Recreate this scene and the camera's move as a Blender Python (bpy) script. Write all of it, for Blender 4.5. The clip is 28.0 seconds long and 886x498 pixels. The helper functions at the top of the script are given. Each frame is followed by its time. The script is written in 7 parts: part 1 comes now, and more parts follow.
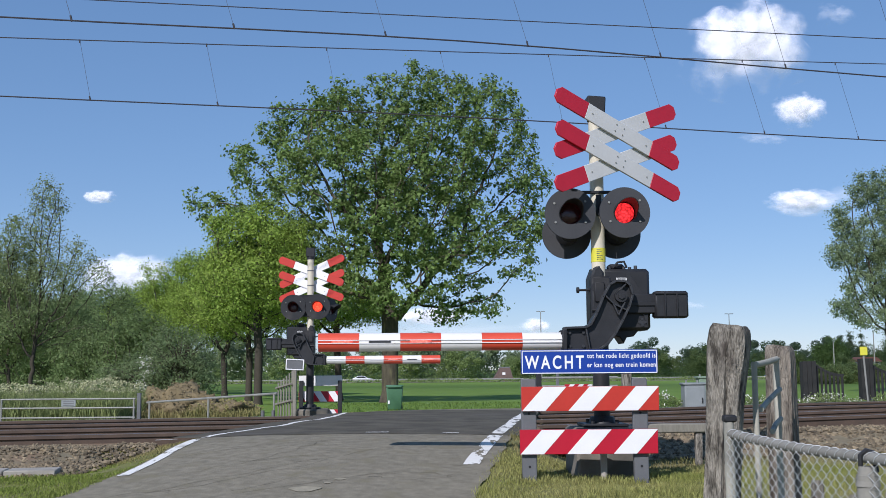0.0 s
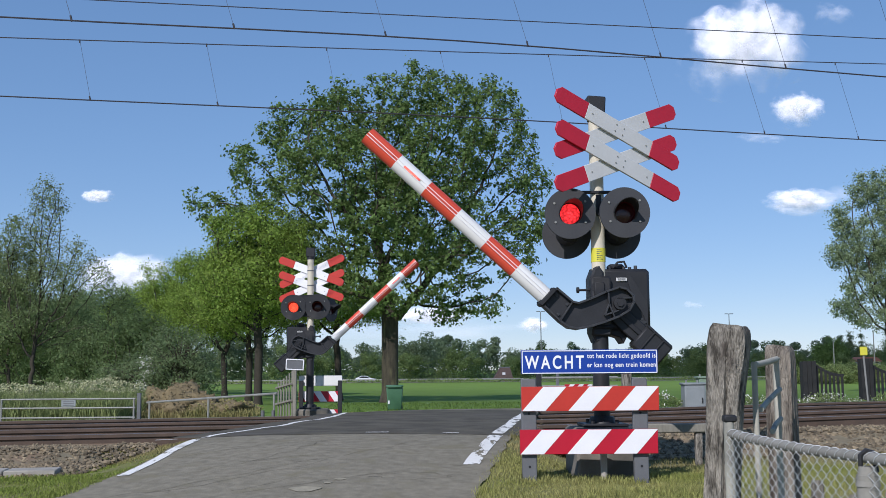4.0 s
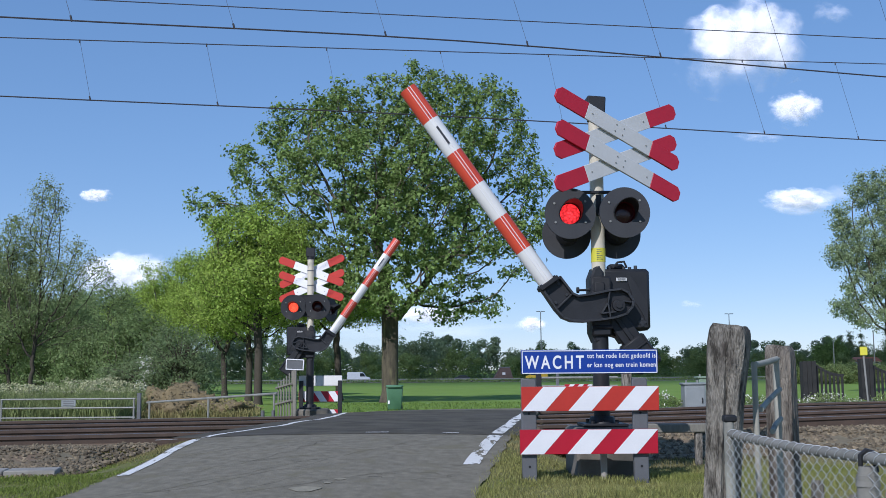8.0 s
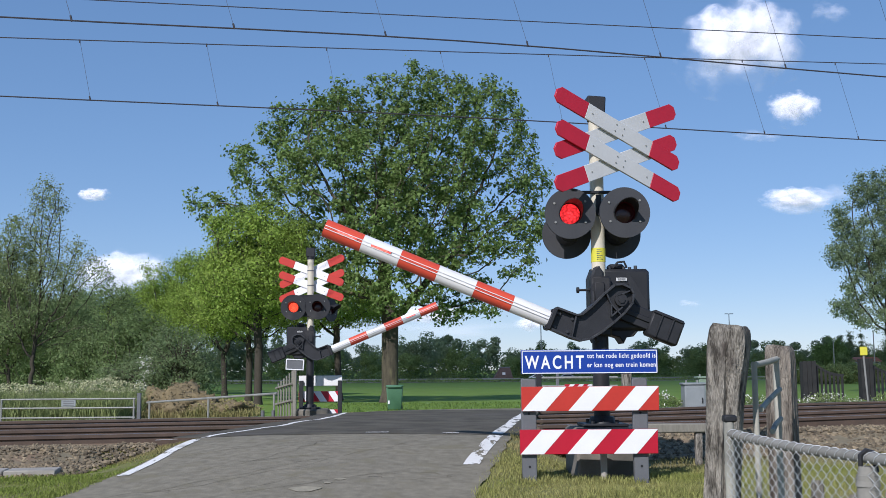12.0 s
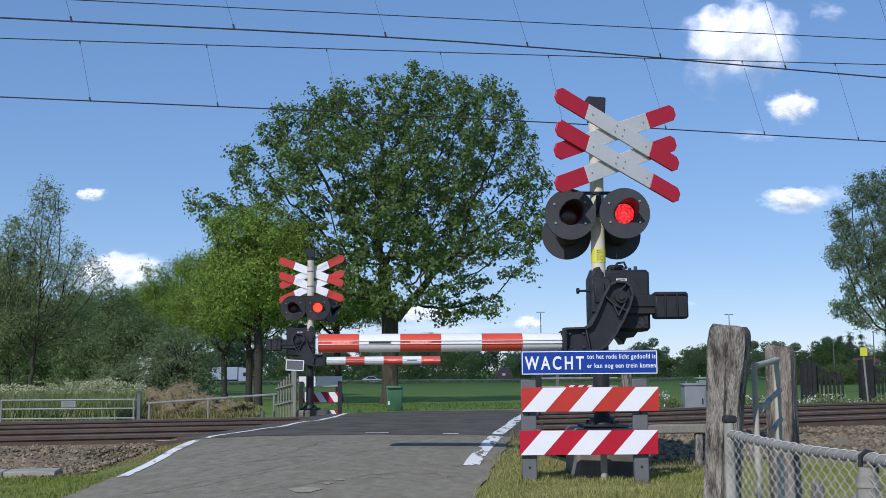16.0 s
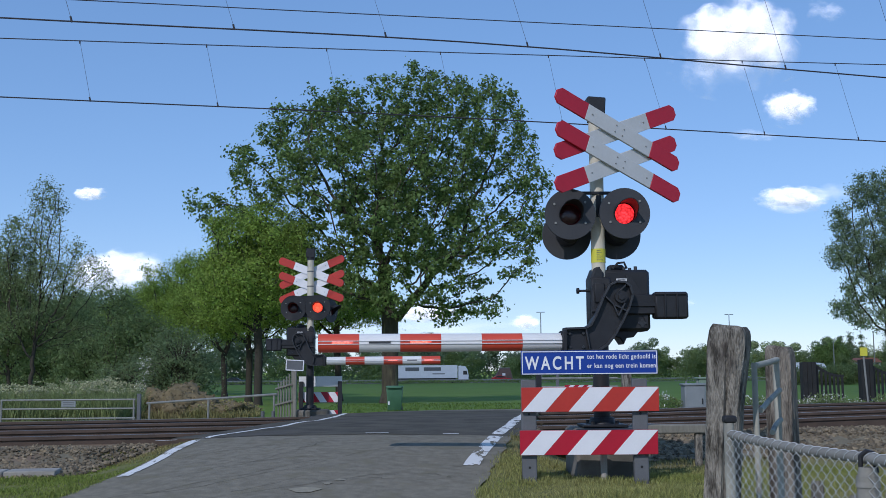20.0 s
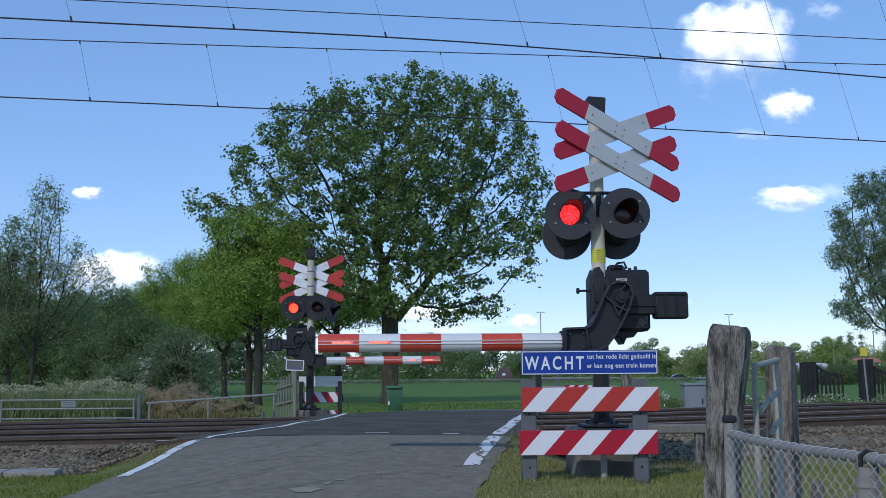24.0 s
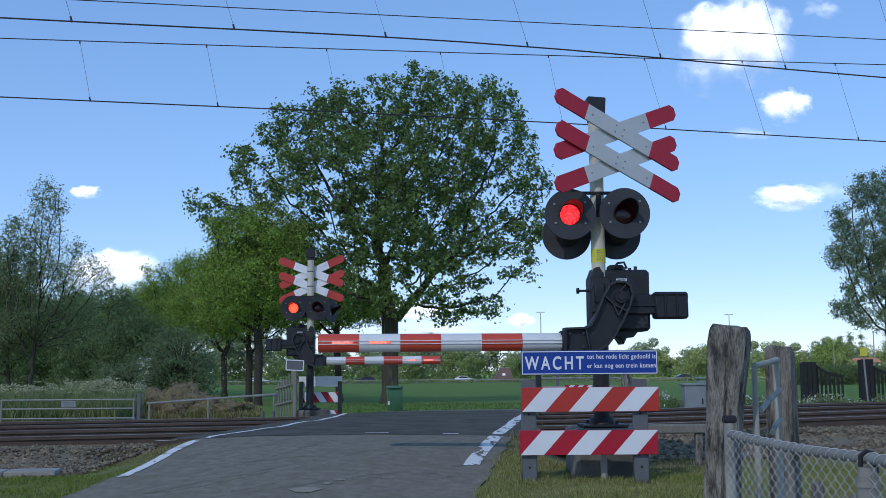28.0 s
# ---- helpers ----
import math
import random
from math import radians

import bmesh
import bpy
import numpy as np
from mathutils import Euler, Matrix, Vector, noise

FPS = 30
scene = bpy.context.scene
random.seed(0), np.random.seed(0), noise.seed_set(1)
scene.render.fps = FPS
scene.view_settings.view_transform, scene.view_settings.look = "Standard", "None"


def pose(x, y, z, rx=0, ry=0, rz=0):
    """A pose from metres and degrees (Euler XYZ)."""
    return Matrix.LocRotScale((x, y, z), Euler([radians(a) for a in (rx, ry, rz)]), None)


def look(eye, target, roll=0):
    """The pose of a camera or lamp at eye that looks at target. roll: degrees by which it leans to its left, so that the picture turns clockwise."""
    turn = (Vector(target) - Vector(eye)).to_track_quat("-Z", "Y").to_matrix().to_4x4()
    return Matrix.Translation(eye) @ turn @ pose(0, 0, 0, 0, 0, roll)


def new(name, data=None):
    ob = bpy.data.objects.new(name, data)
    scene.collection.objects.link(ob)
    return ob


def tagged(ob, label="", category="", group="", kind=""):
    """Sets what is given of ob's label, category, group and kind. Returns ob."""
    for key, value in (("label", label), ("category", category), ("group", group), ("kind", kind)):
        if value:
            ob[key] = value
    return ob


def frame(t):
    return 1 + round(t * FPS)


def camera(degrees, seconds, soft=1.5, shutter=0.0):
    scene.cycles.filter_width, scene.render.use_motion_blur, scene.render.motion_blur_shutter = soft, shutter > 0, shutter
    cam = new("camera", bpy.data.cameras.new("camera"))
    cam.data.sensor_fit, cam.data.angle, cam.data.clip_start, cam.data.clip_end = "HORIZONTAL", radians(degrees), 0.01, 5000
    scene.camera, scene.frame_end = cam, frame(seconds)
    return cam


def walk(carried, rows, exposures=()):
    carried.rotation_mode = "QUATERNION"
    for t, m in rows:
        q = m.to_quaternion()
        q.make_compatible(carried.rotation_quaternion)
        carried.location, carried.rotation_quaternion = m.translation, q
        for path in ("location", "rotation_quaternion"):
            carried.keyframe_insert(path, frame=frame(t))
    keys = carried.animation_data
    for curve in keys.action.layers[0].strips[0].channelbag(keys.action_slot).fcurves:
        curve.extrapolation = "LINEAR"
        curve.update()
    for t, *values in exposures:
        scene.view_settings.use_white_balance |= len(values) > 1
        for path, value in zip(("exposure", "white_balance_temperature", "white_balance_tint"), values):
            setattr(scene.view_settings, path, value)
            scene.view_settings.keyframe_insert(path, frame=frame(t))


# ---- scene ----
# camera: a still tripod shot beside the road, 0.73 m above the rails, tilted up a little
cam = camera(44.85, 28.0, soft=0.75)
EYE = pose(0, 0, 0.73, 90 + 6.43, 0, 0) @ pose(0, 0, 0, 0, 0, -0.45)
EYE_LOW = pose(0, 0, 0.73, 90 + 6.47, 0, 0) @ pose(0, 0, 0, 0, 0, -0.45)
walk(cam, [(0, EYE), (12.6, EYE), (14.4, EYE_LOW), (28, EYE_LOW)],
     exposures=[(0, 0.03, 5800, 17), (2, 0.03, 5800, 17), (4, 0.06, 5800, 17), (6, 0.12, 5600, 17), (8, 0.12, 5600, 17), (10, 0.06, 5780, 17), (12, 0.04, 5770, 17), (15, 0.07, 5720, 17), (18, 0.2, 5700, 17), (21, 0.32, 5680, 17), (28, 0.5, 5680, 17)])

# sky and sun: the sun stands behind the camera to the left, 36 degrees high
SUN_TO = Vector((-0.376, -0.718, 0.586)).normalized()
world = bpy.data.worlds.new("sky")
scene.world = world
world.use_nodes = True
wn = world.node_tree
sky = wn.nodes.new("ShaderNodeTexSky")
sky.sky_type = "NISHITA"
sky.sun_disc = False
sky.sun_elevation = math.asin(SUN_TO.z)
sky.sun_rotation = math.atan2(SUN_TO.x, SUN_TO.y)
sky.air_density, sky.dust_density, sky.ozone_density = 0.85, 0.02, 4.0
sky.altitude = 900
bg = wn.nodes["Background"]
bg.inputs["Strength"].default_value = 0.23
soft_sky, rich_sky = wn.nodes.new("ShaderNodeGamma"), wn.nodes.new("ShaderNodeHueSaturation")
soft_sky.inputs["Gamma"].default_value = 0.52
rich_sky.inputs["Saturation"].default_value = 1.38
wn.links.new(sky.outputs[0], soft_sky.inputs["Color"])
wn.links.new(soft_sky.outputs[0], rich_sky.inputs["Color"])
wn.links.new(rich_sky.outputs[0], bg.inputs["Color"])
sun = new("sun", bpy.data.lights.new("sun", "SUN"))
sun.data.energy, sun.data.angle, sun.data.color = 4.7, radians(0.6), (1.0, 0.94, 0.84)
sun.matrix_world = look(SUN_TO * 50, (0, 0, 0))


# ---- materials ----
def mat(name, c1, c2=None, rough=0.7, metal=0.0, scale=6.0, fine=60.0, bump=0.15, stain=None, stain_at=0.6,
        vary=0.0, translucent=0.0, spec=0.5, stretch=(1, 1, 1), island=0.0, coat=0.0, relief=0.01, con=0.0):
    """A surface with colour variation at two scales, stains and fine relief."""
    m = bpy.data.materials.new(name)
    m.use_nodes = True
    t = m.node_tree
    nd, ln = t.nodes.new, t.links.new
    p = t.nodes["Principled BSDF"]
    c2 = c2 or tuple(v * 0.75 for v in c1)
    co = nd("ShaderNodeTexCoord")
    mp = nd("ShaderNodeMapping")
    mp.inputs["Scale"].default_value = stretch
    ln(co.outputs["Object"], mp.inputs[0])
    n1, n2 = nd("ShaderNodeTexNoise"), nd("ShaderNodeTexNoise")
    n1.inputs["Scale"].default_value, n2.inputs["Scale"].default_value = scale, fine
    n1.inputs["Detail"].default_value, n2.inputs["Detail"].default_value = 5, 3
    ln(mp.outputs[0], n1.inputs["Vector"]), ln(mp.outputs[0], n2.inputs["Vector"])
    ad = nd("ShaderNodeMath")
    ad.operation = "MULTIPLY_ADD"
    ad.inputs[1].default_value = 0.45
    ln(n2.outputs["Fac"], ad.inputs[0]), ln(n1.outputs["Fac"], ad.inputs[2])
    rp = nd("ShaderNodeMapRange")
    rp.inputs["From Min"].default_value, rp.inputs["From Max"].default_value = 0.45 + con, 1.0 - con
    ln(ad.outputs[0], rp.inputs[0])
    mx = nd("ShaderNodeMix")
    mx.data_type = "RGBA"
    mx.inputs["A"].default_value, mx.inputs["B"].default_value = (*c1, 1), (*c2, 1)
    ln(rp.outputs[0], mx.inputs["Factor"])
    out = mx.outputs["Result"]
    if stain:
        n3 = nd("ShaderNodeTexNoise")
        n3.inputs["Scale"].default_value, n3.inputs["Detail"].default_value = scale * 0.37, 6
        ln(mp.outputs[0], n3.inputs["Vector"])
        r3 = nd("ShaderNodeMapRange")
        r3.inputs["From Min"].default_value, r3.inputs["From Max"].default_value = stain_at - 0.06, stain_at + 0.08
        ln(n3.outputs["Fac"], r3.inputs[0])
        m3 = nd("ShaderNodeMix")
        m3.data_type = "RGBA"
        m3.inputs["B"].default_value = (*stain, 1)
        ln(r3.outputs[0], m3.inputs["Factor"]), ln(out, m3.inputs["A"])
        out = m3.outputs["Result"]
    if vary or island:
        if island:
            oi = nd("ShaderNodeNewGeometry").outputs["Random Per Island"]
        else:
            oi = nd("ShaderNodeObjectInfo").outputs["Random"]
        r4 = nd("ShaderNodeMapRange")
        k = vary or island
        r4.inputs["To Min"].default_value, r4.inputs["To Max"].default_value = 1 - k, 1 + k
        ln(oi, r4.inputs[0])
        hs = nd("ShaderNodeHueSaturation")
        ln(r4.outputs[0], hs.inputs["Value"]), ln(out, hs.inputs["Color"])
        out = hs.outputs[0]
    ln(out, p.inputs["Base Color"])
    p.inputs["Roughness"].default_value, p.inputs["Metallic"].default_value = rough, metal
    p.inputs["Specular IOR Level"].default_value = spec
    p.inputs["Coat Weight"].default_value = coat
    if bump:
        bp = nd("ShaderNodeBump")
        bp.inputs["Strength"].default_value, bp.inputs["Distance"].default_value = bump, relief
        ln(ad.outputs[0], bp.inputs["Height"]), ln(bp.outputs[0], p.inputs["Normal"])
    if translucent:
        tr, ms = nd("ShaderNodeBsdfTranslucent"), nd("ShaderNodeMixShader")
        ms.inputs[0].default_value = translucent
        hs2 = nd("ShaderNodeHueSaturation")
        hs2.inputs["Hue"].default_value, hs2.inputs["Value"].default_value = 0.487, 1.55
        ln(out, hs2.inputs["Color"]), ln(hs2.outputs[0], tr.inputs["Color"])
        ln(p.outputs[0], ms.inputs[1]), ln(tr.outputs[0], ms.inputs[2])
        ln(ms.outputs[0], t.nodes["Material Output"].inputs["Surface"])
    return m


def glow(name, color, strength, cell=42):
    """A lit lens: bright points of light in a red glass, brightest in the middle."""
    m = bpy.data.materials.new(name)
    m.use_nodes = True
    t = m.node_tree
    nd, ln = t.nodes.new, t.links.new
    p = t.nodes["Principled BSDF"]
    vo, co, le = nd("ShaderNodeTexVoronoi"), nd("ShaderNodeTexCoord"), nd("ShaderNodeVectorMath")
    vo.inputs["Scale"].default_value = cell
    le.operation = "LENGTH"
    ln(co.outputs["Object"], vo.inputs["Vector"]), ln(co.outputs["Object"], le.inputs[0])
    r, c, x = nd("ShaderNodeMapRange"), nd("ShaderNodeMapRange"), nd("ShaderNodeMath")
    r.inputs["From Max"].default_value = 0.7
    r.inputs["To Min"].default_value, r.inputs["To Max"].default_value = strength * 1.7, strength * 0.45
    c.inputs["From Max"].default_value, c.inputs["To Min"].default_value, c.inputs["To Max"].default_value = 0.11, 1.35, 0.8
    x.operation = "MULTIPLY"
    ln(vo.outputs["Distance"], r.inputs[0]), ln(le.outputs["Value"], c.inputs[0])
    ln(r.outputs[0], x.inputs[0]), ln(c.outputs[0], x.inputs[1])
    p.inputs["Base Color"].default_value = (0.2, 0.01, 0.01, 1)
    p.inputs["Emission Color"].default_value = (*color, 1)
    ln(x.outputs[0], p.inputs["Emission Strength"])
    return m


M = dict(
    asphalt=mat("asphalt", (0.258, 0.235, 0.178), (0.164, 0.149, 0.112), 0.95, scale=9, fine=120, bump=0.8, spec=0.15, con=0.02,
                stain=(0.19, 0.172, 0.12), stain_at=0.6),
    deck=mat("deck_asphalt", (0.118, 0.108, 0.084), (0.07, 0.064, 0.05), 0.95, spec=0.15, con=0.12, scale=2, fine=38, bump=0.3,
             stain=(0.11, 0.1, 0.09), stain_at=0.64),
    tar=mat("tar", (0.16, 0.146, 0.108), None, 0.95, spec=0.1, scale=9, bump=0.2),
    line=mat("road_paint", (0.83, 0.81, 0.75), (0.72, 0.7, 0.64), 0.6, scale=9, fine=70, bump=0.2,
             stain=(0.4, 0.38, 0.33), stain_at=0.66),
    grass=mat("field_grass", (0.12, 0.2, 0.032), (0.17, 0.255, 0.052), 0.9, scale=0.5, fine=9, bump=0.8, spec=0.1,
              stain=(0.12, 0.15, 0.035), stain_at=0.66),
    verge=mat("verge", (0.25, 0.23, 0.105), (0.14, 0.15, 0.055), 0.95, scale=1.2, fine=30, bump=0.6, spec=0.1,
              stain=(0.22, 0.18, 0.09), stain_at=0.58),
    blade=mat("grass_blade", (0.225, 0.25, 0.06), (0.34, 0.32, 0.13), 0.8, scale=0.9, fine=9, bump=0, spec=0.15,
              island=0.35, translucent=0.3),
    weed=mat("weed", (0.19, 0.245, 0.085), (0.28, 0.31, 0.14), 0.8, scale=0.7, fine=6, bump=0, spec=0.15, island=0.4,
             translucent=0.3),
    straw=mat("straw_grass", (0.3, 0.25, 0.12), (0.2, 0.2, 0.07), 0.85, scale=0.9, fine=9, bump=0, spec=0.1, island=0.4, translucent=0.2),
    seed=mat("seed_head", (0.42, 0.42, 0.25), (0.3, 0.32, 0.16), 0.9, scale=2, bump=0, island=0.3),
    ballast=mat("ballast", (0.27, 0.225, 0.135), (0.15, 0.125, 0.075), 0.95, scale=2.2, fine=24, bump=0.9,
                stain=(0.2, 0.13, 0.08), stain_at=0.55),
    stone=mat("ballast_stone", (0.24, 0.19, 0.118), (0.09, 0.072, 0.046), 0.95, scale=5, fine=40, bump=0.5, island=0.55),
    sand=mat("sandy_path", (0.36, 0.31, 0.24), (0.26, 0.22, 0.17), 0.95, scale=1.4, fine=30, bump=0.4),
    dirt=mat("dug_earth", (0.235, 0.185, 0.1), (0.12, 0.094, 0.05), 0.98, scale=2.6, fine=18, bump=0.9),
    rail=mat("rail_steel_rust", (0.11, 0.074, 0.052), (0.06, 0.042, 0.03), 0.8, scale=4, fine=50, bump=0.3),
    railtop=mat("rail_head", (0.42, 0.4, 0.37), None, 0.35, 0.9, scale=3, bump=0.05),
    sleeper=mat("concrete_sleeper", (0.3, 0.27, 0.23), (0.2, 0.17, 0.14), 0.95, scale=4, fine=40, bump=0.4, vary=0.15),
    concrete=mat("concrete", (0.4, 0.37, 0.32), (0.28, 0.26, 0.22), 0.92, scale=3, fine=40, bump=0.4,
                 stain=(0.2, 0.18, 0.14), stain_at=0.6),
    pole=mat("cream_pole", (0.68, 0.63, 0.49), (0.56, 0.51, 0.39), 0.5, scale=5, fine=40, bump=0.05, stretch=(1, 1, 0.3),
             stain=(0.5, 0.46, 0.37), stain_at=0.66),
    dark=mat("dark_paint", (0.017, 0.0175, 0.019), (0.026, 0.0265, 0.029), 0.5, spec=0.35, scale=5, fine=60, bump=0.12,
             stain=(0.05, 0.046, 0.042), stain_at=0.64),
    dark3=mat("dark_casting_edge", (0.04, 0.041, 0.044), (0.025, 0.026, 0.028), 0.45, spec=0.5, scale=7, fine=70, bump=0.25),
    dark2=mat("dark_casting", (0.027, 0.0275, 0.03), (0.017, 0.0175, 0.019), 0.5, spec=0.4, scale=7, fine=70, bump=0.25),
    disc=mat("lamp_board", (0.032, 0.033, 0.036), (0.044, 0.045, 0.048), 0.6, scale=5, fine=50, bump=0.08),
    white=mat("white_board", (0.62, 0.62, 0.6), (0.54, 0.54, 0.52), 0.5, scale=4, fine=40, bump=0.05,
              stain=(0.45, 0.44, 0.4), stain_at=0.68),
    whitefoil=mat("white_foil", (0.82, 0.81, 0.81), (0.75, 0.74, 0.74), 0.45, scale=4, fine=60, bump=0.04),
    boomwhite=mat("boom_white", (0.8, 0.79, 0.76), (0.7, 0.69, 0.65), 0.4, scale=4, fine=30, bump=0.04, stretch=(0.3, 1, 1)),
    red=mat("red_foil", (0.52, 0.014, 0.036), (0.43, 0.012, 0.03), 0.45, scale=5, fine=50, bump=0.05),
    crimson=mat("crimson_foil", (0.46, 0.006, 0.026), (0.4, 0.006, 0.022), 0.42, scale=4, fine=40, bump=0.05),
    orange=mat("orange_red_foil", (0.5, 0.036, 0.02), (0.43, 0.03, 0.018), 0.42, scale=4, fine=40, bump=0.05),
    boomred=mat("boom_red", (0.66, 0.085, 0.04), (0.55, 0.06, 0.03), 0.4, scale=4, fine=30, bump=0.05, stretch=(0.3, 1, 1)),
    blue=mat("blue_sign", (0.008, 0.045, 0.3), (0.007, 0.038, 0.26), 0.4, scale=3, fine=40, bump=0.03),
    yellow=mat("yellow_plate", (0.66, 0.62, 0.05), (0.6, 0.55, 0.05), 0.5, scale=8, bump=0.05),
    greypost=mat("grey_post", (0.13, 0.135, 0.14), (0.1, 0.103, 0.108), 0.6, scale=5, fine=60, bump=0.1),
    galv=mat("galvanised_steel", (0.3, 0.3, 0.27), (0.19, 0.19, 0.17), 0.6, 0.15, scale=7, fine=45, bump=0.08,
             stain=(0.26, 0.26, 0.25), stain_at=0.62),
    dullgalv=mat("dull_galvanised_steel", (0.42, 0.405, 0.335), (0.31, 0.3, 0.25), 0.9, 0.0, spec=0.2, scale=7, fine=45, bump=0.1,
                 stain=(0.13, 0.13, 0.12), stain_at=0.6),
    wood=mat("weathered_wood", (0.34, 0.31, 0.255), (0.06, 0.052, 0.04), 0.95, con=0.15, scale=9, fine=60, bump=1.0, relief=0.05,
             stretch=(2.5, 2.5, 0.55), stain=(0.1, 0.08, 0.065), stain_at=0.6),
    brownwood=mat("brown_weathered_wood", (0.3, 0.262, 0.21), (0.07, 0.056, 0.044), 0.95, con=0.13, scale=8, fine=60, bump=1.0, relief=0.05,
                  stretch=(2.5, 2.5, 0.4), stain=(0.3, 0.27, 0.22), stain_at=0.58),
    greenblade=mat("green_grass_blade", (0.17, 0.225, 0.042), (0.235, 0.27, 0.068), 0.8, scale=0.9, fine=9, bump=0, spec=0.15, island=0.35, translucent=0.3),
    fieldblade=mat("field_blade", (0.1, 0.175, 0.035), (0.16, 0.22, 0.06), 0.8, scale=0.9, fine=9, bump=0, spec=0.15, island=0.35, translucent=0.3),
    # its dark tone holds stains and also the shadow falling on the foundation
    stained_shaded=mat("stained_shaded_concrete", (0.24, 0.215, 0.175), (0.14, 0.125, 0.1), 0.95, scale=4, fine=40, bump=0.5, stain=(0.09, 0.085, 0.07), stain_at=0.55),
    clod=mat("matted_earth", (0.27, 0.215, 0.11), (0.14, 0.11, 0.055), 0.98, scale=3, fine=20, bump=0, island=0.45),
    fencegalv=mat("old_galvanised_tube", (0.285, 0.275, 0.24), (0.2, 0.192, 0.168), 0.85, 0.0, spec=0.2, scale=9, fine=60, bump=0.15, stain=(0.27, 0.265, 0.24), stain_at=0.6),
    zinc=mat("zinc_wire", (0.58, 0.59, 0.58), (0.45, 0.46, 0.45), 0.45, 0.2, scale=20, bump=0),
    patch=mat("road_patch", (0.33, 0.3, 0.22), (0.24, 0.217, 0.155), 0.95, scale=7, fine=40, bump=0.4, con=0.1),
    greywood=mat("grey_wood", (0.26, 0.245, 0.2), (0.16, 0.15, 0.12), 0.95, scale=7, fine=60, bump=0.6, stretch=(2, 2, 0.3)),
    wire=mat("overhead_wire", (0.06, 0.055, 0.06), None, 0.7, 0.3, scale=3, bump=0),
    bark=mat("bark", (0.125, 0.1, 0.068), (0.055, 0.045, 0.031), 0.95, scale=3, fine=24, bump=0.9, stretch=(1.5, 1.5, 0.4)),
    oakbark=mat("oak_bark", (0.1, 0.085, 0.055), (0.04, 0.034, 0.024), 0.95, scale=5, fine=40, bump=0.9, stretch=(1.5, 1.5, 0.3), stain=(0.16, 0.145, 0.07), stain_at=0.6),
    leaf_shrub=mat("shrub_leaf", (0.16, 0.215, 0.1), (0.21, 0.26, 0.13), 0.8, scale=0.5, fine=3, bump=0, island=0.28, translucent=0.45, spec=0.1),
    leaf_poplar=mat("poplar_leaf", (0.21, 0.28, 0.14), (0.275, 0.33, 0.18), 0.6, scale=0.4, fine=3, bump=0, island=0.4, translucent=0.45, spec=0.2),
    leaf_mid=mat("mixed_leaf", (0.17, 0.235, 0.08), (0.23, 0.29, 0.11), 0.8, scale=0.08, fine=0.5, bump=0, island=0.25, translucent=0.4, spec=0.1),
    leaf_bush=mat("bush_leaf", (0.15, 0.2, 0.075), (0.22, 0.27, 0.1), 0.8, scale=0.1, fine=0.5, bump=0, island=0.2, translucent=0.4, spec=0.1),
    darkbark=mat("dark_bark", (0.07, 0.058, 0.042), (0.035, 0.03, 0.022), 0.95, scale=3, fine=24, bump=0.9, stretch=(1.5, 1.5, 0.4)),
    leaf_oak=mat("oak_leaf", (0.142, 0.222, 0.06), (0.19, 0.262, 0.082), 0.6, scale=0.35, fine=3, bump=0, island=0.45,
                 translucent=0.4, spec=0.2),
    leaf_maple=mat("maple_leaf", (0.222, 0.325, 0.056), (0.295, 0.385, 0.08), 0.6, scale=0.3, fine=3, bump=0, island=0.4,
                   translucent=0.4, spec=0.2),
    leaf_dark=mat("hedge_leaf", (0.165, 0.232, 0.094), (0.222, 0.285, 0.124), 0.7, scale=0.3, fine=3, bump=0, island=0.28,
                  translucent=0.45, spec=0.1),
    leaf_grey=mat("willow_leaf", (0.188, 0.25, 0.106), (0.25, 0.3, 0.142), 0.8, scale=0.4, fine=3, bump=0, island=0.28,
                  translucent=0.48, spec=0.1),
    # paler and bluer: the haze of distance is put into this leaf colour
    leaf_far=mat("hazy_far_leaf", (0.165, 0.222, 0.13), (0.265, 0.325, 0.17), 0.8, con=0.1, scale=0.12, fine=0.4, bump=0, island=0.12,
                 translucent=0.45, spec=0.1),
    blossom=mat("blossom", (0.75, 0.73, 0.68), (0.6, 0.6, 0.52), 0.8, scale=4, bump=0, island=0.2),
    bin=mat("green_plastic", (0.085, 0.19, 0.105), (0.065, 0.15, 0.085), 0.5, scale=4, fine=40, bump=0.05),
    cabinet=mat("grey_cabinet", (0.25, 0.27, 0.27), (0.2, 0.22, 0.22), 0.6, scale=4, fine=30, bump=0.05),
    palegreen=mat("pale_green_paint", (0.2, 0.27, 0.19), (0.17, 0.23, 0.16), 0.6, scale=4, bump=0.05),
    fencewood=mat("dark_fence_wood", (0.014, 0.015, 0.014), (0.024, 0.024, 0.022), 0.85, scale=6, bump=0.3),
    carwhite=mat("white_car_paint", (0.75, 0.76, 0.78), (0.68, 0.69, 0.71), 0.25, scale=2, bump=0, coat=0.4),
    cardark=mat("dark_car_paint", (0.03, 0.035, 0.045), (0.04, 0.045, 0.055), 0.25, scale=2, bump=0, coat=0.4),
    caryellow=mat("yellow_car_paint", (0.75, 0.5, 0.04), (0.68, 0.44, 0.03), 0.3, scale=2, bump=0, coat=0.4),
    carred=mat("red_car_paint", (0.42, 0.02, 0.02), (0.36, 0.018, 0.018), 0.25, scale=2, bump=0, coat=0.4),
    carsilver=mat("silver_car_paint", (0.45, 0.46, 0.48), (0.38, 0.39, 0.41), 0.25, 0.3, scale=2, bump=0, coat=0.4),
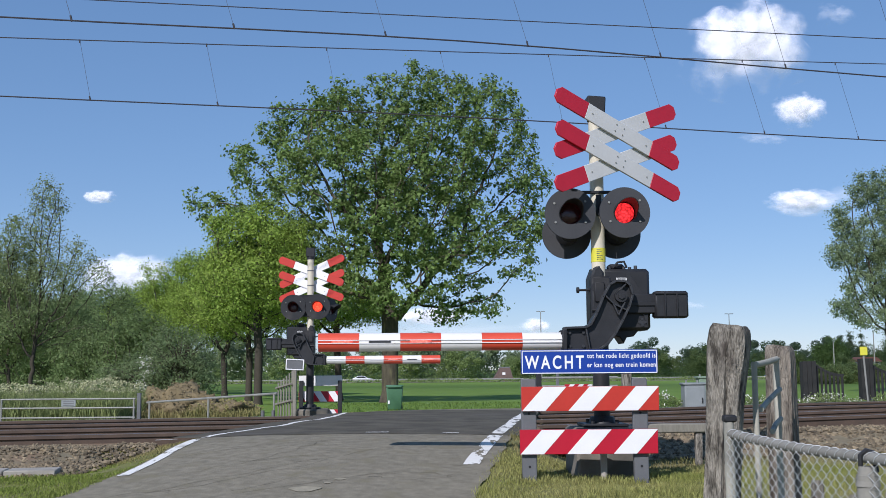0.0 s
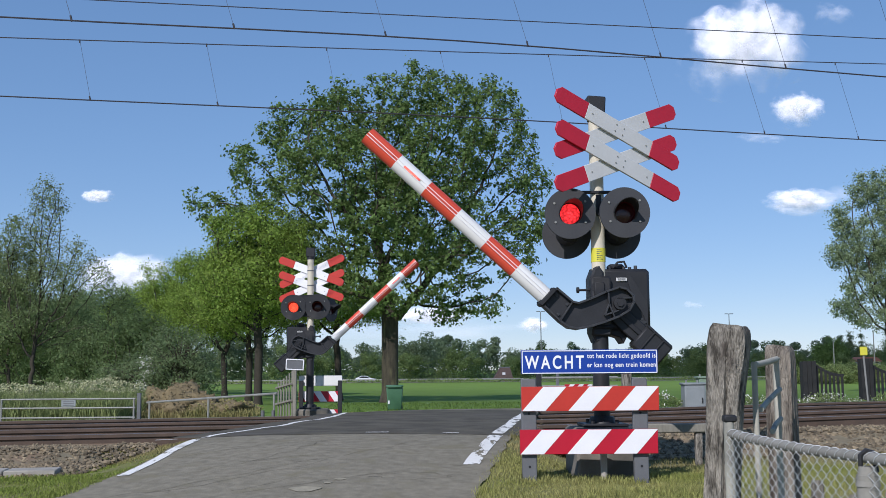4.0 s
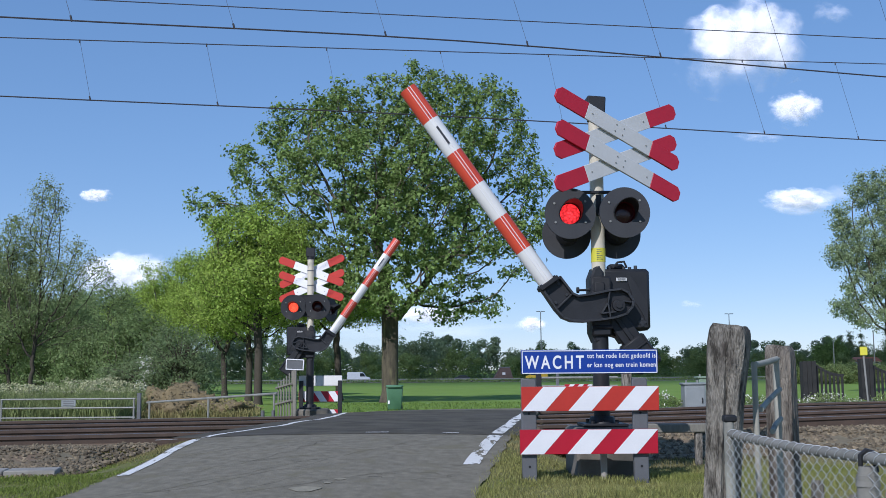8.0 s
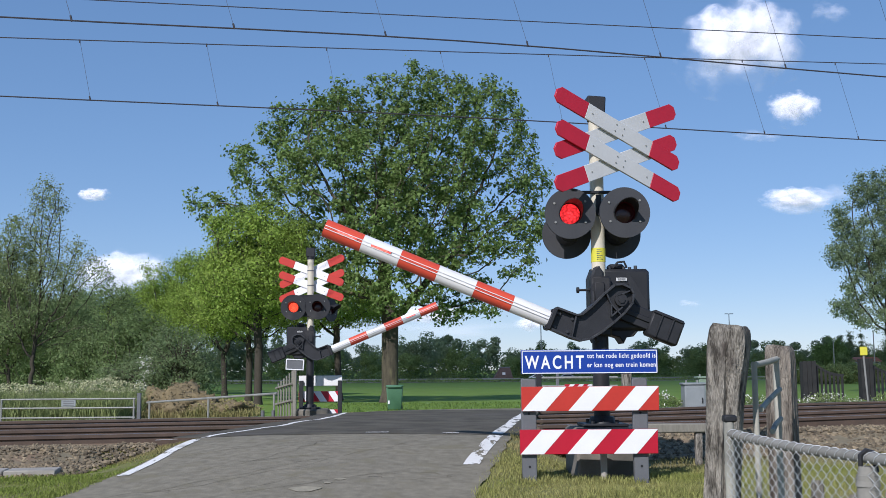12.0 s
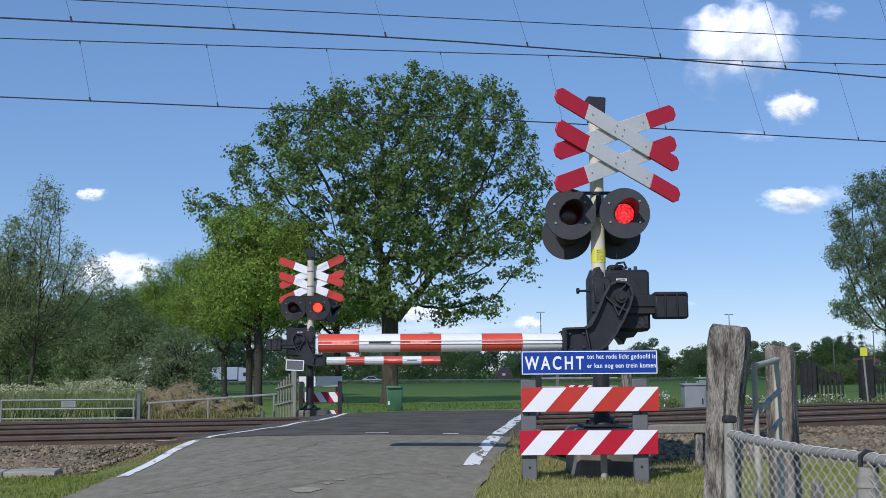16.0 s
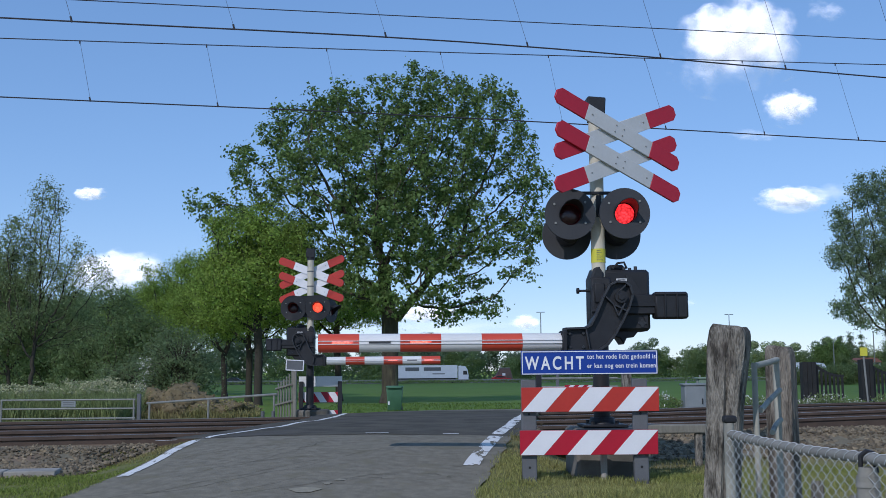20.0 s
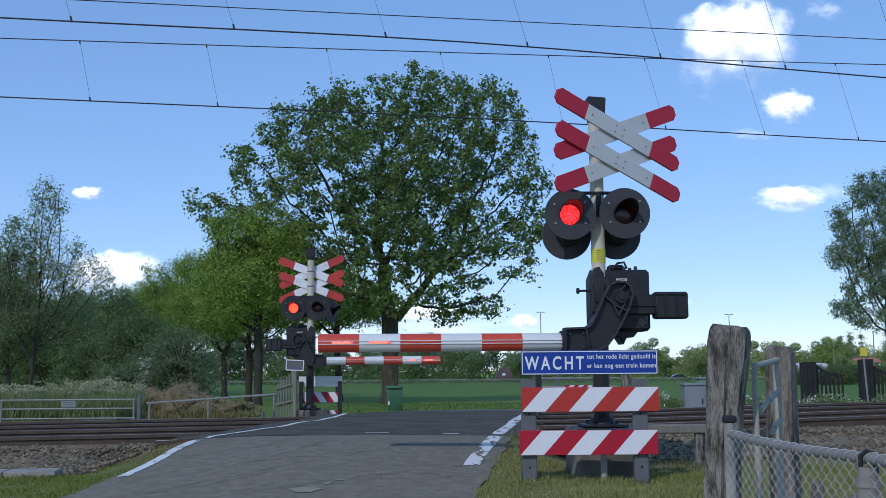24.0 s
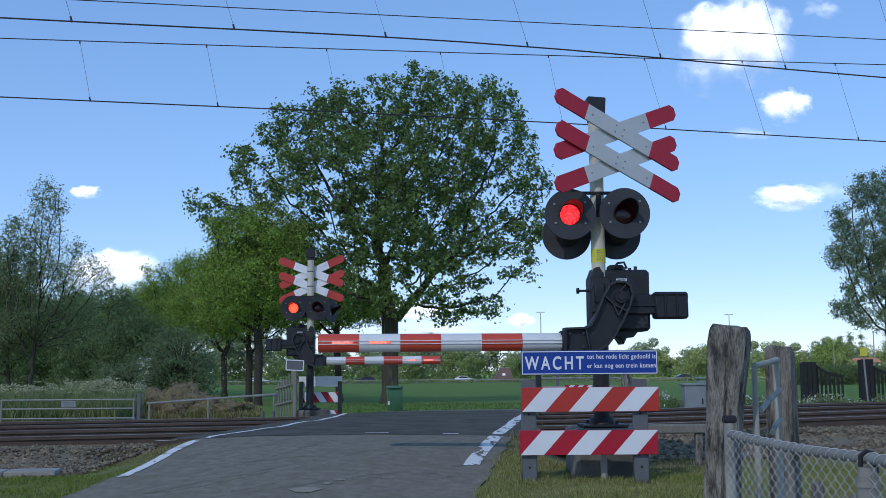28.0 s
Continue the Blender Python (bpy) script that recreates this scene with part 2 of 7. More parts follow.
    glass=mat("window_glass", (0.03, 0.035, 0.04), None, 0.08, scale=1, bump=0),
    tyre=mat("tyre_rubber", (0.02, 0.02, 0.02), None, 0.9, scale=9, bump=0.1),
    brick=mat("house_brick", (0.16, 0.1, 0.075), (0.12, 0.08, 0.06), 0.9, scale=3, fine=30, bump=0.3),
    rooftile=mat("roof_tile", (0.15, 0.1, 0.085), (0.1, 0.07, 0.06), 0.85, scale=2, fine=20, bump=0.4),
    redtile=mat("red_roof_tile", (0.3, 0.13, 0.09), (0.22, 0.1, 0.07), 0.85, scale=2, fine=20, bump=0.4),
    lens_off=mat("dark_red_lens", (0.06, 0.01, 0.012), (0.035, 0.008, 0.01), 0.2, scale=40, fine=90, bump=0.2),
    slot=mat("unlit_boom_lamp", (0.06, 0.06, 0.062), (0.03, 0.03, 0.03), 0.35, scale=30, bump=0.1),
    lens_on=glow("lit_red_lens", (1.0, 0.03, 0.03), 1.3),
    lens_far=glow("lit_amber_red_lens", (1.0, 0.06, 0.022), 2.4),
    boomlamp=glow("lit_boom_lamp", (1.0, 0.16, 0.1), 1.6),
)


# ---- mesh helpers ----
def finish(name, bm, material, parent=None, label="", smooth=True):
    me = bpy.data.meshes.new(name)
    bm.normal_update()
    bm.to_mesh(me)
    bm.free()
    mats = material if isinstance(material, (list, tuple)) else [material]
    for mm in mats:
        me.materials.append(mm)
    if smooth:
        me.polygons.foreach_set("use_smooth", [True] * len(me.polygons))
        me.set_sharp_from_angle(angle=radians(38))
    ob = new(name, me)
    if parent:
        ob.parent = parent
    if label:
        tagged(ob, label)
    return ob


def part(name, bm, material, parent, label=""):
    return finish(name, bm, material, parent, label)


def thing(name, m, label, category, group="", kind=""):
    ob = new(name)
    ob.empty_display_size = 0.2
    ob.matrix_world = m
    return tagged(ob, label, category, group, kind)


def mesh_from(name, verts, faces, material, parent=None, smooth=False):
    me = bpy.data.meshes.new(name)
    me.from_pydata(verts, [], faces)
    me.materials.append(material)
    if smooth:
        me.polygons.foreach_set("use_smooth", [True] * len(me.polygons))
    ob = new(name, me)
    if parent:
        ob.parent = parent
    return ob


def box(bm, cx, cy, cz, sx, sy, sz, bev=0.0, m=None, mi=0):
    r = bmesh.ops.create_cube(bm, size=1.0)
    bmesh.ops.scale(bm, vec=(sx, sy, sz), verts=r["verts"])
    vs = r["verts"]
    if bev:
        es = list({e for v in vs for e in v.link_edges})
        r2 = bmesh.ops.bevel(bm, geom=es, offset=bev, segments=1, affect="EDGES")
        vs = list({v for f in r2["faces"] for v in f.verts} | {v for v in vs if v.is_valid})
    for f in {f for v in vs for f in v.link_faces}:
        f.material_index = mi
    bmesh.ops.transform(bm, matrix=Matrix.Translation((cx, cy, cz)) @ (m or Matrix()), verts=vs)
    return vs


def cyl(bm, p, q, r1, r2=None, n=14, caps=True, mi=0):
    """A (tapered) round bar from p to q."""
    p, q = Vector(p), Vector(q)
    d = q - p
    r = bmesh.ops.create_cone(bm, cap_ends=caps, segments=n, radius1=r1, radius2=r1 if r2 is None else r2, depth=d.length)
    mt = Matrix.Translation((p + q) / 2) @ d.to_track_quat("Z", "Y").to_matrix().to_4x4()
    bmesh.ops.transform(bm, matrix=mt, verts=r["verts"])
    for f in {f for v in r["verts"] for f in v.link_faces}:
        f.material_index = mi
    return r["verts"]


def tube(bm, pts, radii, n=8):
    """A bar through several points, in one skin."""
    rings = []
    pts = [Vector(p) for p in pts]
    for i, p in enumerate(pts):
        d = (pts[min(i + 1, len(pts) - 1)] - pts[max(i - 1, 0)]).normalized()
        a = d.orthogonal().normalized() if i == 0 else (rings_axis - rings_axis.dot(d) * d).normalized()
        rings_axis = a
        b = d.cross(a)
        r = radii[i] if isinstance(radii, (list, tuple)) else radii
        rings.append([bm.verts.new(p + r * (math.cos(2 * math.pi * k / n) * a + math.sin(2 * math.pi * k / n) * b)) for k in range(n)])
    for s, t in zip(rings, rings[1:]):
        for k in range(n):
            bm.faces.new((s[k], s[(k + 1) % n], t[(k + 1) % n], t[k]))
    bm.faces.new(rings[0][::-1])
    bm.faces.new(rings[-1])


def plate(bm, outline, y0, y1, bev=0.0, mi=0):
    """A slab in the x-z plane with that outline, from y0 to y1."""
    lo = [bm.verts.new((x, y0, z)) for x, z in outline]
    hi = [bm.verts.new((x, y1, z)) for x, z in outline]
    fs = [bm.faces.new(lo), bm.faces.new(hi[::-1])]
    k = len(outline)
    for i in range(k):
        fs.append(bm.faces.new((lo[(i + 1) % k], lo[i], hi[i], hi[(i + 1) % k])))
    bmesh.ops.recalc_face_normals(bm, faces=fs)
    for f in fs:
        f.material_index = mi
    if bev:
        bmesh.ops.bevel(bm, geom=list({e for f in fs[:2] for e in f.edges}), offset=bev, segments=1, affect="EDGES")


def lettering(name, text, size, m, material, parent, width=None, bold=0.0, gap=1.12):
    cu = bpy.data.curves.new(name, "FONT")
    cu.body, cu.size, cu.extrude, cu.offset, cu.space_character = text, size, 0.001, bold, gap
    tmp = new("tmp", cu)
    bpy.context.view_layer.update()
    me = bpy.data.meshes.new_from_object(tmp.evaluated_get(bpy.context.evaluated_depsgraph_get()))
    bpy.data.objects.remove(tmp)
    if width:
        xs = [v.co.x for v in me.vertices]
        k = width / (max(xs) - min(xs))
        x0 = min(xs)
        for v in me.vertices:
            v.co.x = (v.co.x - x0) * k
    # each letter by itself: faces that share a stretch of the line belong together
    faces = sorted(((min(me.vertices[i].co.x for i in p.vertices), max(me.vertices[i].co.x for i in p.vertices), list(p.vertices)) for p in me.polygons), key=lambda q: q[0])
    groups, end = [], None
    for lo, hi, vs in faces:
        if end is None or lo > end + 1e-5:
            groups.append([])
            end = hi
        groups[-1].append(vs)
        end = max(end, hi)
    for g in groups:
        used = sorted({i for vs in g for i in vs})
        at = {i: k for k, i in enumerate(used)}
        ob = mesh_from(name, [tuple(me.vertices[i].co) for i in used], [[at[i] for i in vs] for vs in g], material, parent)
        ob.matrix_local = m
    bpy.data.meshes.remove(me)


# ---- plan: the tracks run 14 degrees across the view ----
A = radians(14)
U, N = Vector((math.cos(A), math.sin(A), 0)), Vector((-math.sin(A), math.cos(A), 0))


def tp(s, p, z=0.0):
    """s metres along the tracks, p metres across them."""
    v = U * s + N * p
    return Vector((v.x, v.y, z))


def smooth(a, b, t):
    t = min(1, max(0, (t - a) / (b - a)))
    return t * t * (3 - 2 * t)


def bed(p):
    """Height of the open ground across the tracks."""
    near = -0.33 - 0.12 * smooth(9, 4, p)
    return near + (-0.2 - near) * smooth(12.6, 13.5, p) - 0.15 * smooth(16, 17.5, p) - 0.12 * smooth(20.5, 24, p) - 0.31 * smooth(27, 42, p) - 0.18 * smooth(50, 60, p) - 0.9 * smooth(62, 225, p)


RAMP = ((3, -0.52), (7.5, -0.46), (9, -0.35), (10.4, -0.19), (11.6, -0.075), (12.4, -0.02), (13.0, 0.0), (60, 0.0))


def crown(x, y):
    """Height of the road: a ramp up to the tracks, level over them, then falling away."""
    p = N.x * x + N.y * y
    z = float(np.interp(y, [r[0] for r in RAMP], [r[1] for r in RAMP]))
    z -= 0.03 * smooth(16, 18, p) + 0.2 * smooth(19.9, 23.2, p) + 0.5 * smooth(24, 40, p)
    return z - 0.05 * smooth(-1.5, -3.6, x) * smooth(12.6, 11, y)


def surf(x, y):
    """The asphalt's own surface."""
    l, r = road_edges(y)
    return crown(x, y) - 0.03 * ((x - l) / (r - l) * 2 - 1) ** 2 + 0.008 * noise.noise((x * 1.2, y * 1.2, 9))


def road_edges(y):
    """Left and right edge of the asphalt at y metres from the camera."""
    left = float(np.interp(y, (-60, 3, 6, 8.5, 9.4, 9.6, 10.43, 11, 12.4, 12.9, 13.4, 15, 18.6, 22, 30), (-12.6, -5.2, -4.6, -4.0, -3.67, -3.4, -3.18, -3.09, -2.95, -2.88, -2.72, -2.46, -2.06, -2.0, -1.9)))
    right = 0.8 + 0.117 * (y - 13) - 0.1 * smooth(11.5, 9.5, y)
    return left, right


def gnd(x, y):
    """Height of the open ground: it meets the asphalt's edge and falls away from it."""
    p = N.x * x + N.y * y
    z = bed(p) + 0.03 * noise.noise((x * 0.8, y * 0.8, 0)) + 0.012 * noise.noise((x * 2.9, y * 2.9, 3))
    if -40 < y < 30 and p < 26:
        l, r = road_edges(y)
        out = max(l - x, x - r, 0.0)
        inside = min(x - l, r - x)
        k = smooth(0.9 if p < 12.5 else 0.45, 0.0, out)
        edge = surf(min(max(x, l), r), y)
        to = edge - 0.012 if inside < 0 else edge - 0.012 - 0.08 * smooth(0.0, 0.3, inside)
        z = z + (to - z) * k
    return z


# ---- ground, road and tracks ----
def build_ground():
    ss = [-4000, -2000, -1000, -500, -250, -140, -90, -60, -40, -30, -24, -20, -17, -14, -12, -10] + [-9 + 0.25 * i for i in range(73)] + [9.5 + i for i in range(12)] + [24, 28, 34, 42, 60, 90, 140, 250, 500, 1000, 2000, 4000]
    ps = [-400, -120, -50] + [-36 + 0.8 * i for i in range(50)] + [4.5 + 0.25 * i for i in range(72)] + [22.5 + 0.5 * i for i in range(20)] + [33, 34, 37, 41, 46, 52, 60, 70, 85, 105, 130, 160, 200, 230, 300, 450, 700, 1200, 2200, 4400]
    verts, faces, zones = [], [], []
    for p in ps:
        for s in ss:
            w = tp(s, p)
            verts.append((w.x, w.y, gnd(w.x, w.y)))
    k = len(ss)
    for j in range(len(ps) - 1):
        for i in range(k - 1):
            faces.append((j * k + i, j * k + i + 1, (j + 1) * k + i + 1, (j + 1) * k + i))
            zones.append(0 if ps[j] < (31 if ss[i] < 2 else 26) else 1)
    ob = mesh_from("ground", verts, faces, M["verge"], smooth=True)
    ob.data.materials.append(M["grass"])
    ob.data.polygons.foreach_set("material_index", zones)
    tagged(ob, "dry grassy verge running out into flat green farm fields", "ground", kind="structure")
    return ob


def road_sheet(name, y0, y1, step, inset0, inset1, lift, material, label, m=40, by_p=None, thick=0.05):
    verts, faces = [], []
    rows = int((y1 - y0) / step) + 1
    for j in range(rows + 1):
        y = y0 + (y1 - y0) * j / rows
        l, r = road_edges(y)
        for i in range(m + 1):
            x = l + inset0 + (r - inset1 - l - inset0) * i / m
            if i in (0, m):
                x += 0.05 * noise.noise((x, y * 2.3, 5))
            verts.append((x, y, surf(x, y) + lift))
    w = m + 1
    for j in range(rows):
        for i in range(m):
            faces.append((j * w + i, j * w + i + 1, (j + 1) * w + i + 1, (j + 1) * w + i))
    ob = mesh_from(name, verts, faces, material, smooth=True)
    return tagged(ob, label, "road", kind="structure")


def strip(name, pts, width, lift, material, label, parent=None, ragged=0.0, jag=7):
    """A painted or tarred strip that follows the road's surface."""
    verts, faces = [], []
    fine = []
    for (x0, y0), (x1, y1) in zip(pts, pts[1:]):
        k = max(2, int(math.hypot(x1 - x0, y1 - y0) / 0.12))
        fine += [(x0 + (x1 - x0) * i / k, y0 + (y1 - y0) * i / k) for i in range(k)]
    fine.append(pts[-1])
    for i, (x, y) in enumerate(fine):
        x2, y2 = fine[min(i + 1, len(fine) - 1)]
        x1, y1 = fine[max(i - 1, 0)]
        d = Vector((x2 - x1, y2 - y1)).normalized()
        nn = Vector((-d.y, d.x))
        for sgn in (-1, 1):
            e = width / 2 * sgn * (1 + ragged * noise.noise((x * jag, y * jag, 3 * sgn)))
            px, py = x + nn.x * e, y + nn.y * e
            verts.append((px, py, surf(px, py) + lift))
    for i in range(len(fine) - 1):
        faces.append((2 * i, 2 * i + 1, 2 * i + 3, 2 * i + 2))
    ob = mesh_from(name, verts, faces, material, parent, smooth=True)
    if label:
        tagged(ob, label, "road marking", kind="structure")
    return ob


ground = build_ground()
road = road_sheet("road", -32.0, 30, 0.2, 0, 0, 0.0, M["asphalt"], "worn grey asphalt country road rising to the crossing")


def build_deck():
    verts, faces = [], []
    rows, m = 60, 44
    for j in range(rows + 1):
        # the near end runs straight across the road, the far end along the track
        k = j / rows
        for i in range(m + 1):
            q = i / m
            y0, p1 = 12.75, 21.0
            x = -3.2 + 4.2 * q
            for _ in range(3):
                y1 = (p1 - N.x * x) / N.y
                y = y0 + (y1 - y0) * k
                l, r = road_edges(y)
                x = l - 0.3 + (r + 0.12 - l + 0.3) * q
            y += 0.08 * noise.noise((x * 1.5, 4, 0)) * (1 - k)
            verts.append((x, y, max(surf(x, y), crown(x, y) - 0.035) + 0.004))
    for j in range(rows):
        for i in range(m):
            a = j * (m + 1) + i
            faces.append((a, a + 1, a + m + 2, a + m + 1))
    ob = mesh_from("crossing_deck", verts, faces, M["deck"], smooth=True)
    tagged(ob, "dark newer asphalt deck between the rails", "road", kind="structure")


build_deck()
LINE_RIGHT = ((10.5, 10.9, 12.6, 14.4, 15.6, 19.6), (0.24, 0.3, 0.59, 0.83, 0.98, 1.46))
LINE_LEFT = ((10.43, 10.87, 11.38, 11.96, 12.42, 12.9, 13.6, 14.2, 15, 18.6, 21), (-3.08, -3.02, -2.96, -2.91, -2.86, -2.79, -2.62, -2.5, -2.29, -1.9, -1.84))


def worn_line(y0, y1, width, wear, label, run=LINE_RIGHT):
    """What is left of a painted line: ragged at its edges, chipped and gapped in between."""
    verts, faces = [], []
    ny, nx = int((y1 - y0) / 0.025), 16
    for j in range(ny):
        for i in range(nx):
            y = y0 + (y1 - y0) * (j + 0.5) / ny
            off = (i + 0.5) / nx - 0.5
            x = float(np.interp(y, *run)) + width * off
            edge = 1.0 - 2.2 * max(0.0, abs(off) - 0.3) * (1.6 + 2 * noise.noise((x * 3, y * 3.5, 11)))
            hole = noise.noise((x * 7, y * 2.6, 2)) + 0.7 * noise.noise((x * 22, y * 9, 5)) + 0.5 * noise.noise((x * 60, y * 30, 8))
            if hole > wear * edge:
                continue
            k = len(verts)
            for dx, dy in ((0, 0), (1, 0), (1, 1), (0, 1)):
                xx, yy = x + width / nx * (dx - 0.5) * 1.02, y + (y1 - y0) / ny * (dy - 0.5) * 1.02
                verts.append((xx, yy, surf(xx, yy) + 0.006))
            faces.append((k, k + 1, k + 2, k + 3))
    ob = mesh_from("edge_line", verts, faces, M["line"])
    tagged(ob, label, "road marking", kind="structure")


worn_line(10.62, 12.7, 0.16, 0.42, "worn white line flaking off along the road edge")
worn_line(12.9, 19.6, 0.15, 0.4, "worn white line flaking off across the deck")
worn_line(10.43, 12.55, 0.115, 0.5, "thick white line along the road edge", LINE_LEFT)
worn_line(12.75, 21.0, 0.1, 0.5, "thin worn white line along the road edge", LINE_LEFT)
for x0, x1, y, w in ((-0.93, -0.66, 12.83, 0.05), (-0.02, 0.17, 12.85, 0.05), (-3.35, -3.1, 12.6, 0.05)):
    strip("stop_mark", [(x0, y), (x1, y + 0.02)], w, 0.01, M["line"], "short worn white mark across the road", ragged=0.8)
random.seed(4)
for pts in ([(-2.6, 9.6), (-1.9, 10.2), (-1.2, 10.9), (-0.6, 11.6), (-0.15, 12.4)], [(-2.1, 10.8), (-1.4, 11.1), (-0.9, 11.5)],
            [(-1.7, 9.4), (-1.1, 9.9), (-0.3, 10.3)], [(-2.8, 11.3), (-1.9, 11.9), (-1.0, 12.2)], [(0.1, 10.55), (0.35, 10.7), (0.45, 10.95)],
            [(-0.66, 10.07), (-0.45, 9.96), (-0.14, 9.92), (0.07, 10.12), (-0.2, 10.26), (-0.51, 10.18), (-0.66, 10.08)], [(0.02, 10.1), (0.2, 10.16), (0.36, 10.2)], [(-3.0, 9.5), (-2.2, 9.75), (-1.5, 10.4), (-1.1, 11.0)], [(-1.9, 9.5), (-1.5, 9.8), (-1.2, 10.3)], [(-2.5, 10.3), (-1.9, 10.9), (-1.5, 11.6), (-1.3, 12.3)]):
    wig = [(x + random.uniform(-0.05, 0.05), y + random.uniform(-0.05, 0.05)) for (x0, y0), (x1, y1) in zip(pts, pts[1:]) for x, y in [(x0 + (x1 - x0) * k / 4, y0 + (y1 - y0) * k / 4) for k in range(4)]]
    strip("road_crack", wig, 0.0055, 0.004, M["tar"], "thin dark crack in the asphalt", ragged=1.6, jag=4)
for x, y, sx, sy in ((-1.22, 9.5, 0.13, 0.1), (-0.95, 9.9, 0.05, 0.04), (-1.05, 9.75, 0.04, 0.03)):
    bm = bmesh.new()
    n = 20
    vs = [bm.verts.new((x + sx * math.cos(a) * (1 + 0.25 * math.sin(3 * a)), y + sy * math.sin(a), surf(x + sx * math.cos(a), y + sy * math.sin(a)) + 0.006)) for a in [2 * math.pi * i / n for i in range(n)]]
    bm.faces.new(vs)
    tagged(finish("road_patch", bm, M["patch"]), "pale sandy patch on the worn asphalt", "road patch", kind="structure")


def rail_profile():
    return [(-0.07, 0), (0.07, 0), (0.07, 0.012), (0.012, 0.035), (0.012, 0.12), (0.036, 0.13), (0.036, 0.165), (0.028, 0.172),
            (-0.028, 0.172), (-0.036, 0.165), (-0.036, 0.13), (-0.012, 0.12), (-0.012, 0.035), (-0.07, 0.012)]


def build_track(pc, ztop, label):
    t = thing("railway_track", Matrix.Identity(4), label, "railway track", "tracks", "structure")
    prof = rail_profile()
    for off in (-0.753, 0.753):
        bm = bmesh.new()
        rows = []
        for s in (-400, -60, -25, -10, 0, 6, 8, 10, 12, 14, 25, 45, 90, 400):
            lift = 0.09 * smooth(6, 14, s)
            rows.append([bm.verts.new(tp(s, pc + off + a, ztop + lift - 0.172 + z)) for a, z in prof])
        k = len(prof)
        for r0, r1 in zip(rows, rows[1:]):
            for i in range(k):
                f = bm.faces.new((r0[i], r0[(i + 1) % k], r1[(i + 1) % k], r1[i]))
                f.material_index = 1 if i in (7,) else 0
        bm.faces.new(rows[0]), bm.faces.new(rows[-1][::-1])
        bmesh.ops.recalc_face_normals(bm, faces=bm.faces)
        part("rail", bm, [M["rail"], M["railtop"]], t, "rusty steel rail with a bright worn head")
    bm = bmesh.new()
    box(bm, 0, 0, 0, 0.26, 2.5, 0.16, 0.02)
    me = bpy.data.meshes.new("sleeper")
    bm.to_mesh(me), bm.free()
    me.materials.append(M["sleeper"])
    for i in range(-30, 50):
        s = i * 0.6
        w = tp(s, pc)
        l, r = road_edges(w.y)
        if l - 0.75 < w.x < r + 0.25:
            continue
        o = new("sleeper", me)
        o.parent = t
        o.matrix_world = Matrix.Translation((w.x, w.y, ztop - 0.172 - 0.12)) @ Matrix.Rotation(A, 4, "Z")
    return t


build_track(14.95, -0.034, "rusty railway track on concrete sleepers in ballast, near the road")
build_track(19.0, -0.08, "rusty railway track on concrete sleepers in ballast, farther over")


def stones(name, count, s0, s1, p0, p1, size, seed, label, skip_road=True):
    rng = np.random.default_rng(seed)
    verts, faces = [], []
    base = [(1, 0, 0), (-1, 0, 0), (0, 1, 0), (0, -1, 0), (0, 0, 1), (0, 0, -1)]
    fs = [(0, 2, 4), (2, 1, 4), (1, 3, 4), (3, 0, 4), (2, 0, 5), (1, 2, 5), (3, 1, 5), (0, 3, 5)]
    for _ in range(count):
        s, p = rng.uniform(s0, s1), rng.uniform(p0, p1)
        w = tp(s, p)
        l, r = road_edges(w.y)
        if skip_road and l - 0.45 < w.x < r + 0.18:
            continue
        z = gnd(w.x, w.y) + (0.05 if p > 11.9 else 0.02)
        k = len(verts)
        rot = Euler(rng.uniform(0, 6.3, 3)).to_matrix()
        sc = size * rng.uniform(0.5, 1.4)
        for b in base:
            v = rot @ Vector([c * sc * rng.uniform(0.6, 1.15) for c in b])
            verts.append((w.x + v.x, w.y + v.y, z + v.z * 0.8))
        faces += [tuple(k + i for i in f) for f in fs]
    ob = mesh_from(name, verts, faces, M["stone"])
    return tagged(ob, label, "ballast", kind="stuff")


def bed_sheet():
    verts, faces = [], []
    ss = [-300, -100, -40] + [-28 + i for i in range(75)] + [90, 300]
    ps = [11.6, 12.0, 12.4] + [12.75 + 0.25 * i for i in range(36)]
    for p in ps:
        for s in ss:
            w = tp(s, p)
            l, r = road_edges(w.y)
            e = min(p - 11.5, 21.5 - p) + 0.12 * noise.noise((w.x * 1.3, w.y * 1.3, 8))
            z = (gnd(w.x, w.y) if p < 13 else bed(p)) + 0.06 * min(1, e * 3) - 0.01 + 0.02 * noise.noise((w.x * 3, w.y * 3, 0))
            if l - 0.7 < w.x < r + 0.3:
                z -= 0.25
            verts.append((w.x, w.y, z))
    k = len(ss)
    for j in range(len(ps) - 1):
        for i in range(k - 1):
            faces.append((j * k + i, j * k + i + 1, (j + 1) * k + i + 1, (j + 1) * k + i))
    tagged(mesh_from("track_bed", verts, faces, M["ballast"], smooth=True), "brown stony ballast bed under both tracks", "track bed", kind="structure")


bed_sheet()
stones("ballast_stones", 13000, -12, -0.2, 11.6, 14.1, 0.03, 1, "loose brown ballast stones at the foot of the track")
stones("ballast_stones", 9000, 4.5, 17, 11.6, 14.1, 0.05, 2, "loose brown ballast stones at the foot of the track")
stones("ballast_stones", 5000, -14, 20, 14.1, 20.8, 0.045, 3, "brown ballast stones between the rails")


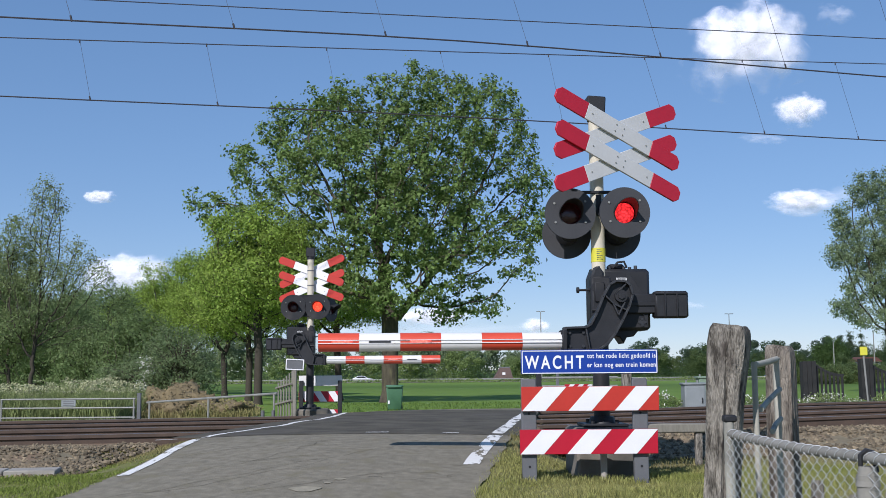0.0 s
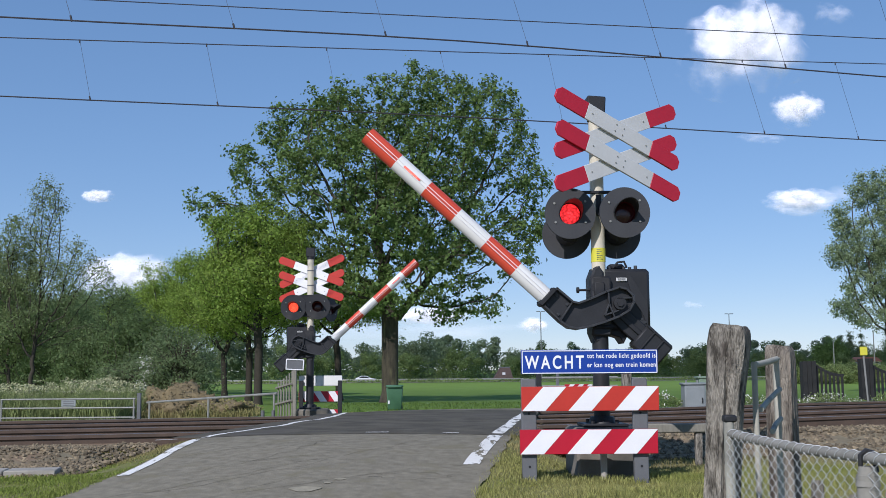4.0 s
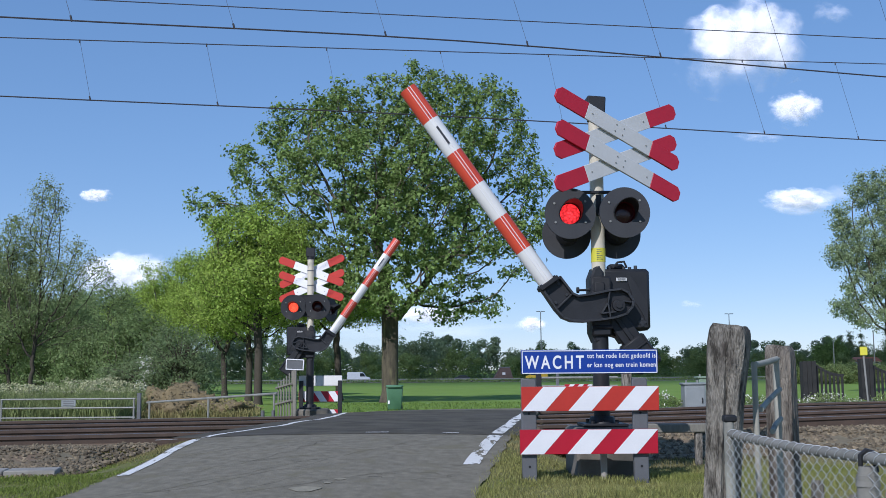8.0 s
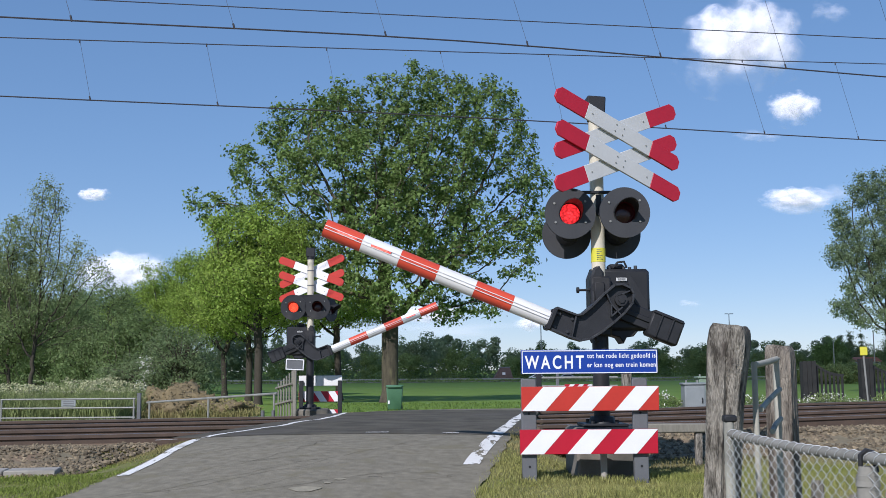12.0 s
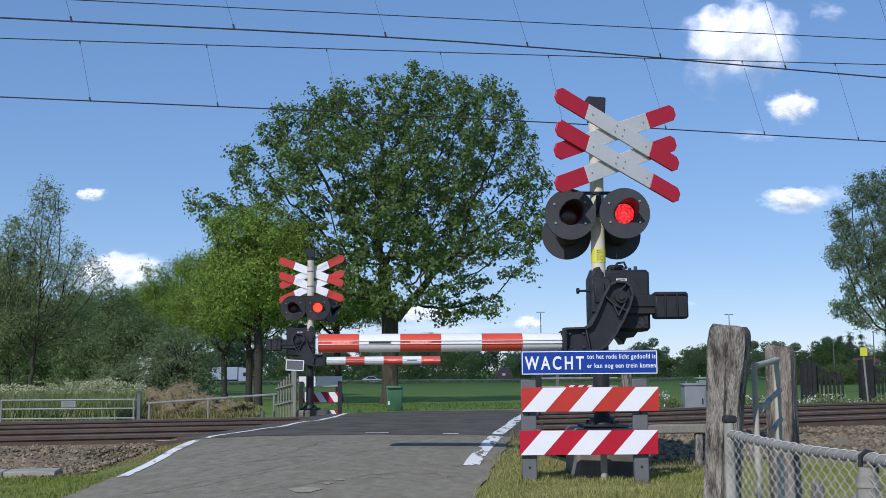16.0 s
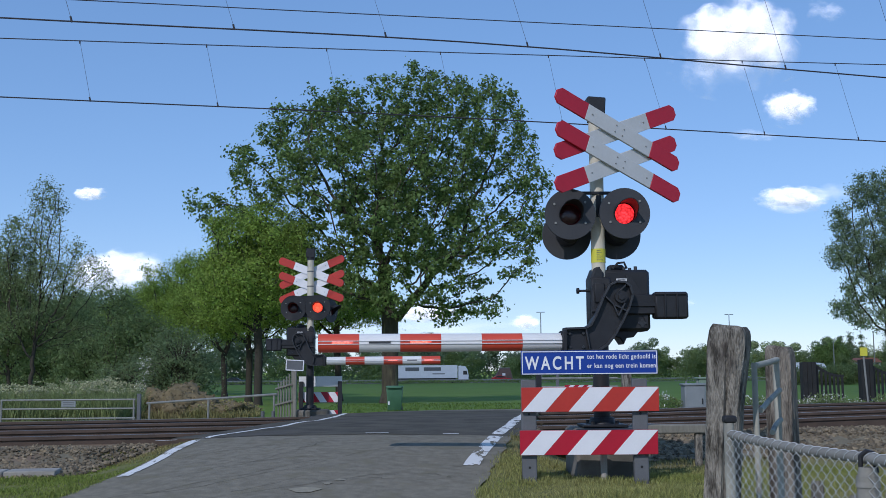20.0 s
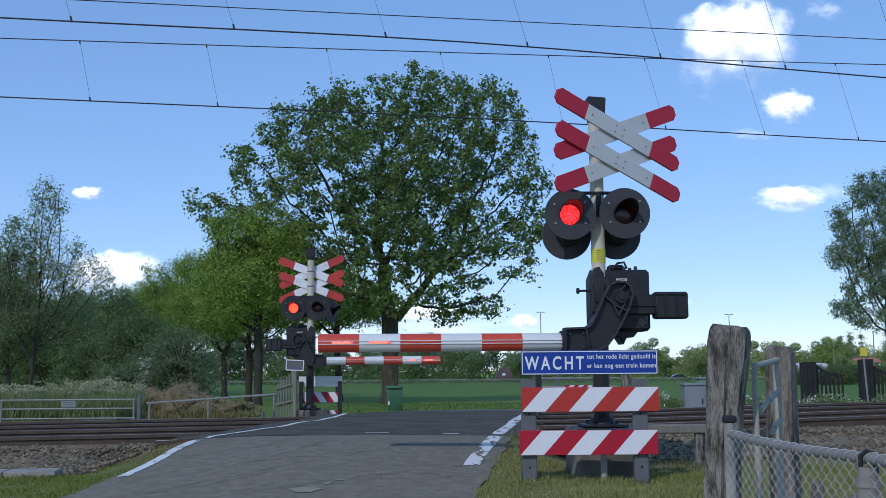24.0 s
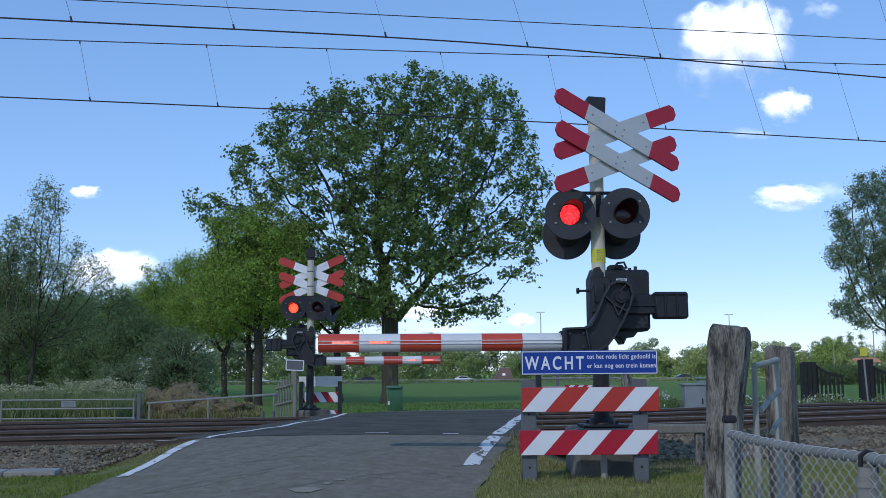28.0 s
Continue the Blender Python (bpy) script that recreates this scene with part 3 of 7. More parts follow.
# sandy path behind the tracks
def path_strip():
    verts, faces = [], []
    ss = [1.5 + 2 * i for i in range(41)]
    for s in ss:
        for p in (25.2, 26.2, 27.4, 28.4):
            w = tp(s, p + 0.25 * noise.noise((s * 0.3, p, 0)))
            verts.append((w.x, w.y, bed(p) + 0.045))
    for i in range(len(ss) - 1):
        for j in range(3):
            faces.append((i * 4 + j, i * 4 + 4 + j, i * 4 + 5 + j, i * 4 + 1 + j))
    tagged(mesh_from("sandy_path", verts, faces, M["sand"], smooth=True), "pale sandy track along the field edge", "path", kind="structure")


path_strip()


def cable_trough():
    """Concrete lids of a cable duct beside the ballast."""
    t = thing("cable_trough", pose(-4.75, 11.1, gnd(-4.75, 11.1), 0, 0, 8), "grey concrete cable trough with loose lids beside the ballast", "cable trough")
    for i in range(3):
        bm = bmesh.new()
        box(bm, -1.0 + 0.52 * i + 0.5, 0.01 * (i % 2), 0.05, 0.5, 0.34, 0.07, 0.01)
        part("lid", bm, M["concrete"], t)
    bm = bmesh.new()
    box(bm, 0.0, 0, -0.05, 1.6, 0.28, 0.13, 0.01)
    part("duct", bm, M["concrete"], t)


cable_trough()


# ---- overhead line ----
def build_catenary(pc, zc, rise, first, label, bow):
    """rise: height of the messenger over the contact wire, along the track."""
    t = thing("overhead_line", Matrix.Identity(4), label, "overhead wires", "overhead lines")
    bm = bmesh.new()
    tube(bm, [tp(s, pc, zc + bow(s)) for s in (-90, -40, -25, -16, -10, -7, -5, -3, -1, 1, 2.5, 4, 5.5, 7, 9, 11, 13, 16, 20, 27, 40, 110)], 0.011, 6)
    part("contact_wire", bm, M["wire"], t)
    bm = bmesh.new()
    tube(bm, [tp(s, pc, zc + rise(s)) for s in range(-90, 111, 5)], 0.009, 6)
    part("messenger_wire", bm, M["wire"], t)
    for i in range(-8, 14):
        s = first + i * 2.16
        top = s - 0.25 * rise(s) * (0.8 if rise(s) < 1.4 else 1.2)
        bm = bmesh.new()
        foot = zc + bow(s)
        tube(bm, [tp(s, pc, foot), tp(top, pc, zc + rise(top))], 0.0032, 4)
        cyl(bm, tp(s, pc, foot - 0.01), tp(s - 0.02, pc, foot + 0.07), 0.014, n=6)
        cyl(bm, tp(top, pc, zc + rise(top) - 0.05), tp(top, pc, zc + rise(top) + 0.01), 0.012, n=6)
        part("dropper", bm, M["wire"], t)
    return t


build_catenary(14.85, 5.5, lambda s: 1.75 + 0.03 * s, -1.44, "dark overhead contact wire with droppers above the track",
               lambda s: 0.045 - 0.14 * (1 - math.exp(-((s - 4) / 5.5) ** 2)))
build_catenary(19.05, 5.44, lambda s: 1.075 + 0.0335 * s + 0.0002 * s * s, -1.5, "dark overhead contact wire with droppers above the farther track",
               lambda s: -0.06 * (1 - math.exp(-((s - 5) / 7) ** 2)))
t = thing("feeder_wire", Matrix.Identity(4), "single dark wire high over the farther track", "overhead wires")
bm = bmesh.new()
tube(bm, [tp(s, 19.05, 7.23 + 0.0245 * s) for s in (-90, -40, 0, 40, 110)], 0.009, 6)
part("wire", bm, M["wire"], t)


# ---- the crossing signals with their barriers ----
def cross_board(parent, m, front, white="white"):
    L, W = 0.825, 0.084
    bm = bmesh.new()
    plate(bm, [(-0.43, -W), (0.43, -W), (0.43, W), (-0.43, W)], -0.012, 0.012, 0.003)
    b = part("cross_board", bm, M[white], parent, "white board of the warning cross with red ends")
    b.matrix_local = m
    for sg in (-1, 1):
        bm = bmesh.new()
        o = [(0.431, -W), (L - 0.05, -W), (L, -W + 0.045), (L, W - 0.045), (L - 0.05, W), (0.431, W)]
        plate(bm, [(sg * x, z) for x, z in o], -0.013, 0.013, 0.003)
        part("red_end", bm, M["red"] if white == "white" else M["orange"], b, "dark red end of the cross board")
        bm = bmesh.new()
        cyl(bm, (sg * 0.36, -0.017, 0.0), (sg * 0.36, -0.012, 0.0), 0.008, n=8)
        part("bolt", bm, M["galv"], b)
    for x in (-0.05, 0.05):
        for z in (-0.035, 0.035):
            bm = bmesh.new()
            cyl(bm, (x, -0.017, z), (x, -0.012, z), 0.008, n=8)
            part("bolt", bm, M["galv"], b)
    return b


def lamp_unit(parent, x, y, z, turn, lens=None, r=0.255, skin="disc"):
    """A round dark board with a hooded lamp. Returns the lens, which turns its lit or its dark side out."""
    m = pose(x, y, z, 0, 0, turn)
    bm = bmesh.new()
    n = 40
    hole = 0.11
    for yy, flip in ((0.0, 1), (0.03, -1)):
        a = [bm.verts.new((r * math.cos(2 * math.pi * i / n), yy, r * math.sin(2 * math.pi * i / n))) for i in range(n)]
        b = [bm.verts.new((hole * math.cos(2 * math.pi * i / n), yy, hole * math.sin(2 * math.pi * i / n))) for i in range(n)]
        for i in range(n):
            j = (i + 1) % n
            bm.faces.new((a[i], a[j], b[j], b[i]))
        if flip == 1:
            a0, b0 = a, b
    for i in range(n):
        j = (i + 1) % n
        bm.faces.new((a0[i], a0[j], a[j], a[i]))
        bm.faces.new((b0[i], b0[j], b[j], b[i]))
    bmesh.ops.recalc_face_normals(bm, faces=bm.faces)
    d = part("lamp_board", bm, M[skin], parent, "round dark grey board round a signal lamp")
    d.matrix_local = m
    # housing behind, open to the front
    bm = bmesh.new()
    prof = [(0.112, 0.0), (0.118, 0.03), (0.122, 0.1), (0.11, 0.24), (0.06, 0.27)]
    rings = [[bm.verts.new((q * math.cos(2 * math.pi * i / n), yy, q * math.sin(2 * math.pi * i / n))) for i in range(n)] for q, yy in prof]
    for r0, r1 in zip(rings, rings[1:]):
        for i in range(n):
            bm.faces.new((r0[i], r0[(i + 1) % n], r1[(i + 1) % n], r1[i]))
    bm.faces.new(rings[-1])
    part("lamp_housing", bm, M["dark"], d)
    # hood: a tube cut away below
    bm = bmesh.new()
    cols = []
    for i in range(25):
        a = radians(-35 + 250 * i / 24)
        reach = 0.05 + 0.2 * max(0.0, math.sin(a)) ** 0.8 if math.sin(a) > 0 else 0.05 * (1 + math.sin(a))
        cols.append([bm.verts.new((q * math.cos(a), yy, q * math.sin(a))) for q, yy in ((0.117, 0.0), (0.119, -reach), (0.112, -reach), (0.111, 0.0))])
    for c0, c1 in zip(cols, cols[1:]):
        for k in range(4):
            bm.faces.new((c0[k], c0[(k + 1) % 4], c1[(k + 1) % 4], c1[k]))
    bmesh.ops.recalc_face_normals(bm, faces=bm.faces)
    part("lamp_hood", bm, M["dark"], d)
    for bx, bz in ((-0.15, -0.09), (0.15, -0.09), (0.15, 0.12), (-0.16, 0.1)):
        bm = bmesh.new()
        cyl(bm, (bx, -0.01, bz), (bx, 0.0, bz), 0.012, n=8)
        part("bolt", bm, M["galv"], d)
    if lens is None:
        bm = bmesh.new()
        cyl(bm, (0, 0.02, 0), (0, 0.03, 0), 0.11, n=24)
        part("lens", bm, M["lens_off"], d)
        return d
    bm = bmesh.new()
    n2 = 28
    for sg, mi in ((-1, 0), (1, 1)):
        rings = []
        for q, yy in ((0.103, 0.006), (0.07, 0.016), (0.03, 0.022)):
            rings.append([bm.verts.new((q * math.cos(2 * math.pi * i / n2), sg * yy, q * math.sin(2 * math.pi * i / n2))) for i in range(n2)])
        for r0, r1 in zip(rings, rings[1:]):
            for i in range(n2):
                bm.faces.new((r0[i], r0[(i + 1) % n2], r1[(i + 1) % n2], r1[i])).material_index = mi
        bm.faces.new(rings[-1]).material_index = mi
        if sg == -1:
            rim = rings[0]
        else:
            for i in range(n2):
                bm.faces.new((rim[i], rim[(i + 1) % n2], rings[0][(i + 1) % n2], rings[0][i])).material_index = 1
    bmesh.ops.recalc_face_normals(bm, faces=bm.faces)
    le = part("lens", bm, [lens, M["lens_off"]], d, "round red signal lens")
    return le


def boom_arm(parent, sx, px, py, pz, tip, lamp_material):
    """The swinging arm: a casting on the pivot, the striped tube with its lamps and the counterweight."""
    k = 0.00563
    prof = [(34, 22), (26, 29), (10, 30), (-2, 24), (-14, 2), (-26, -26), (-37, -46), (-46, -51), (-82, -52), (-82, -90), (-40, -91), (-22, -89), (-8, -80), (6, -62), (20, -38), (32, -14), (38, 6)]
    outline = [(sx * x * k, z * k) for x, z in prof]
    bm = bmesh.new()
    plate(bm, outline, -0.03, 0.07, 0.004)
    arm = part("boom", bm, M["dark2"], parent, "dark cast barrier arm carrying a striped boom")
    arm.location = (px, py, pz)

    def flange(name, p, q, y0, y1, w):
        d = Vector((q[0] - p[0], 0, q[1] - p[1]))
        bm = bmesh.new()
        box(bm, 0, (y0 + y1) / 2, 0, d.length + w * 0.6, y1 - y0, w, 0.003, Matrix.Rotation(-math.atan2(d.z, d.x), 4, "Y"))
        bmesh.ops.translate(bm, vec=((p[0] + q[0]) / 2, 0, (p[1] + q[1]) / 2), verts=bm.verts)
        part(name, bm, M["dark3"], arm)

    # the rim stands proud all round, with ribs across the hollow and a box at the boom's end
    for p, q in zip(outline, outline[1:] + outline[:1]):
        flange("arm_flange", p, q, -0.09, 0.075, 0.022)
    for (x0, z0), (x1, z1) in (((-46, -52), (-40, -90)), ((4, -10), (28, -22)), ((12, -30), (24, -8)), ((4, -10), (12, -30)), ((-10, 4), (4, -10)), ((8, 6), (26, 24))):
        flange("arm_rib", (sx * x0 * k, z0 * k), (sx * x1 * k, z1 * k), -0.08, -0.02, 0.016)
    for x, z in ((-50, -60), (-50, -84), (-74, -60), (-74, -84)):
        bm = bmesh.new()
        cyl(bm, (sx * x * k, -0.05, z * k), (sx * x * k, -0.025, z * k), 0.016, n=6)
        part("bolt", bm, M["dark3"], arm)
    bm = bmesh.new()
    cyl(bm, (sx * 0.1, -0.08, 0.02), (sx * 0.1, 0.12, 0.02), 0.062, n=20)
    cyl(bm, (sx * 0.1, -0.095, 0.02), (sx * 0.1, -0.08, 0.02), 0.035, n=6)
    part("pivot", bm, M["dark"], arm)
    zb = -0.42
    bm = bmesh.new()
    box(bm, sx * -0.475, 0, zb, 0.05, 0.22, 0.22, 0.01)
    for yy in (-0.08, 0.08):
        for zz in (-0.08, 0.08):
            cyl(bm, (sx * -0.44, yy, zb + zz), (sx * -0.51, yy, zb + zz), 0.014, n=6)
    part("clamp", bm, M["dark"], arm)
    x0, x1, n = -0.49 if sx > 0 else -0.52, tip, 6
    for i in range(n):
        a, b = x0 + (x1 - x0) * i / n, x0 + (x1 - x0) * (i + 1) / n
        ra, rb = 0.086 + 0.005 * i / n, 0.086 + 0.005 * (i + 1) / n
        bm = bmesh.new()
        cyl(bm, (sx * a, 0, zb), (sx * (b + 0.0006), 0, zb), ra, rb, n=28)
        white = i % 2 == 0
        part("boom_band", bm, M["boomwhite"] if white else M["boomred"], arm,
             "white band of the boom" if white else "orange-red band of the boom")
    for zz in (-0.012, 0.018):
        bm = bmesh.new()
        box(bm, sx * (x0 + x1) / 2, -0.0925 + (0.0 if zz < 0 else 0.0), zb + zz, abs(x1 - x0) - 0.004, 0.008, 0.006)
        part("reflective_strip", bm, M["whitefoil"], arm)
    lamps = []
    step = (x1 - x0) / n
    for i, f in ((5, 0.4), (4, 0.5), (3, 0.5)):
        c = x0 + step * (i + f)
        bm = bmesh.new()
        box(bm, 0, 0, 0, 0.21, 0.012, 0.02)
        for f2 in bm.faces:
            f2.material_index = 0 if f2.calc_center_median().y < -0.003 else 1
        la = part("boom_lamp", bm, [lamp_material, M["slot"] if i == 4 else M["boomred"]], arm, "slim warning lamp let into the boom")
        la.location = (sx * c, -0.094, zb + 0.003)
        lamps.append(la)
    # counterweight on the other end
    bm = bmesh.new()
    box(bm, sx * 0.63, 0.1, -0.06, 0.34, 0.16, 0.27, 0.02)
    box(bm, sx * 0.56, 0.012, -0.06, 0.012, 0.02, 0.25, 0.002)
    box(bm, sx * 0.68, 0.012, -0.06, 0.012, 0.02, 0.25, 0.002)
    box(bm, sx * 0.62, 0.012, 0.05, 0.32, 0.02, 0.012, 0.002)
    part("counterweight", bm, M["dark2"], arm, "dark steel counterweight")
    bm = bmesh.new()
    box(bm, sx * 0.32, 0.1, -0.05, 0.44, 0.1, 0.2, 0.012)
    box(bm, sx * 0.3, 0.045, -0.05, 0.36, 0.02, 0.05, 0.006)
    part("counterweight_arm", bm, M["dark"], arm)
    return arm, lamps


def crossing_signal(m, label, sx, cross, cross_turn, cross_y, lens_material, lamp_side, rear, base_h, top, tip, cross_z, zl, dz, hub):
    t = thing("crossing_signal", m, label, "railway signal", "crossing signals")
    bm = bmesh.new()
    cyl(bm, (0, 0, 1.72 + dz), (0, 0, top), 0.07, n=24)
    part("pole", bm, M["pole"], t, "cream painted steel pole")
    bm = bmesh.new()
    cyl(bm, (0, 0, base_h), (0, 0, 1.78 + dz), 0.082, n=20)
    cyl(bm, (0, 0, base_h), (0, 0, base_h + 0.1), 0.15, 0.12, n=16)
    for a in range(4):
        an = a * math.pi / 2 + 0.8
        cyl(bm, (0.17 * math.cos(an), 0.17 * math.sin(an), base_h), (0.17 * math.cos(an), 0.17 * math.sin(an), base_h + 0.07), 0.02, n=6)
    box(bm, 0, 0, base_h + 0.02, 0.44, 0.4, 0.03, 0.008)
    part("pole_foot", bm, M["dark"], t, "dark steel foot bolted to concrete")
    bm = bmesh.new()
    box(bm, 0, 0, top + 0.05, 0.19, 0.17, 0.2, 0.012, Matrix.Rotation(radians(4), 4, "Y"))
    cyl(bm, (0, 0, top - 0.1), (0, 0, top), 0.082, n=18)
    part("pole_cap", bm, M["dark"], t)
    bm = bmesh.new()
    if base_h > 0.3:
        box(bm, 0.02, 0.05, base_h / 2 - 0.1, 0.66, 0.7, base_h + 0.2, 0.03)
    else:
        box(bm, 0.05, -0.05, base_h / 2 - 0.1, 0.72, 0.7, base_h + 0.2, 0.03)
    part("foundation", bm, M["stained_shaded"], t, "concrete foundation block, stains and shade in its dark colour")
    # crosses: two crossed pairs of boards
    for dc in (0.0, -0.325):
        for sg, off in ((1, 0.0), (-1, 0.03)):
            mm = pose(cross[0], cross_y, cross_z + dc, 0, 0, cross_turn) @ pose(0, off, 0) @ pose(0, 0, 0, 0, sg * 20.8, 0)
            cross_board(t, mm, sg, "white" if sx > 0 else "whitefoil")
    bm = bmesh.new()
    for dc in (0.0, -0.325):
        tube(bm, [(0, 0, cross_z + dc), (cross[0], cross_y + 0.02, cross_z + dc)], 0.025, 8)
    part("cross_bracket", bm, M["galv"], t)
    for dc in (0.0, -0.325):
        bm = bmesh.new()
        cyl(bm, (0, 0, cross_z + dc - 0.012), (0, 0, cross_z + dc + 0.012), 0.075, n=18)
        part("pole_band", bm, M["greypost"], t)
    # lamps
    bm = bmesh.new()
    box(bm, 0, -0.06, zl + 0.235, 0.62, 0.04, 0.03, 0.005)
    box(bm, 0, -0.06, zl + 0.1, 0.05, 0.06, 0.22, 0.005)
    box(bm, 0, 0.02, zl, 0.5, 0.05, 0.05, 0.005)
    part("lamp_bracket", bm, M["dark"], t)
    rad, skin = (0.255, "disc") if sx > 0 else (0.275, "dark")
    if sx < 0:
        bm = bmesh.new()
        plate(bm, [(-0.5, zl), (-0.36, zl + 0.26), (0.2, zl + 0.28), (0.32, zl), (0.2, zl - 0.2), (-0.36, zl - 0.2)], -0.13, -0.115, 0.003)
        part("backing_board", bm, M["dark"], t, "dark board joining both lamps")
    lenses = [lamp_unit(t, lamp_side[0], -0.2, zl, 0, lens_material, rad, skin), lamp_unit(t, lamp_side[1], -0.2, zl + 0.01, 0, lens_material, rad, skin)]
    for x, y, z, turn in rear:
        lamp_unit(t, x, y, z, turn)
    # barrier drive
    bm = bmesh.new()
    box(bm, sx * 0.23, 0.14, 1.73, 0.56, 0.36, 0.62, 0.03)
    box(bm, sx * 0.2, 0.14, 2.07, 0.16, 0.14, 0.06, 0.02)
    plate(bm, [(sx * x, z) for x, z in ((0.07, 1.45), (0.42, 1.45), (0.34, 1.36), (0.27, 1.35), (0.24, 1.29), (0.2, 1.35), (0.1, 1.38))], 0.0, 0.28, 0.01)
    part("barrier_drive", bm, M["dark"], t, "dark barrier drive housing").location.z = dz
    bm = bmesh.new()
    plate(bm, [(sx * x, z) for x, z in ((-0.06, 1.3), (0.02, 1.3), (0.04, 2.0), (0.0, 2.08), (-0.06, 2.05), (-0.1, 1.95), (-0.1, 1.4))], -0.08, 0.2, 0.02)
    cyl(bm, (sx * -0.05, -0.09, 1.85), (sx * -0.05, -0.12, 1.85), 0.05, n=14)
    box(bm, sx * -0.12, 0.0, 1.83, 0.06, 0.05, 0.02, 0.004)
    part("drive_bracket", bm, M["dark2"], t).location.z = dz
    bm = bmesh.new()
    box(bm, sx * 0.0, -0.055, 1.66, 0.2, 0.12, 0.6, 0.02)
    box(bm, sx * -0.02, -0.125, 1.8, 0.1, 0.03, 0.2, 0.01)
    for zz in (1.45, 1.62):
        cyl(bm, (sx * -0.1, -0.12, zz), (sx * 0.1, -0.12, zz), 0.018, n=8)
    part("pole_clamp", bm, M["dark"], t, "dark clamp gripping the pole").location.z = dz
    bm = bmesh.new()
    for xx, zz in ((0.12, 2.06), (0.27, 2.05), (0.33, 2.045), (0.39, 2.06), (0.05, 2.03)):
        cyl(bm, (sx * xx, 0.06, 2.02), (sx * xx, 0.06, zz + 0.02), 0.018, n=8)
        part("cable_gland", bm, M["dark3"], t).location.z = dz
        bm = bmesh.new()
    tube(bm, [(sx * 0.16, 0.05, 2.06), (sx * 0.2, 0.02, 2.11), (sx * 0.27, 0.04, 2.12), (sx * 0.3, 0.06, 2.06)], 0.012, 6)
    part("lifting_eye", bm, M["dark3"], t, "bent lifting eye on the housing").location.z = dz
    bm = bmesh.new()
    cyl(bm, (sx * -0.1, 0.02, 1.83), (sx * -0.2, 0.02, 1.83), 0.012, n=8)
    cyl(bm, (sx * -0.2, 0.02, 1.83), (sx * -0.225, 0.02, 1.83), 0.03, n=10)
    part("release_knob", bm, M["dark"], t).location.z = dz
    bm = bmesh.new()
    for xx in (-0.03, 0.03):
        cyl(bm, (sx * (0.42 + xx), -0.05, 1.5), (sx * (0.42 + xx), -0.038, 1.5), 0.014, n=8)
        cyl(bm, (sx * 0.42, -0.05, 1.5 + xx), (sx * 0.42, -0.038, 1.5 + xx), 0.014, n=8)
    cyl(bm, (sx * 0.42, -0.046, 1.5), (sx * 0.42, -0.038, 1.5), 0.03, n=10)
    part("lock", bm, M["dark3"], t).location.z = dz
    # curved plate added on the housing; its edge stands for the arm's shadow
    bm = bmesh.new()
    plate(bm, [(sx * x, z) for x, z in ((0.3, 2.0), (0.48, 1.7), (0.48, 1.45), (0.42, 1.6), (0.34, 1.72), (0.26, 1.98))], -0.048, -0.036, 0.002)
    part("drive_cover", bm, M["dark2"], t, "curved plate on the drive housing drawn for the arm's shadow").location.z = dz
    bm = bmesh.new()
    box(bm, sx * 0.22, -0.05, 1.93, 0.11, 0.012, 0.035, 0.003)
    part("rating_plate", bm, M["white"], t, "small pale plate with unreadable writing").location.z = dz
    bm = bmesh.new()
    for i in range(3):
        box(bm, sx * 0.22, -0.057, 1.923 + 0.008 * i, 0.08, 0.002, 0.003)
    part("plate_writing", bm, M["dark"], t).location.z = dz
    if sx > 0:
        bm = bmesh.new()
        for zz, rr in ((2.11, 0.073),):
            cyl(bm, (0, 0, zz), (0, 0, zz + 0.14), rr, n=24)
        part("sticker", bm, M["yellow"], t, "yellow sticker round the pole")
        bm = bmesh.new()
        for i in range(6):
            w = (0.06, 0.045, 0.058, 0.03, 0.05, 0.04)[i]
            box(bm, -0.03 + w / 2, -0.072, 2.135 + 0.019 * i, w, 0.004, 0.0045)
        part("sticker_writing", bm, M["greypost"], t)
    arm, lamps = boom_arm(t, sx, sx * hub[0], -0.13, hub[1] + dz, tip, M["boomlamp"])
    return t, lenses, arm, lamps


near_signal = crossing_signal(pose(1.57, 10.8, -0.31, 0, 0, 3), "cream signal pole with red and white crosses, lamps and barrier drive",
                              1, (0.195, 0), 27, -0.22, M["lens_on"], (-0.31, 0.24), [(-0.27, 0.3, 2.43, 180), (0.25, 0.3, 2.43, 180)], 0.47, 3.66, -2.885, 3.422, 2.58, 0.0, (0.08, 1.735))
far_signal = crossing_signal(pose(-2.9, 23.4, -0.2, 0, 0, 2), "cream signal pole seen from behind with crosses and barrier",
                             -1, (0.0, 0), -20, 0.12, M["lens_far"], (-0.35, 0.17), [(0.44, 0.2, 2.26, 60)], 0.12, 3.46, -2.97, 3.11, 2.3, -0.15, (0.15, 1.73))


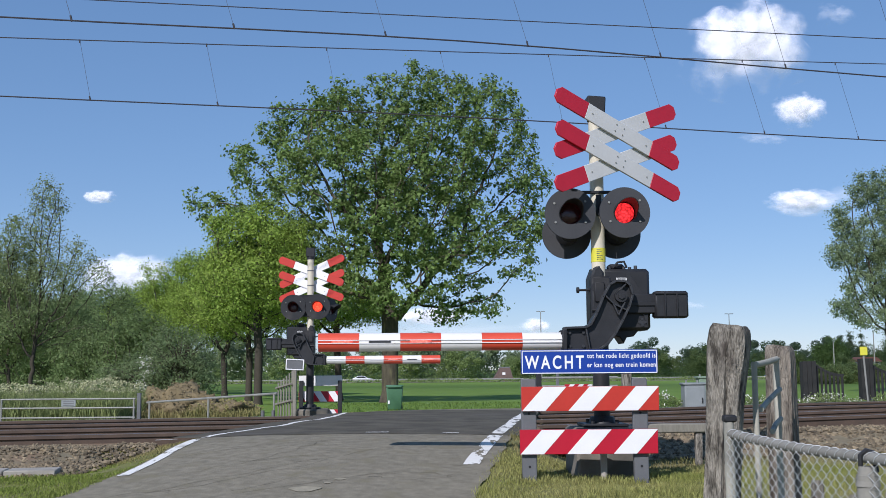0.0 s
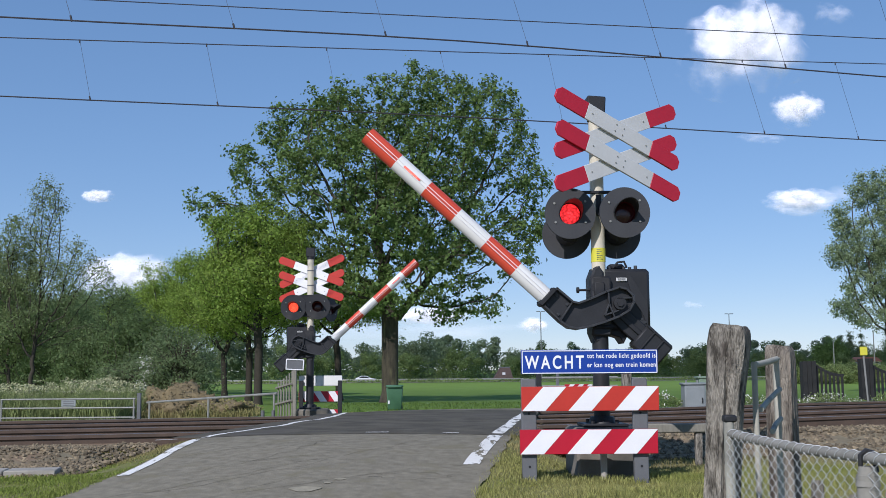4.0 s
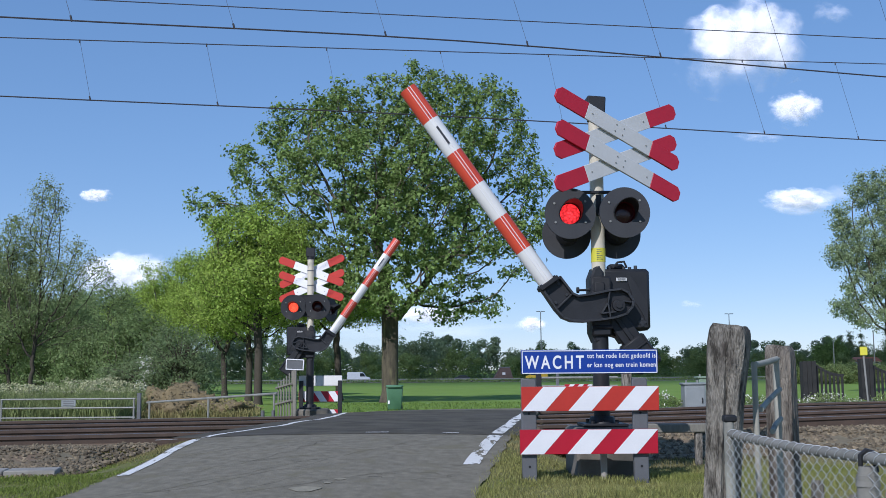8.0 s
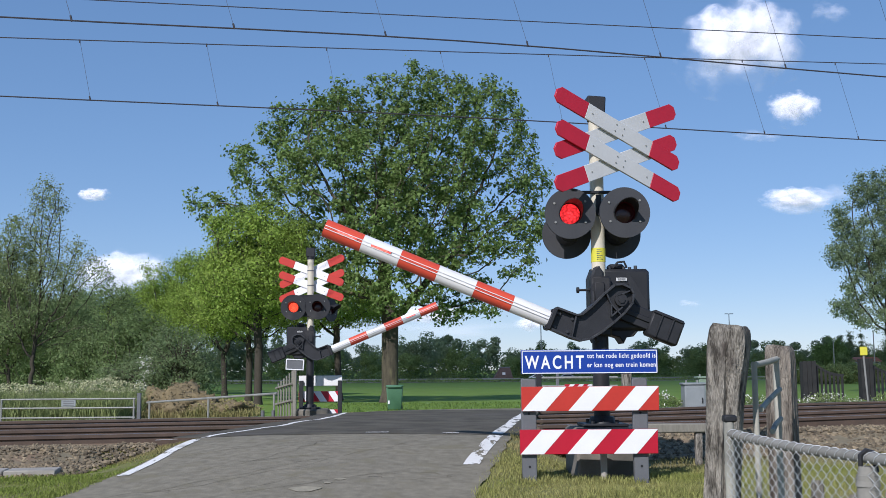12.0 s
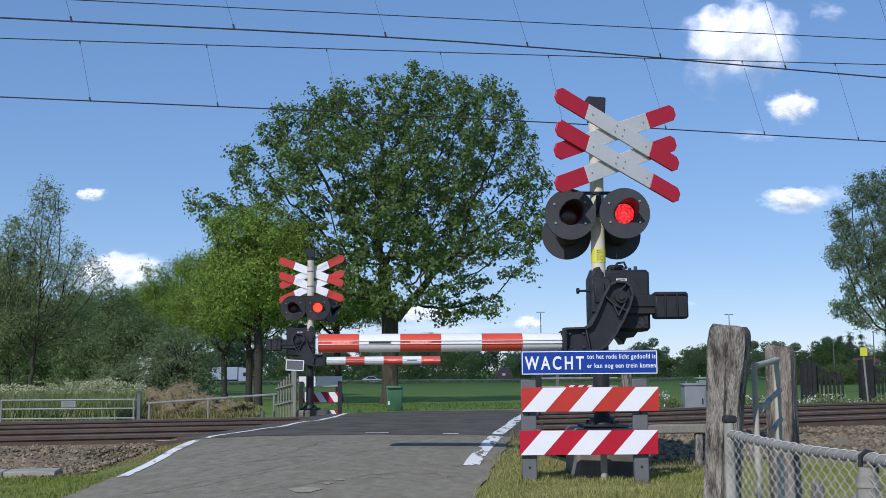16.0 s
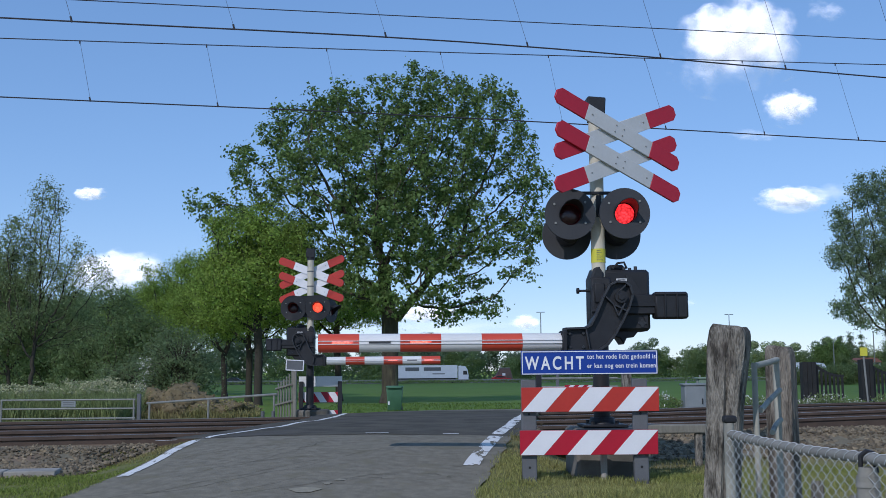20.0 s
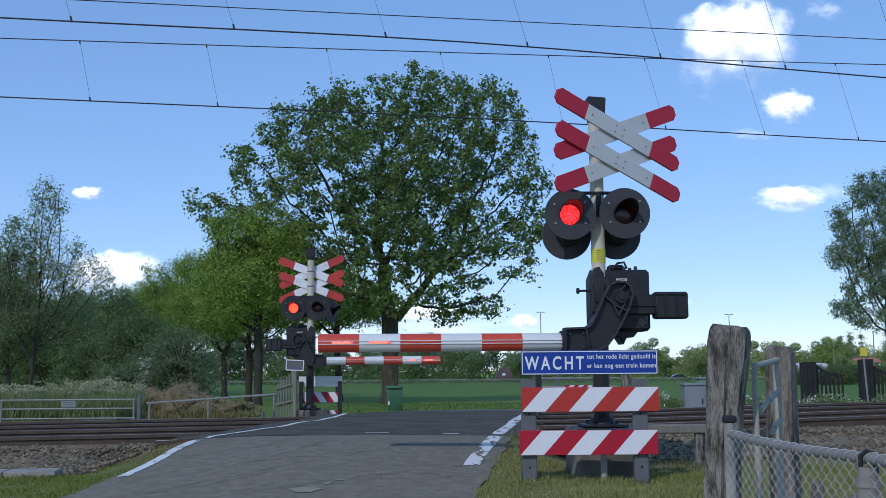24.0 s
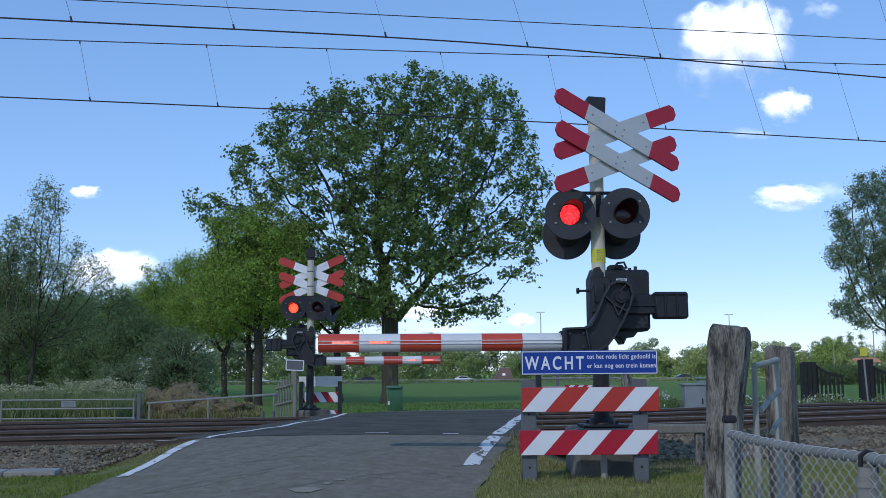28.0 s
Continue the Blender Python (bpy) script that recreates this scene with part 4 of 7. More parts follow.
# ---- the striped fence with the sign ----
def striped_board(parent, w, h, y, x0, z0, red, shift, pitch, lean, count):
    bm = bmesh.new()
    box(bm, x0 + w / 2, y, z0 + h / 2, w, 0.03, h, 0.003)
    b = part("striped_board", bm, red, parent, "board with red and white slanting stripes")
    for i in range(count):
        bm = bmesh.new()
        a = x0 + shift + i * pitch
        wd = pitch * 0.5
        o = [(a, z0 + 0.002), (a + wd, z0 + 0.002), (a + wd + lean, z0 + h - 0.002), (a + lean, z0 + h - 0.002)]
        lo, hi = x0 + 0.002, x0 + w - 0.002
        q = []
        for (xa, za), (xb, zb) in zip(o, o[1:] + o[:1]):
            ia, ib = lo <= xa <= hi, lo <= xb <= hi
            if ia:
                q.append((xa, za))
            if ia != ib and abs(xb - xa) > 1e-6:
                e = hi if max(xa, xb) > hi else lo
                t = (e - xa) / (xb - xa)
                q.append((e, za + (zb - za) * t))
        if len(q) > 2:
            plate(bm, q, y - 0.018, y - 0.0155)
            part("stripe", bm, M["whitefoil"], b)
        else:
            bm.free()
    return b


def warning_fence(m, label, front=True):
    t = thing("warning_fence", m, label, "fence", "warning fences")
    for x, z0 in ((0.09, -0.12), (1.13, -0.16)):
        bm = bmesh.new()
        box(bm, x if front else x * 1.1, 0.06 if front else -0.05, 0.44 + z0 / 2, 0.14 if front else 0.12, 0.06, 1.0 - z0 + (0 if front else 0.32), 0.008)
        part("post", bm, M["greypost"] if front else M["dark"], t, "dark grey square post")
        for z in (0.13, 0.62):
            bm = bmesh.new()
            cyl(bm, (x, 0.026, z), (x, 0.03, z), 0.012, n=8)
            part("bolt", bm, M["dark"], t)
    striped_board(t, 1.28, 0.226, 0.0, 0.0, 0.246, M["crimson"], 0.004 if front else 0.215, 0.431 if front else 0.42, 0.2 if front else -0.2, 3)
    striped_board(t, 1.28, 0.226, 0.0, 0.02, 0.642, M["orange"] if front else M["crimson"], 0.004 if front else 0.215, 0.431 if front else 0.42, 0.2 if front else -0.2, 3)
    bm = bmesh.new()
    box(bm, 0.66, 0.0, 1.096, 1.28, 0.03, 0.225, 0.008)
    s = part("blue_sign", bm, M["blue"] if front else M["boomwhite"], t, "blue sign with white lettering" if front else "pale back of a sign")
    if front:
        bm = bmesh.new()
        for x, z, sx, sz in ((0.66, 1.199, 1.262, 0.008), (0.66, 0.993, 1.262, 0.008), (0.032, 1.096, 0.008, 0.199), (1.288, 1.096, 0.008, 0.199)):
            box(bm, x, -0.0165, z, sx, 0.003, sz)
        part("sign_border", bm, M["whitefoil"], s)
        lettering("letter", "WACHT", 0.17, pose(0.056, -0.017, 1.036, 90, 0, 0), M["whitefoil"], s, 0.552, 0.0035, 1.38)
        lettering("letter", "tot het rode licht gedoofd is", 0.062, pose(0.638, -0.017, 1.13, 90, 0, 0), M["whitefoil"], s, 0.64, 0.0009)
        lettering("letter", "er kan nog een trein komen", 0.062, pose(0.638, -0.017, 1.046, 90, 0, 0), M["whitefoil"], s, 0.64, 0.0009)
    return t


warning_fence(pose(0.7, 10.1, -0.3, 0, 0, 0), "red and white striped fence under a blue warning sign")
warning_fence(pose(-3.2, 23.74, -0.58, 0, 0, 0) @ Matrix.Diagonal((0.74, 1, 1, 1)), "red and white striped fence seen from behind beside the signal", False)


# ---- the gate rail and small striped board at the far side of the road ----
def side_rail():
    t = thing("gate_rail", pose(2.1, 24, -0.25), "galvanised gate rail on a reddish wooden post", "gate")
    for z in (0.79, 0.6):
        bm = bmesh.new()
        cyl(bm, (0, 0, z), (1.75, 0, z), 0.025, n=8)
        part("bar", bm, M["galv"], t)
    for x, w, mt, h in ((0.0, 0.12, "dark", 0.95), (0.42, 0.07, "greypost", 0.9), (1.95, 0.2, "wood", 0.98)):
        bm = bmesh.new()
        box(bm, x, 0.02, h / 2 - 0.1, w, w, h + 0.2, 0.01)
        part("post", bm, M[mt], t)
    b = thing("striped_board", pose(2.62, 23.5, -0.25), "small red and white striped board by the gate", "board")
    striped_board(b, 0.6, 0.13, 0.0, 0.0, 0.52, M["crimson"], 0.0, 0.2, 0.12, 3)
    for x in (0.1, 0.5):
        bm = bmesh.new()
        box(bm, x, 0.04, 0.26, 0.05, 0.04, 0.72, 0.005)
        part("post", bm, M["greypost"], b)


side_rail()


# ---- trees and plants ----
def leaf_mesh(name, centres, sizes, material, parent, rng, up=0.35, out=None, rough=0.4):
    """Small four-cornered leaves, each turned its own way."""
    n = len(centres)
    if out is None:
        nrm = rng.normal(size=(n, 3)) * 0.75 + np.array([-0.3, -0.55, up + 0.15])
    else:
        nrm = rng.normal(size=(n, 3)) * rough + out * 0.75 + np.array([0, 0, up])
    nrm /= np.linalg.norm(nrm, axis=1)[:, None]
    a = np.cross(nrm, rng.normal(size=(n, 3)))
    a /= np.linalg.norm(a, axis=1)[:, None]
    b = np.cross(nrm, a)
    L, W = sizes[:, None], sizes[:, None] * rng.uniform(0.45, 0.8, n)[:, None]
    bend = nrm * L * 0.18
    co = np.stack([centres - a * L * 0.5 - bend, centres + b * W * 0.5, centres + a * L * 0.5 - bend, centres - b * W * 0.5], axis=1).reshape(-1, 3)
    me = bpy.data.meshes.new(name)
    me.vertices.add(4 * n)
    me.vertices.foreach_set("co", co.ravel())
    me.loops.add(4 * n)
    me.loops.foreach_set("vertex_index", np.arange(4 * n, dtype=np.int32))
    me.polygons.add(n)
    me.polygons.foreach_set("loop_start", np.arange(0, 4 * n, 4, dtype=np.int32))
    me.update(calc_edges=True)
    me.materials.append(material)
    ob = new(name, me)
    if parent:
        ob.parent = parent
    return ob


def tree(label, base, trunk_r, fork, lobes, clusters, per, leaf, material, seed, spread=0.5, fill=0.35, name="tree", twig=True, flat=0.62, group="trees"):
    """base: foot. fork: height where limbs leave. lobes: (x, y, z, rx, ry, rz) round the foot. A limb to each lobe, twigs to each clump."""
    rng = np.random.default_rng(seed)
    t = thing(name, Matrix.Translation(base), label, name, group)
    bm = bmesh.new()
    lean = Vector((rng.normal() * 0.03 * fork, rng.normal() * 0.03 * fork, fork))
    tube(bm, [(0, 0, -0.3), (0, 0, 0.05), (lean.x * 0.1, lean.y * 0.1, 0.12 * fork), lean * 0.5, lean], [trunk_r * 1.5, trunk_r * 1.25, trunk_r, trunk_r * 0.92, trunk_r * 0.8], 12)
    vol = np.array([l[3] * l[4] * l[5] for l in lobes]) ** 0.75
    share = vol / vol.sum()
    cents, sizes, outs = [], [], []
    tops = max(l[2] for l in lobes)
    limb_list = []
    for l, w in zip(lobes, share):
        c = Vector(l[:3])
        start = lean * (0.75 + 0.25 * rng.random()) if c.z < tops * 0.7 else lean
        mid = start.lerp(c, 0.45) + Vector((0, 0, 0.1 * (c - start).length))
        pts = [start, start.lerp(mid, 0.5) + Vector(rng.normal(size=3) * 0.15), mid, mid.lerp(c, 0.55) + Vector(rng.normal(size=3) * 0.2), c]
        r0 = trunk_r * (0.22 + 0.75 * math.sqrt(w))
        tube(bm, pts, [r0, r0 * 0.8, r0 * 0.6, r0 * 0.4, r0 * 0.18], 7)
        k = max(3, int(clusters * w))
        for _ in range(k):
            d = rng.normal(size=3)
            d /= np.linalg.norm(d)
            rad = 1.07 * rng.uniform(fill, 1.0) ** 0.6
            wob = 1 + 0.22 * noise.noise(Vector(d * 2.2) + Vector((seed, l[0], l[2])))
            q = np.array(l[:3]) + d * rad * wob * np.array(l[3:])
            if q[2] < 0.15:
                continue
            if twig:
                at = pts[2].lerp(c, rng.random())
                qv = Vector(q)
                tube(bm, [at, at.lerp(qv, 0.55) + Vector((0, 0, 0.06 * (qv - at).length)), qv], [r0 * 0.16 + 0.006, 0.014, 0.006], 4)
            m = max(4, int(per * rng.uniform(0.5, 1.5)))
            cl = rng.normal(size=(m, 3)) * spread * np.array([1, 1, flat]) * rng.uniform(0.55, 1.3)
            o = cl / spread * np.array([1, 1, 1.3]) * 0.6 + d * 0.5
            outs.append(o / (0.3 + np.linalg.norm(o, axis=1)[:, None]))
            cents.append(q + cl)
            sizes.append(leaf * rng.uniform(0.55, 1.35, m))
    part("trunk", bm, M["bark"], t, "brown bark trunk and limbs")
    leaf_mesh("crown", np.concatenate(cents), np.concatenate(sizes), material, t, rng, 0.3, np.concatenate(outs))
    return t


def grow(lobes, fork, lean, rng, seed, count, step, kill, up, fill, gap, ragged, holes):
    """Branches that grow from the trunk's fork towards points strewn in the lobes. Returns nodes and parents."""
    vol = np.array([l[3] * l[4] * l[5] for l in lobes]) ** 0.8
    pick = rng.choice(len(lobes), count, p=vol / vol.sum())
    lb = np.array(lobes)[pick]
    d = rng.normal(size=(count, 3))
    d /= np.linalg.norm(d, axis=1)[:, None]
    rad = rng.uniform(fill, 1.0, count) ** 0.6
    wob = np.array([1 + ragged * noise.noise(Vector(q * 2.4) + Vector((seed, k * 3.7, 0))) for q, k in zip(d, pick)])
    at = lb[:, :3] + d * (rad * wob)[:, None] * lb[:, 3:]
    keep = np.array([noise.noise(Vector(q * holes) + Vector((seed * 1.3, 0, 5))) < gap for q in at]) & (at[:, 2] > 0.3)
    at = at[keep]
    nodes = [np.array(lean) * k for k in np.linspace(0, 1, max(3, int(fork / step)))]
    parent = [-1] + list(range(len(nodes) - 1))
    first = max(1, int(len(nodes) * 0.85))
    P = np.array(nodes)
    near = first + np.argmin(((at[:, None, :] - P[None, first:, :]) ** 2).sum(2), axis=1)
    dist = np.linalg.norm(at - P[near], axis=1)
    ways = {}
    for _ in range(110):
        if not len(at):
            break
        acc = np.zeros((len(P), 3))
        np.add.at(acc, near, (at - P[near]) / (dist[:, None] + 1e-6))
        out, par = [], []
        for i in np.unique(near):
            v = acc[i] / (np.linalg.norm(acc[i]) + 1e-6) + np.array([0, 0, up]) + rng.normal(size=3) * 0.2
            v /= np.linalg.norm(v)
            if any(float(v @ w) > 0.985 for w in ways.get(i, ())):
                continue
            if len(ways.get(i, ())) > 3:
                continue
            ways.setdefault(i, []).append(v)
            out.append(P[i] + v * step * rng.uniform(0.75, 1.2))
            par.append(i)
        if not out:
            break
        n0 = len(P)
        fresh = np.array(out)
        P = np.concatenate([P, fresh])
        parent += par
        D = np.sqrt(((at[:, None, :] - fresh[None, :, :]) ** 2).sum(2))
        j = np.argmin(D, axis=1)
        m = D[np.arange(len(at)), j]
        nearer = m < dist
        near[nearer], dist[nearer] = n0 + j[nearer], m[nearer]
        live = dist > kill
        at, near, dist = at[live], near[live], dist[live]
    return P, np.array(parent)


def limbs(P, parent, trunk_r, tip, material, t, label):
    """Tapered wood along the grown branches. Returns how many shoots each node carries."""
    n = len(P)
    load = np.zeros(n)
    kids = np.zeros(n, int)
    for i in range(n - 1, 0, -1):
        if not kids[i]:
            load[i] = 1
        load[parent[i]] += load[i]
        kids[parent[i]] += 1
    e = math.log(load[0]) / math.log(trunk_r / tip)
    r = tip * np.maximum(load, 1) ** (1 / e)
    r[0] *= 1.35
    verts, faces = [], []
    main = np.full(n, -1)
    for i in range(1, n):
        q = parent[i]
        if main[q] < 0 or load[i] > load[main[q]]:
            main[q] = i

    def ring(c, d, a, rr, k):
        a = (a - a.dot(d) * d).normalized()
        b = d.cross(a)
        v0 = len(verts)
        for j in range(k):
            an = 2 * math.pi * j / k
            verts.append(c + (math.cos(an) * a + math.sin(an) * b) * rr)
        return v0, a

    for s0 in [0] + [i for i in range(1, n) if main[parent[i]] != i]:
        # a limb runs along the heaviest shoots from where it leaves its bearer
        run = [s0] if s0 == 0 else [parent[s0], s0]
        while main[run[-1]] >= 0:
            run.append(main[run[-1]])
        if len(run) < 2:
            continue
        k = 12 if r[run[1]] > 0.12 else 6 if r[run[1]] > 0.03 else 4
        a, last = None, None
        for i, v in enumerate(run):
            p = Vector(P[v])
            d = (Vector(P[run[min(i + 1, len(run) - 1)]]) - Vector(P[run[max(i - 1, 0)]])).normalized()
            rr = min(r[v], r[run[1]] * 1.25) if i == 0 and s0 else r[v]
            v0, a = ring(p, d, a or d.orthogonal(), rr, k)
            if last is not None:
                faces += [(last + j, last + (j + 1) % k, v0 + (j + 1) % k, v0 + j) for j in range(k)]
            last = v0
    ob = mesh_from("trunk", [tuple(v) for v in verts], faces, material, t, smooth=True)
    tagged(ob, label)
    return load


def grown_tree(label, base, trunk_r, fork, lobes, count, step, kill, per, leaf, material, seed, spread, thin=7, up=0.12, fill=0.3,
               gap=0.25, ragged=0.3, tip=0.012, group="trees", bark="bark", flat=0.75, lean=0.02, holes=0.62):
    """A tree whose limbs fork their way out to tufts of leaves."""
    rng = np.random.default_rng(seed)
    t = thing("tree", Matrix.Translation(base), label, "tree", group)
    axis = (rng.normal() * lean * fork, rng.normal() * lean * fork, fork)
    P, parent = grow(lobes, fork, axis, rng, seed, count, step, kill, up, fill, gap, ragged, holes)
    load = limbs(P, parent, trunk_r, tip, M[bark], t, "dark bark trunk and forking limbs")
    mid = np.average(np.array([l[:3] for l in lobes]), axis=0)
    ids = np.flatnonzero((load <= thin) & (P[:, 2] > fork * 0.6))
    m = np.maximum(3, (per * rng.uniform(0.45, 1.6, len(ids)) * np.where(load[ids] <= 2, 1.25, 0.7)).astype(int))
    node = np.repeat(ids, m)
    size = np.repeat(rng.uniform(0.65, 1.25, len(ids)), m)
    off = rng.normal(size=(len(node), 3)) * spread * np.array([1, 1, flat]) * size[:, None]
    away = P[node] - mid
    away /= np.linalg.norm(away, axis=1)[:, None] + 1e-6
    o = off / spread * 0.62 + away * 0.45
    leaf_mesh("crown", P[node] + off + np.array([0, 0, spread * 0.25]), leaf * rng.uniform(0.55, 1.3, len(node)), material, t, rng, 0.3,
              o / (0.3 + np.linalg.norm(o, axis=1)[:, None]))
    return t


# the great oak behind the crossing, 52 m away
# boughs of its rim and of its heart
rim = [(0.7, 0, 14.6, 2.6, 2.3, 2.2), (-2.3, 0.6, 13.9, 2.4, 2.2, 1.9), (-4.7, 0.4, 13.2, 1.9, 1.6, 1.6), (-6.5, 0, 11.6, 1.7, 1.5, 1.6), (-8.4, 0.5, 9.5, 1.6, 1.3, 1.2),
            (4.2, 0, 14.4, 2.2, 2.0, 1.9), (5.6, -0.4, 12.7, 1.9, 1.7, 1.7), (6.3, 0, 10.6, 1.7, 1.6, 1.6), (6.5, 0.2, 8.6, 1.5, 1.4, 1.4), (6.0, 0.2, 6.7, 1.3, 1.3, 1.0)]
heart = [(2.2, -1.2, 11.2, 3.2, 2.8, 2.6), (-2.2, -1.2, 11.0, 3.3, 2.8, 2.5), (-5.6, 0, 9.0, 2.5, 2.0, 2.0), (-4.3, 0, 6.9, 2.7, 2.2, 2.0), (0.2, -2.2, 8.4, 3.0, 2.2, 2.2),
            (3.5, -0.6, 8.0, 2.5, 2.2, 1.9), (1.6, -1.6, 6.2, 2.3, 1.8, 1.5), (-1.6, -1.6, 5.9, 2.5, 1.8, 1.5), (3.8, 0, 5.3, 1.6, 1.4, 1.0), (4.6, -0.3, 4.3, 0.9, 0.9, 0.5),
            (2.9, -0.6, 4.3, 1.2, 1.0, 0.6), (0.5, 2.4, 10.0, 3.8, 2.2, 3.6), (-7.0, -0.3, 7.4, 1.9, 1.5, 1.6), (0.3, -2.4, 4.9, 2.4, 1.2, 0.9), (-2.0, -2.0, 4.5, 1.6, 1.2, 0.7)]
grown_tree("large spreading oak in fresh green leaf beside the field", (-2.6, 52, -0.8), 0.41, 4.0, rim + heart,
           6600, 0.42, 0.46, 26, 0.2, M["leaf_oak"], 11, 0.2, thin=6, up=0.02, fill=0.2, gap=0.105, ragged=0.4, tip=0.012, bark="oakbark", holes=0.85)

# the yellow-green row of maples
for i, (x, y, h, r, sd) in enumerate(((-11.2, 62, 8.8, 3.0, 21), (-14.6, 72, 10.2, 3.5, 22), (-19.6, 82, 10.6, 3.7, 23), (-25.6, 96, 9.8, 3.7, 24), (-8.6, 50, 9.4, 2.7, 25), (-6.0, 62, 7.2, 2.8, 26), (-24.0, 84, 7.6, 3.0, 27))):
    c = 3.3 + 0.1 * i
    k = (h - c) / 2
    grown_tree("rounded maple with bright yellow-green leaves in a row", (x, y, -0.95), 0.19, 2.8,
               [(0, 0, c + k, r, r, k * 0.95), (-r * 0.5, 0.3, c + k * 0.75, r * 0.7, r * 0.7, k * 0.7), (r * 0.5, -0.4, c + k * 0.8, r * 0.7, r * 0.7, k * 0.7),
                (0.1 * r, 0, h - k * 0.6, r * 0.6, r * 0.6, k * 0.6), (0, -0.6 * r, c + k * 0.7, r * 0.7, r * 0.6, k * 0.6), (-r * 0.55, -0.3 * r, c + k * 1.3, r * 0.35, r * 0.35, k * 0.6), (r * 0.6, -0.2 * r, c + k * 1.25, r * 0.33, r * 0.33, k * 0.55)],
               1900, 0.38, 0.38, 40, 0.135, M["leaf_maple"], sd, 0.25, thin=6, up=0.15, fill=0.35, gap=0.3, ragged=0.35, group="row of maples", bark="darkbark")

# thin birches and dark wood at the left
grown_tree("tall birch with rising limbs and sparse grey-green leaves", (-15.3, 40, -0.85), 0.085, 0.6,
           [(0.0, 0, 5.6, 1.2, 1.2, 1.9), (0.45, 0, 7.6, 0.75, 0.8, 1.3), (0.35, 0.2, 3.6, 1.5, 1.3, 1.2), (1.5, -0.2, 5.1, 0.9, 0.9, 1.5), (2.3, 0, 4.7, 0.8, 0.8, 1.2), (1.6, 0.2, 3.4, 1.1, 1.0, 1.0),
            (-0.9, 0, 5.4, 0.7, 0.8, 1.6), (-0.5, 0, 3.0, 1.2, 1.1, 0.9)],
           2900, 0.22, 0.18, 12, 0.085, M["leaf_grey"], 31, 0.12, thin=5, up=0.5, fill=0.1, gap=0.26, ragged=0.35, tip=0.006, bark="darkbark", flat=1.3)
grown_tree("bushy birch at the edge of the wood", (-16.5, 41, -0.85), 0.08, 0.6,
           [(0.2, 0, 5.4, 0.9, 0.9, 2.0), (0.3, 0, 3.2, 1.1, 1.1, 1.4), (-0.8, 0, 4.8, 0.9, 0.9, 1.8), (-0.5, 0, 2.4, 1.2, 1.1, 1.1)],
           2000, 0.22, 0.2, 16, 0.1, M["leaf_grey"], 33, 0.13, thin=5, up=0.5, fill=0.1, gap=0.3, ragged=0.35, tip=0.006, bark="darkbark", flat=1.3)
grown_tree("bushy willow at the edge of the wood", (-18.6, 44, -0.85), 0.14, 0.9,
           [(0.2, 0, 4.6, 1.3, 1.2, 2.0), (0, 0, 2.6, 1.6, 1.3, 1.5), (1.0, 0, 4.0, 1.0, 1.0, 1.5)],
           2000, 0.25, 0.22, 18, 0.11, M["leaf_grey"], 34, 0.15, thin=5, up=0.4, fill=0.1, gap=0.35, ragged=0.35, tip=0.006, bark="darkbark", flat=1.3)
for i, (x, y, h, r) in enumerate(((-37, 92, 9.2, 4.4), (-31, 90, 8.8, 4.0), (-43, 96, 9.6, 4.6), (-27.5, 88, 7.6, 3.4), (-35, 104, 9.4, 4.2), (-28, 76, 5.4, 3.2), (-33, 74, 5.8, 3.4))):
    grown_tree("dark green tree in a dense small wood", (x, y, -1.0), 0.18, 1.6,
               [(0, 0, h * 0.6, r, r, h * 0.38), (-r * 0.6, 0, h * 0.38, r * 0.7, r * 0.7, h * 0.3), (r * 0.6, 0, h * 0.36, r * 0.7, r * 0.7, h * 0.3)],
               1300, 0.5, 0.5, 26, 0.22, M["leaf_dark"], 40 + i, 0.32, thin=6, up=0.15, fill=0.4, gap=0.4, ragged=0.3, group="small wood", bark="darkbark")
for i, (x, y, h, r) in enumerate(((-19.4, 62, 6.6, 2.5), (-22.8, 64, 6.0, 2.7), (-17.0, 60, 5.0, 2.1), (-26.5, 66, 5.6, 2.8))):
    grown_tree("bushy dark green tree leafed down to the ground", (x, y, -1.0), 0.1, 0.8,
               [(0, 0, h * 0.6, r, r, h * 0.4), (-r * 0.5, -0.3, h * 0.3, r * 0.75, r * 0.7, h * 0.3), (r * 0.5, -0.3, h * 0.3, r * 0.75, r * 0.7, h * 0.3)],
               1300, 0.35, 0.36, 24, 0.14, M["leaf_dark"], 50 + i, 0.22, thin=6, up=0.2, fill=0.35, gap=0.4, ragged=0.3, group="small wood", bark="darkbark")
# shrubs behind the tracks
for x, y, r, h, mt, sd, lab in ((-8.8, 36, 1.15, 3.0, "leaf_shrub", 61, "grey-green willow shrub behind the tracks"), (-10.9, 39, 1.5, 2.0, "leaf_shrub", 62, "grey-green shrub behind the tracks"),
                                (-12.4, 38, 1.0, 1.1, "leaf_dark", 63, "low dark shrub behind the tracks")):
    tree(lab, (x, y, -0.8), 0.06, 0.5, [(0, 0, h * 0.62, r, r * 0.8, h * 0.42), (-r * 0.5, 0, h * 0.4, r * 0.6, r * 0.6, h * 0.35), (r * 0.5, 0, h * 0.42, r * 0.6, r * 0.6, h * 0.35)],
         230, 60, 0.075, M[mt], sd, 0.22, 0.3, name="shrub", group="shrubs")
tree("slender shrub with white blossom", (-9.9, 36.2, -0.8), 0.04, 0.5, [(0, 0, 0.9, 0.25, 0.25, 0.5), (0.05, 0, 1.6, 0.16, 0.16, 0.4)], 40, 26, 0.09, M["blossom"], 66, 0.11, 0.2, name="shrub", group="shrubs")
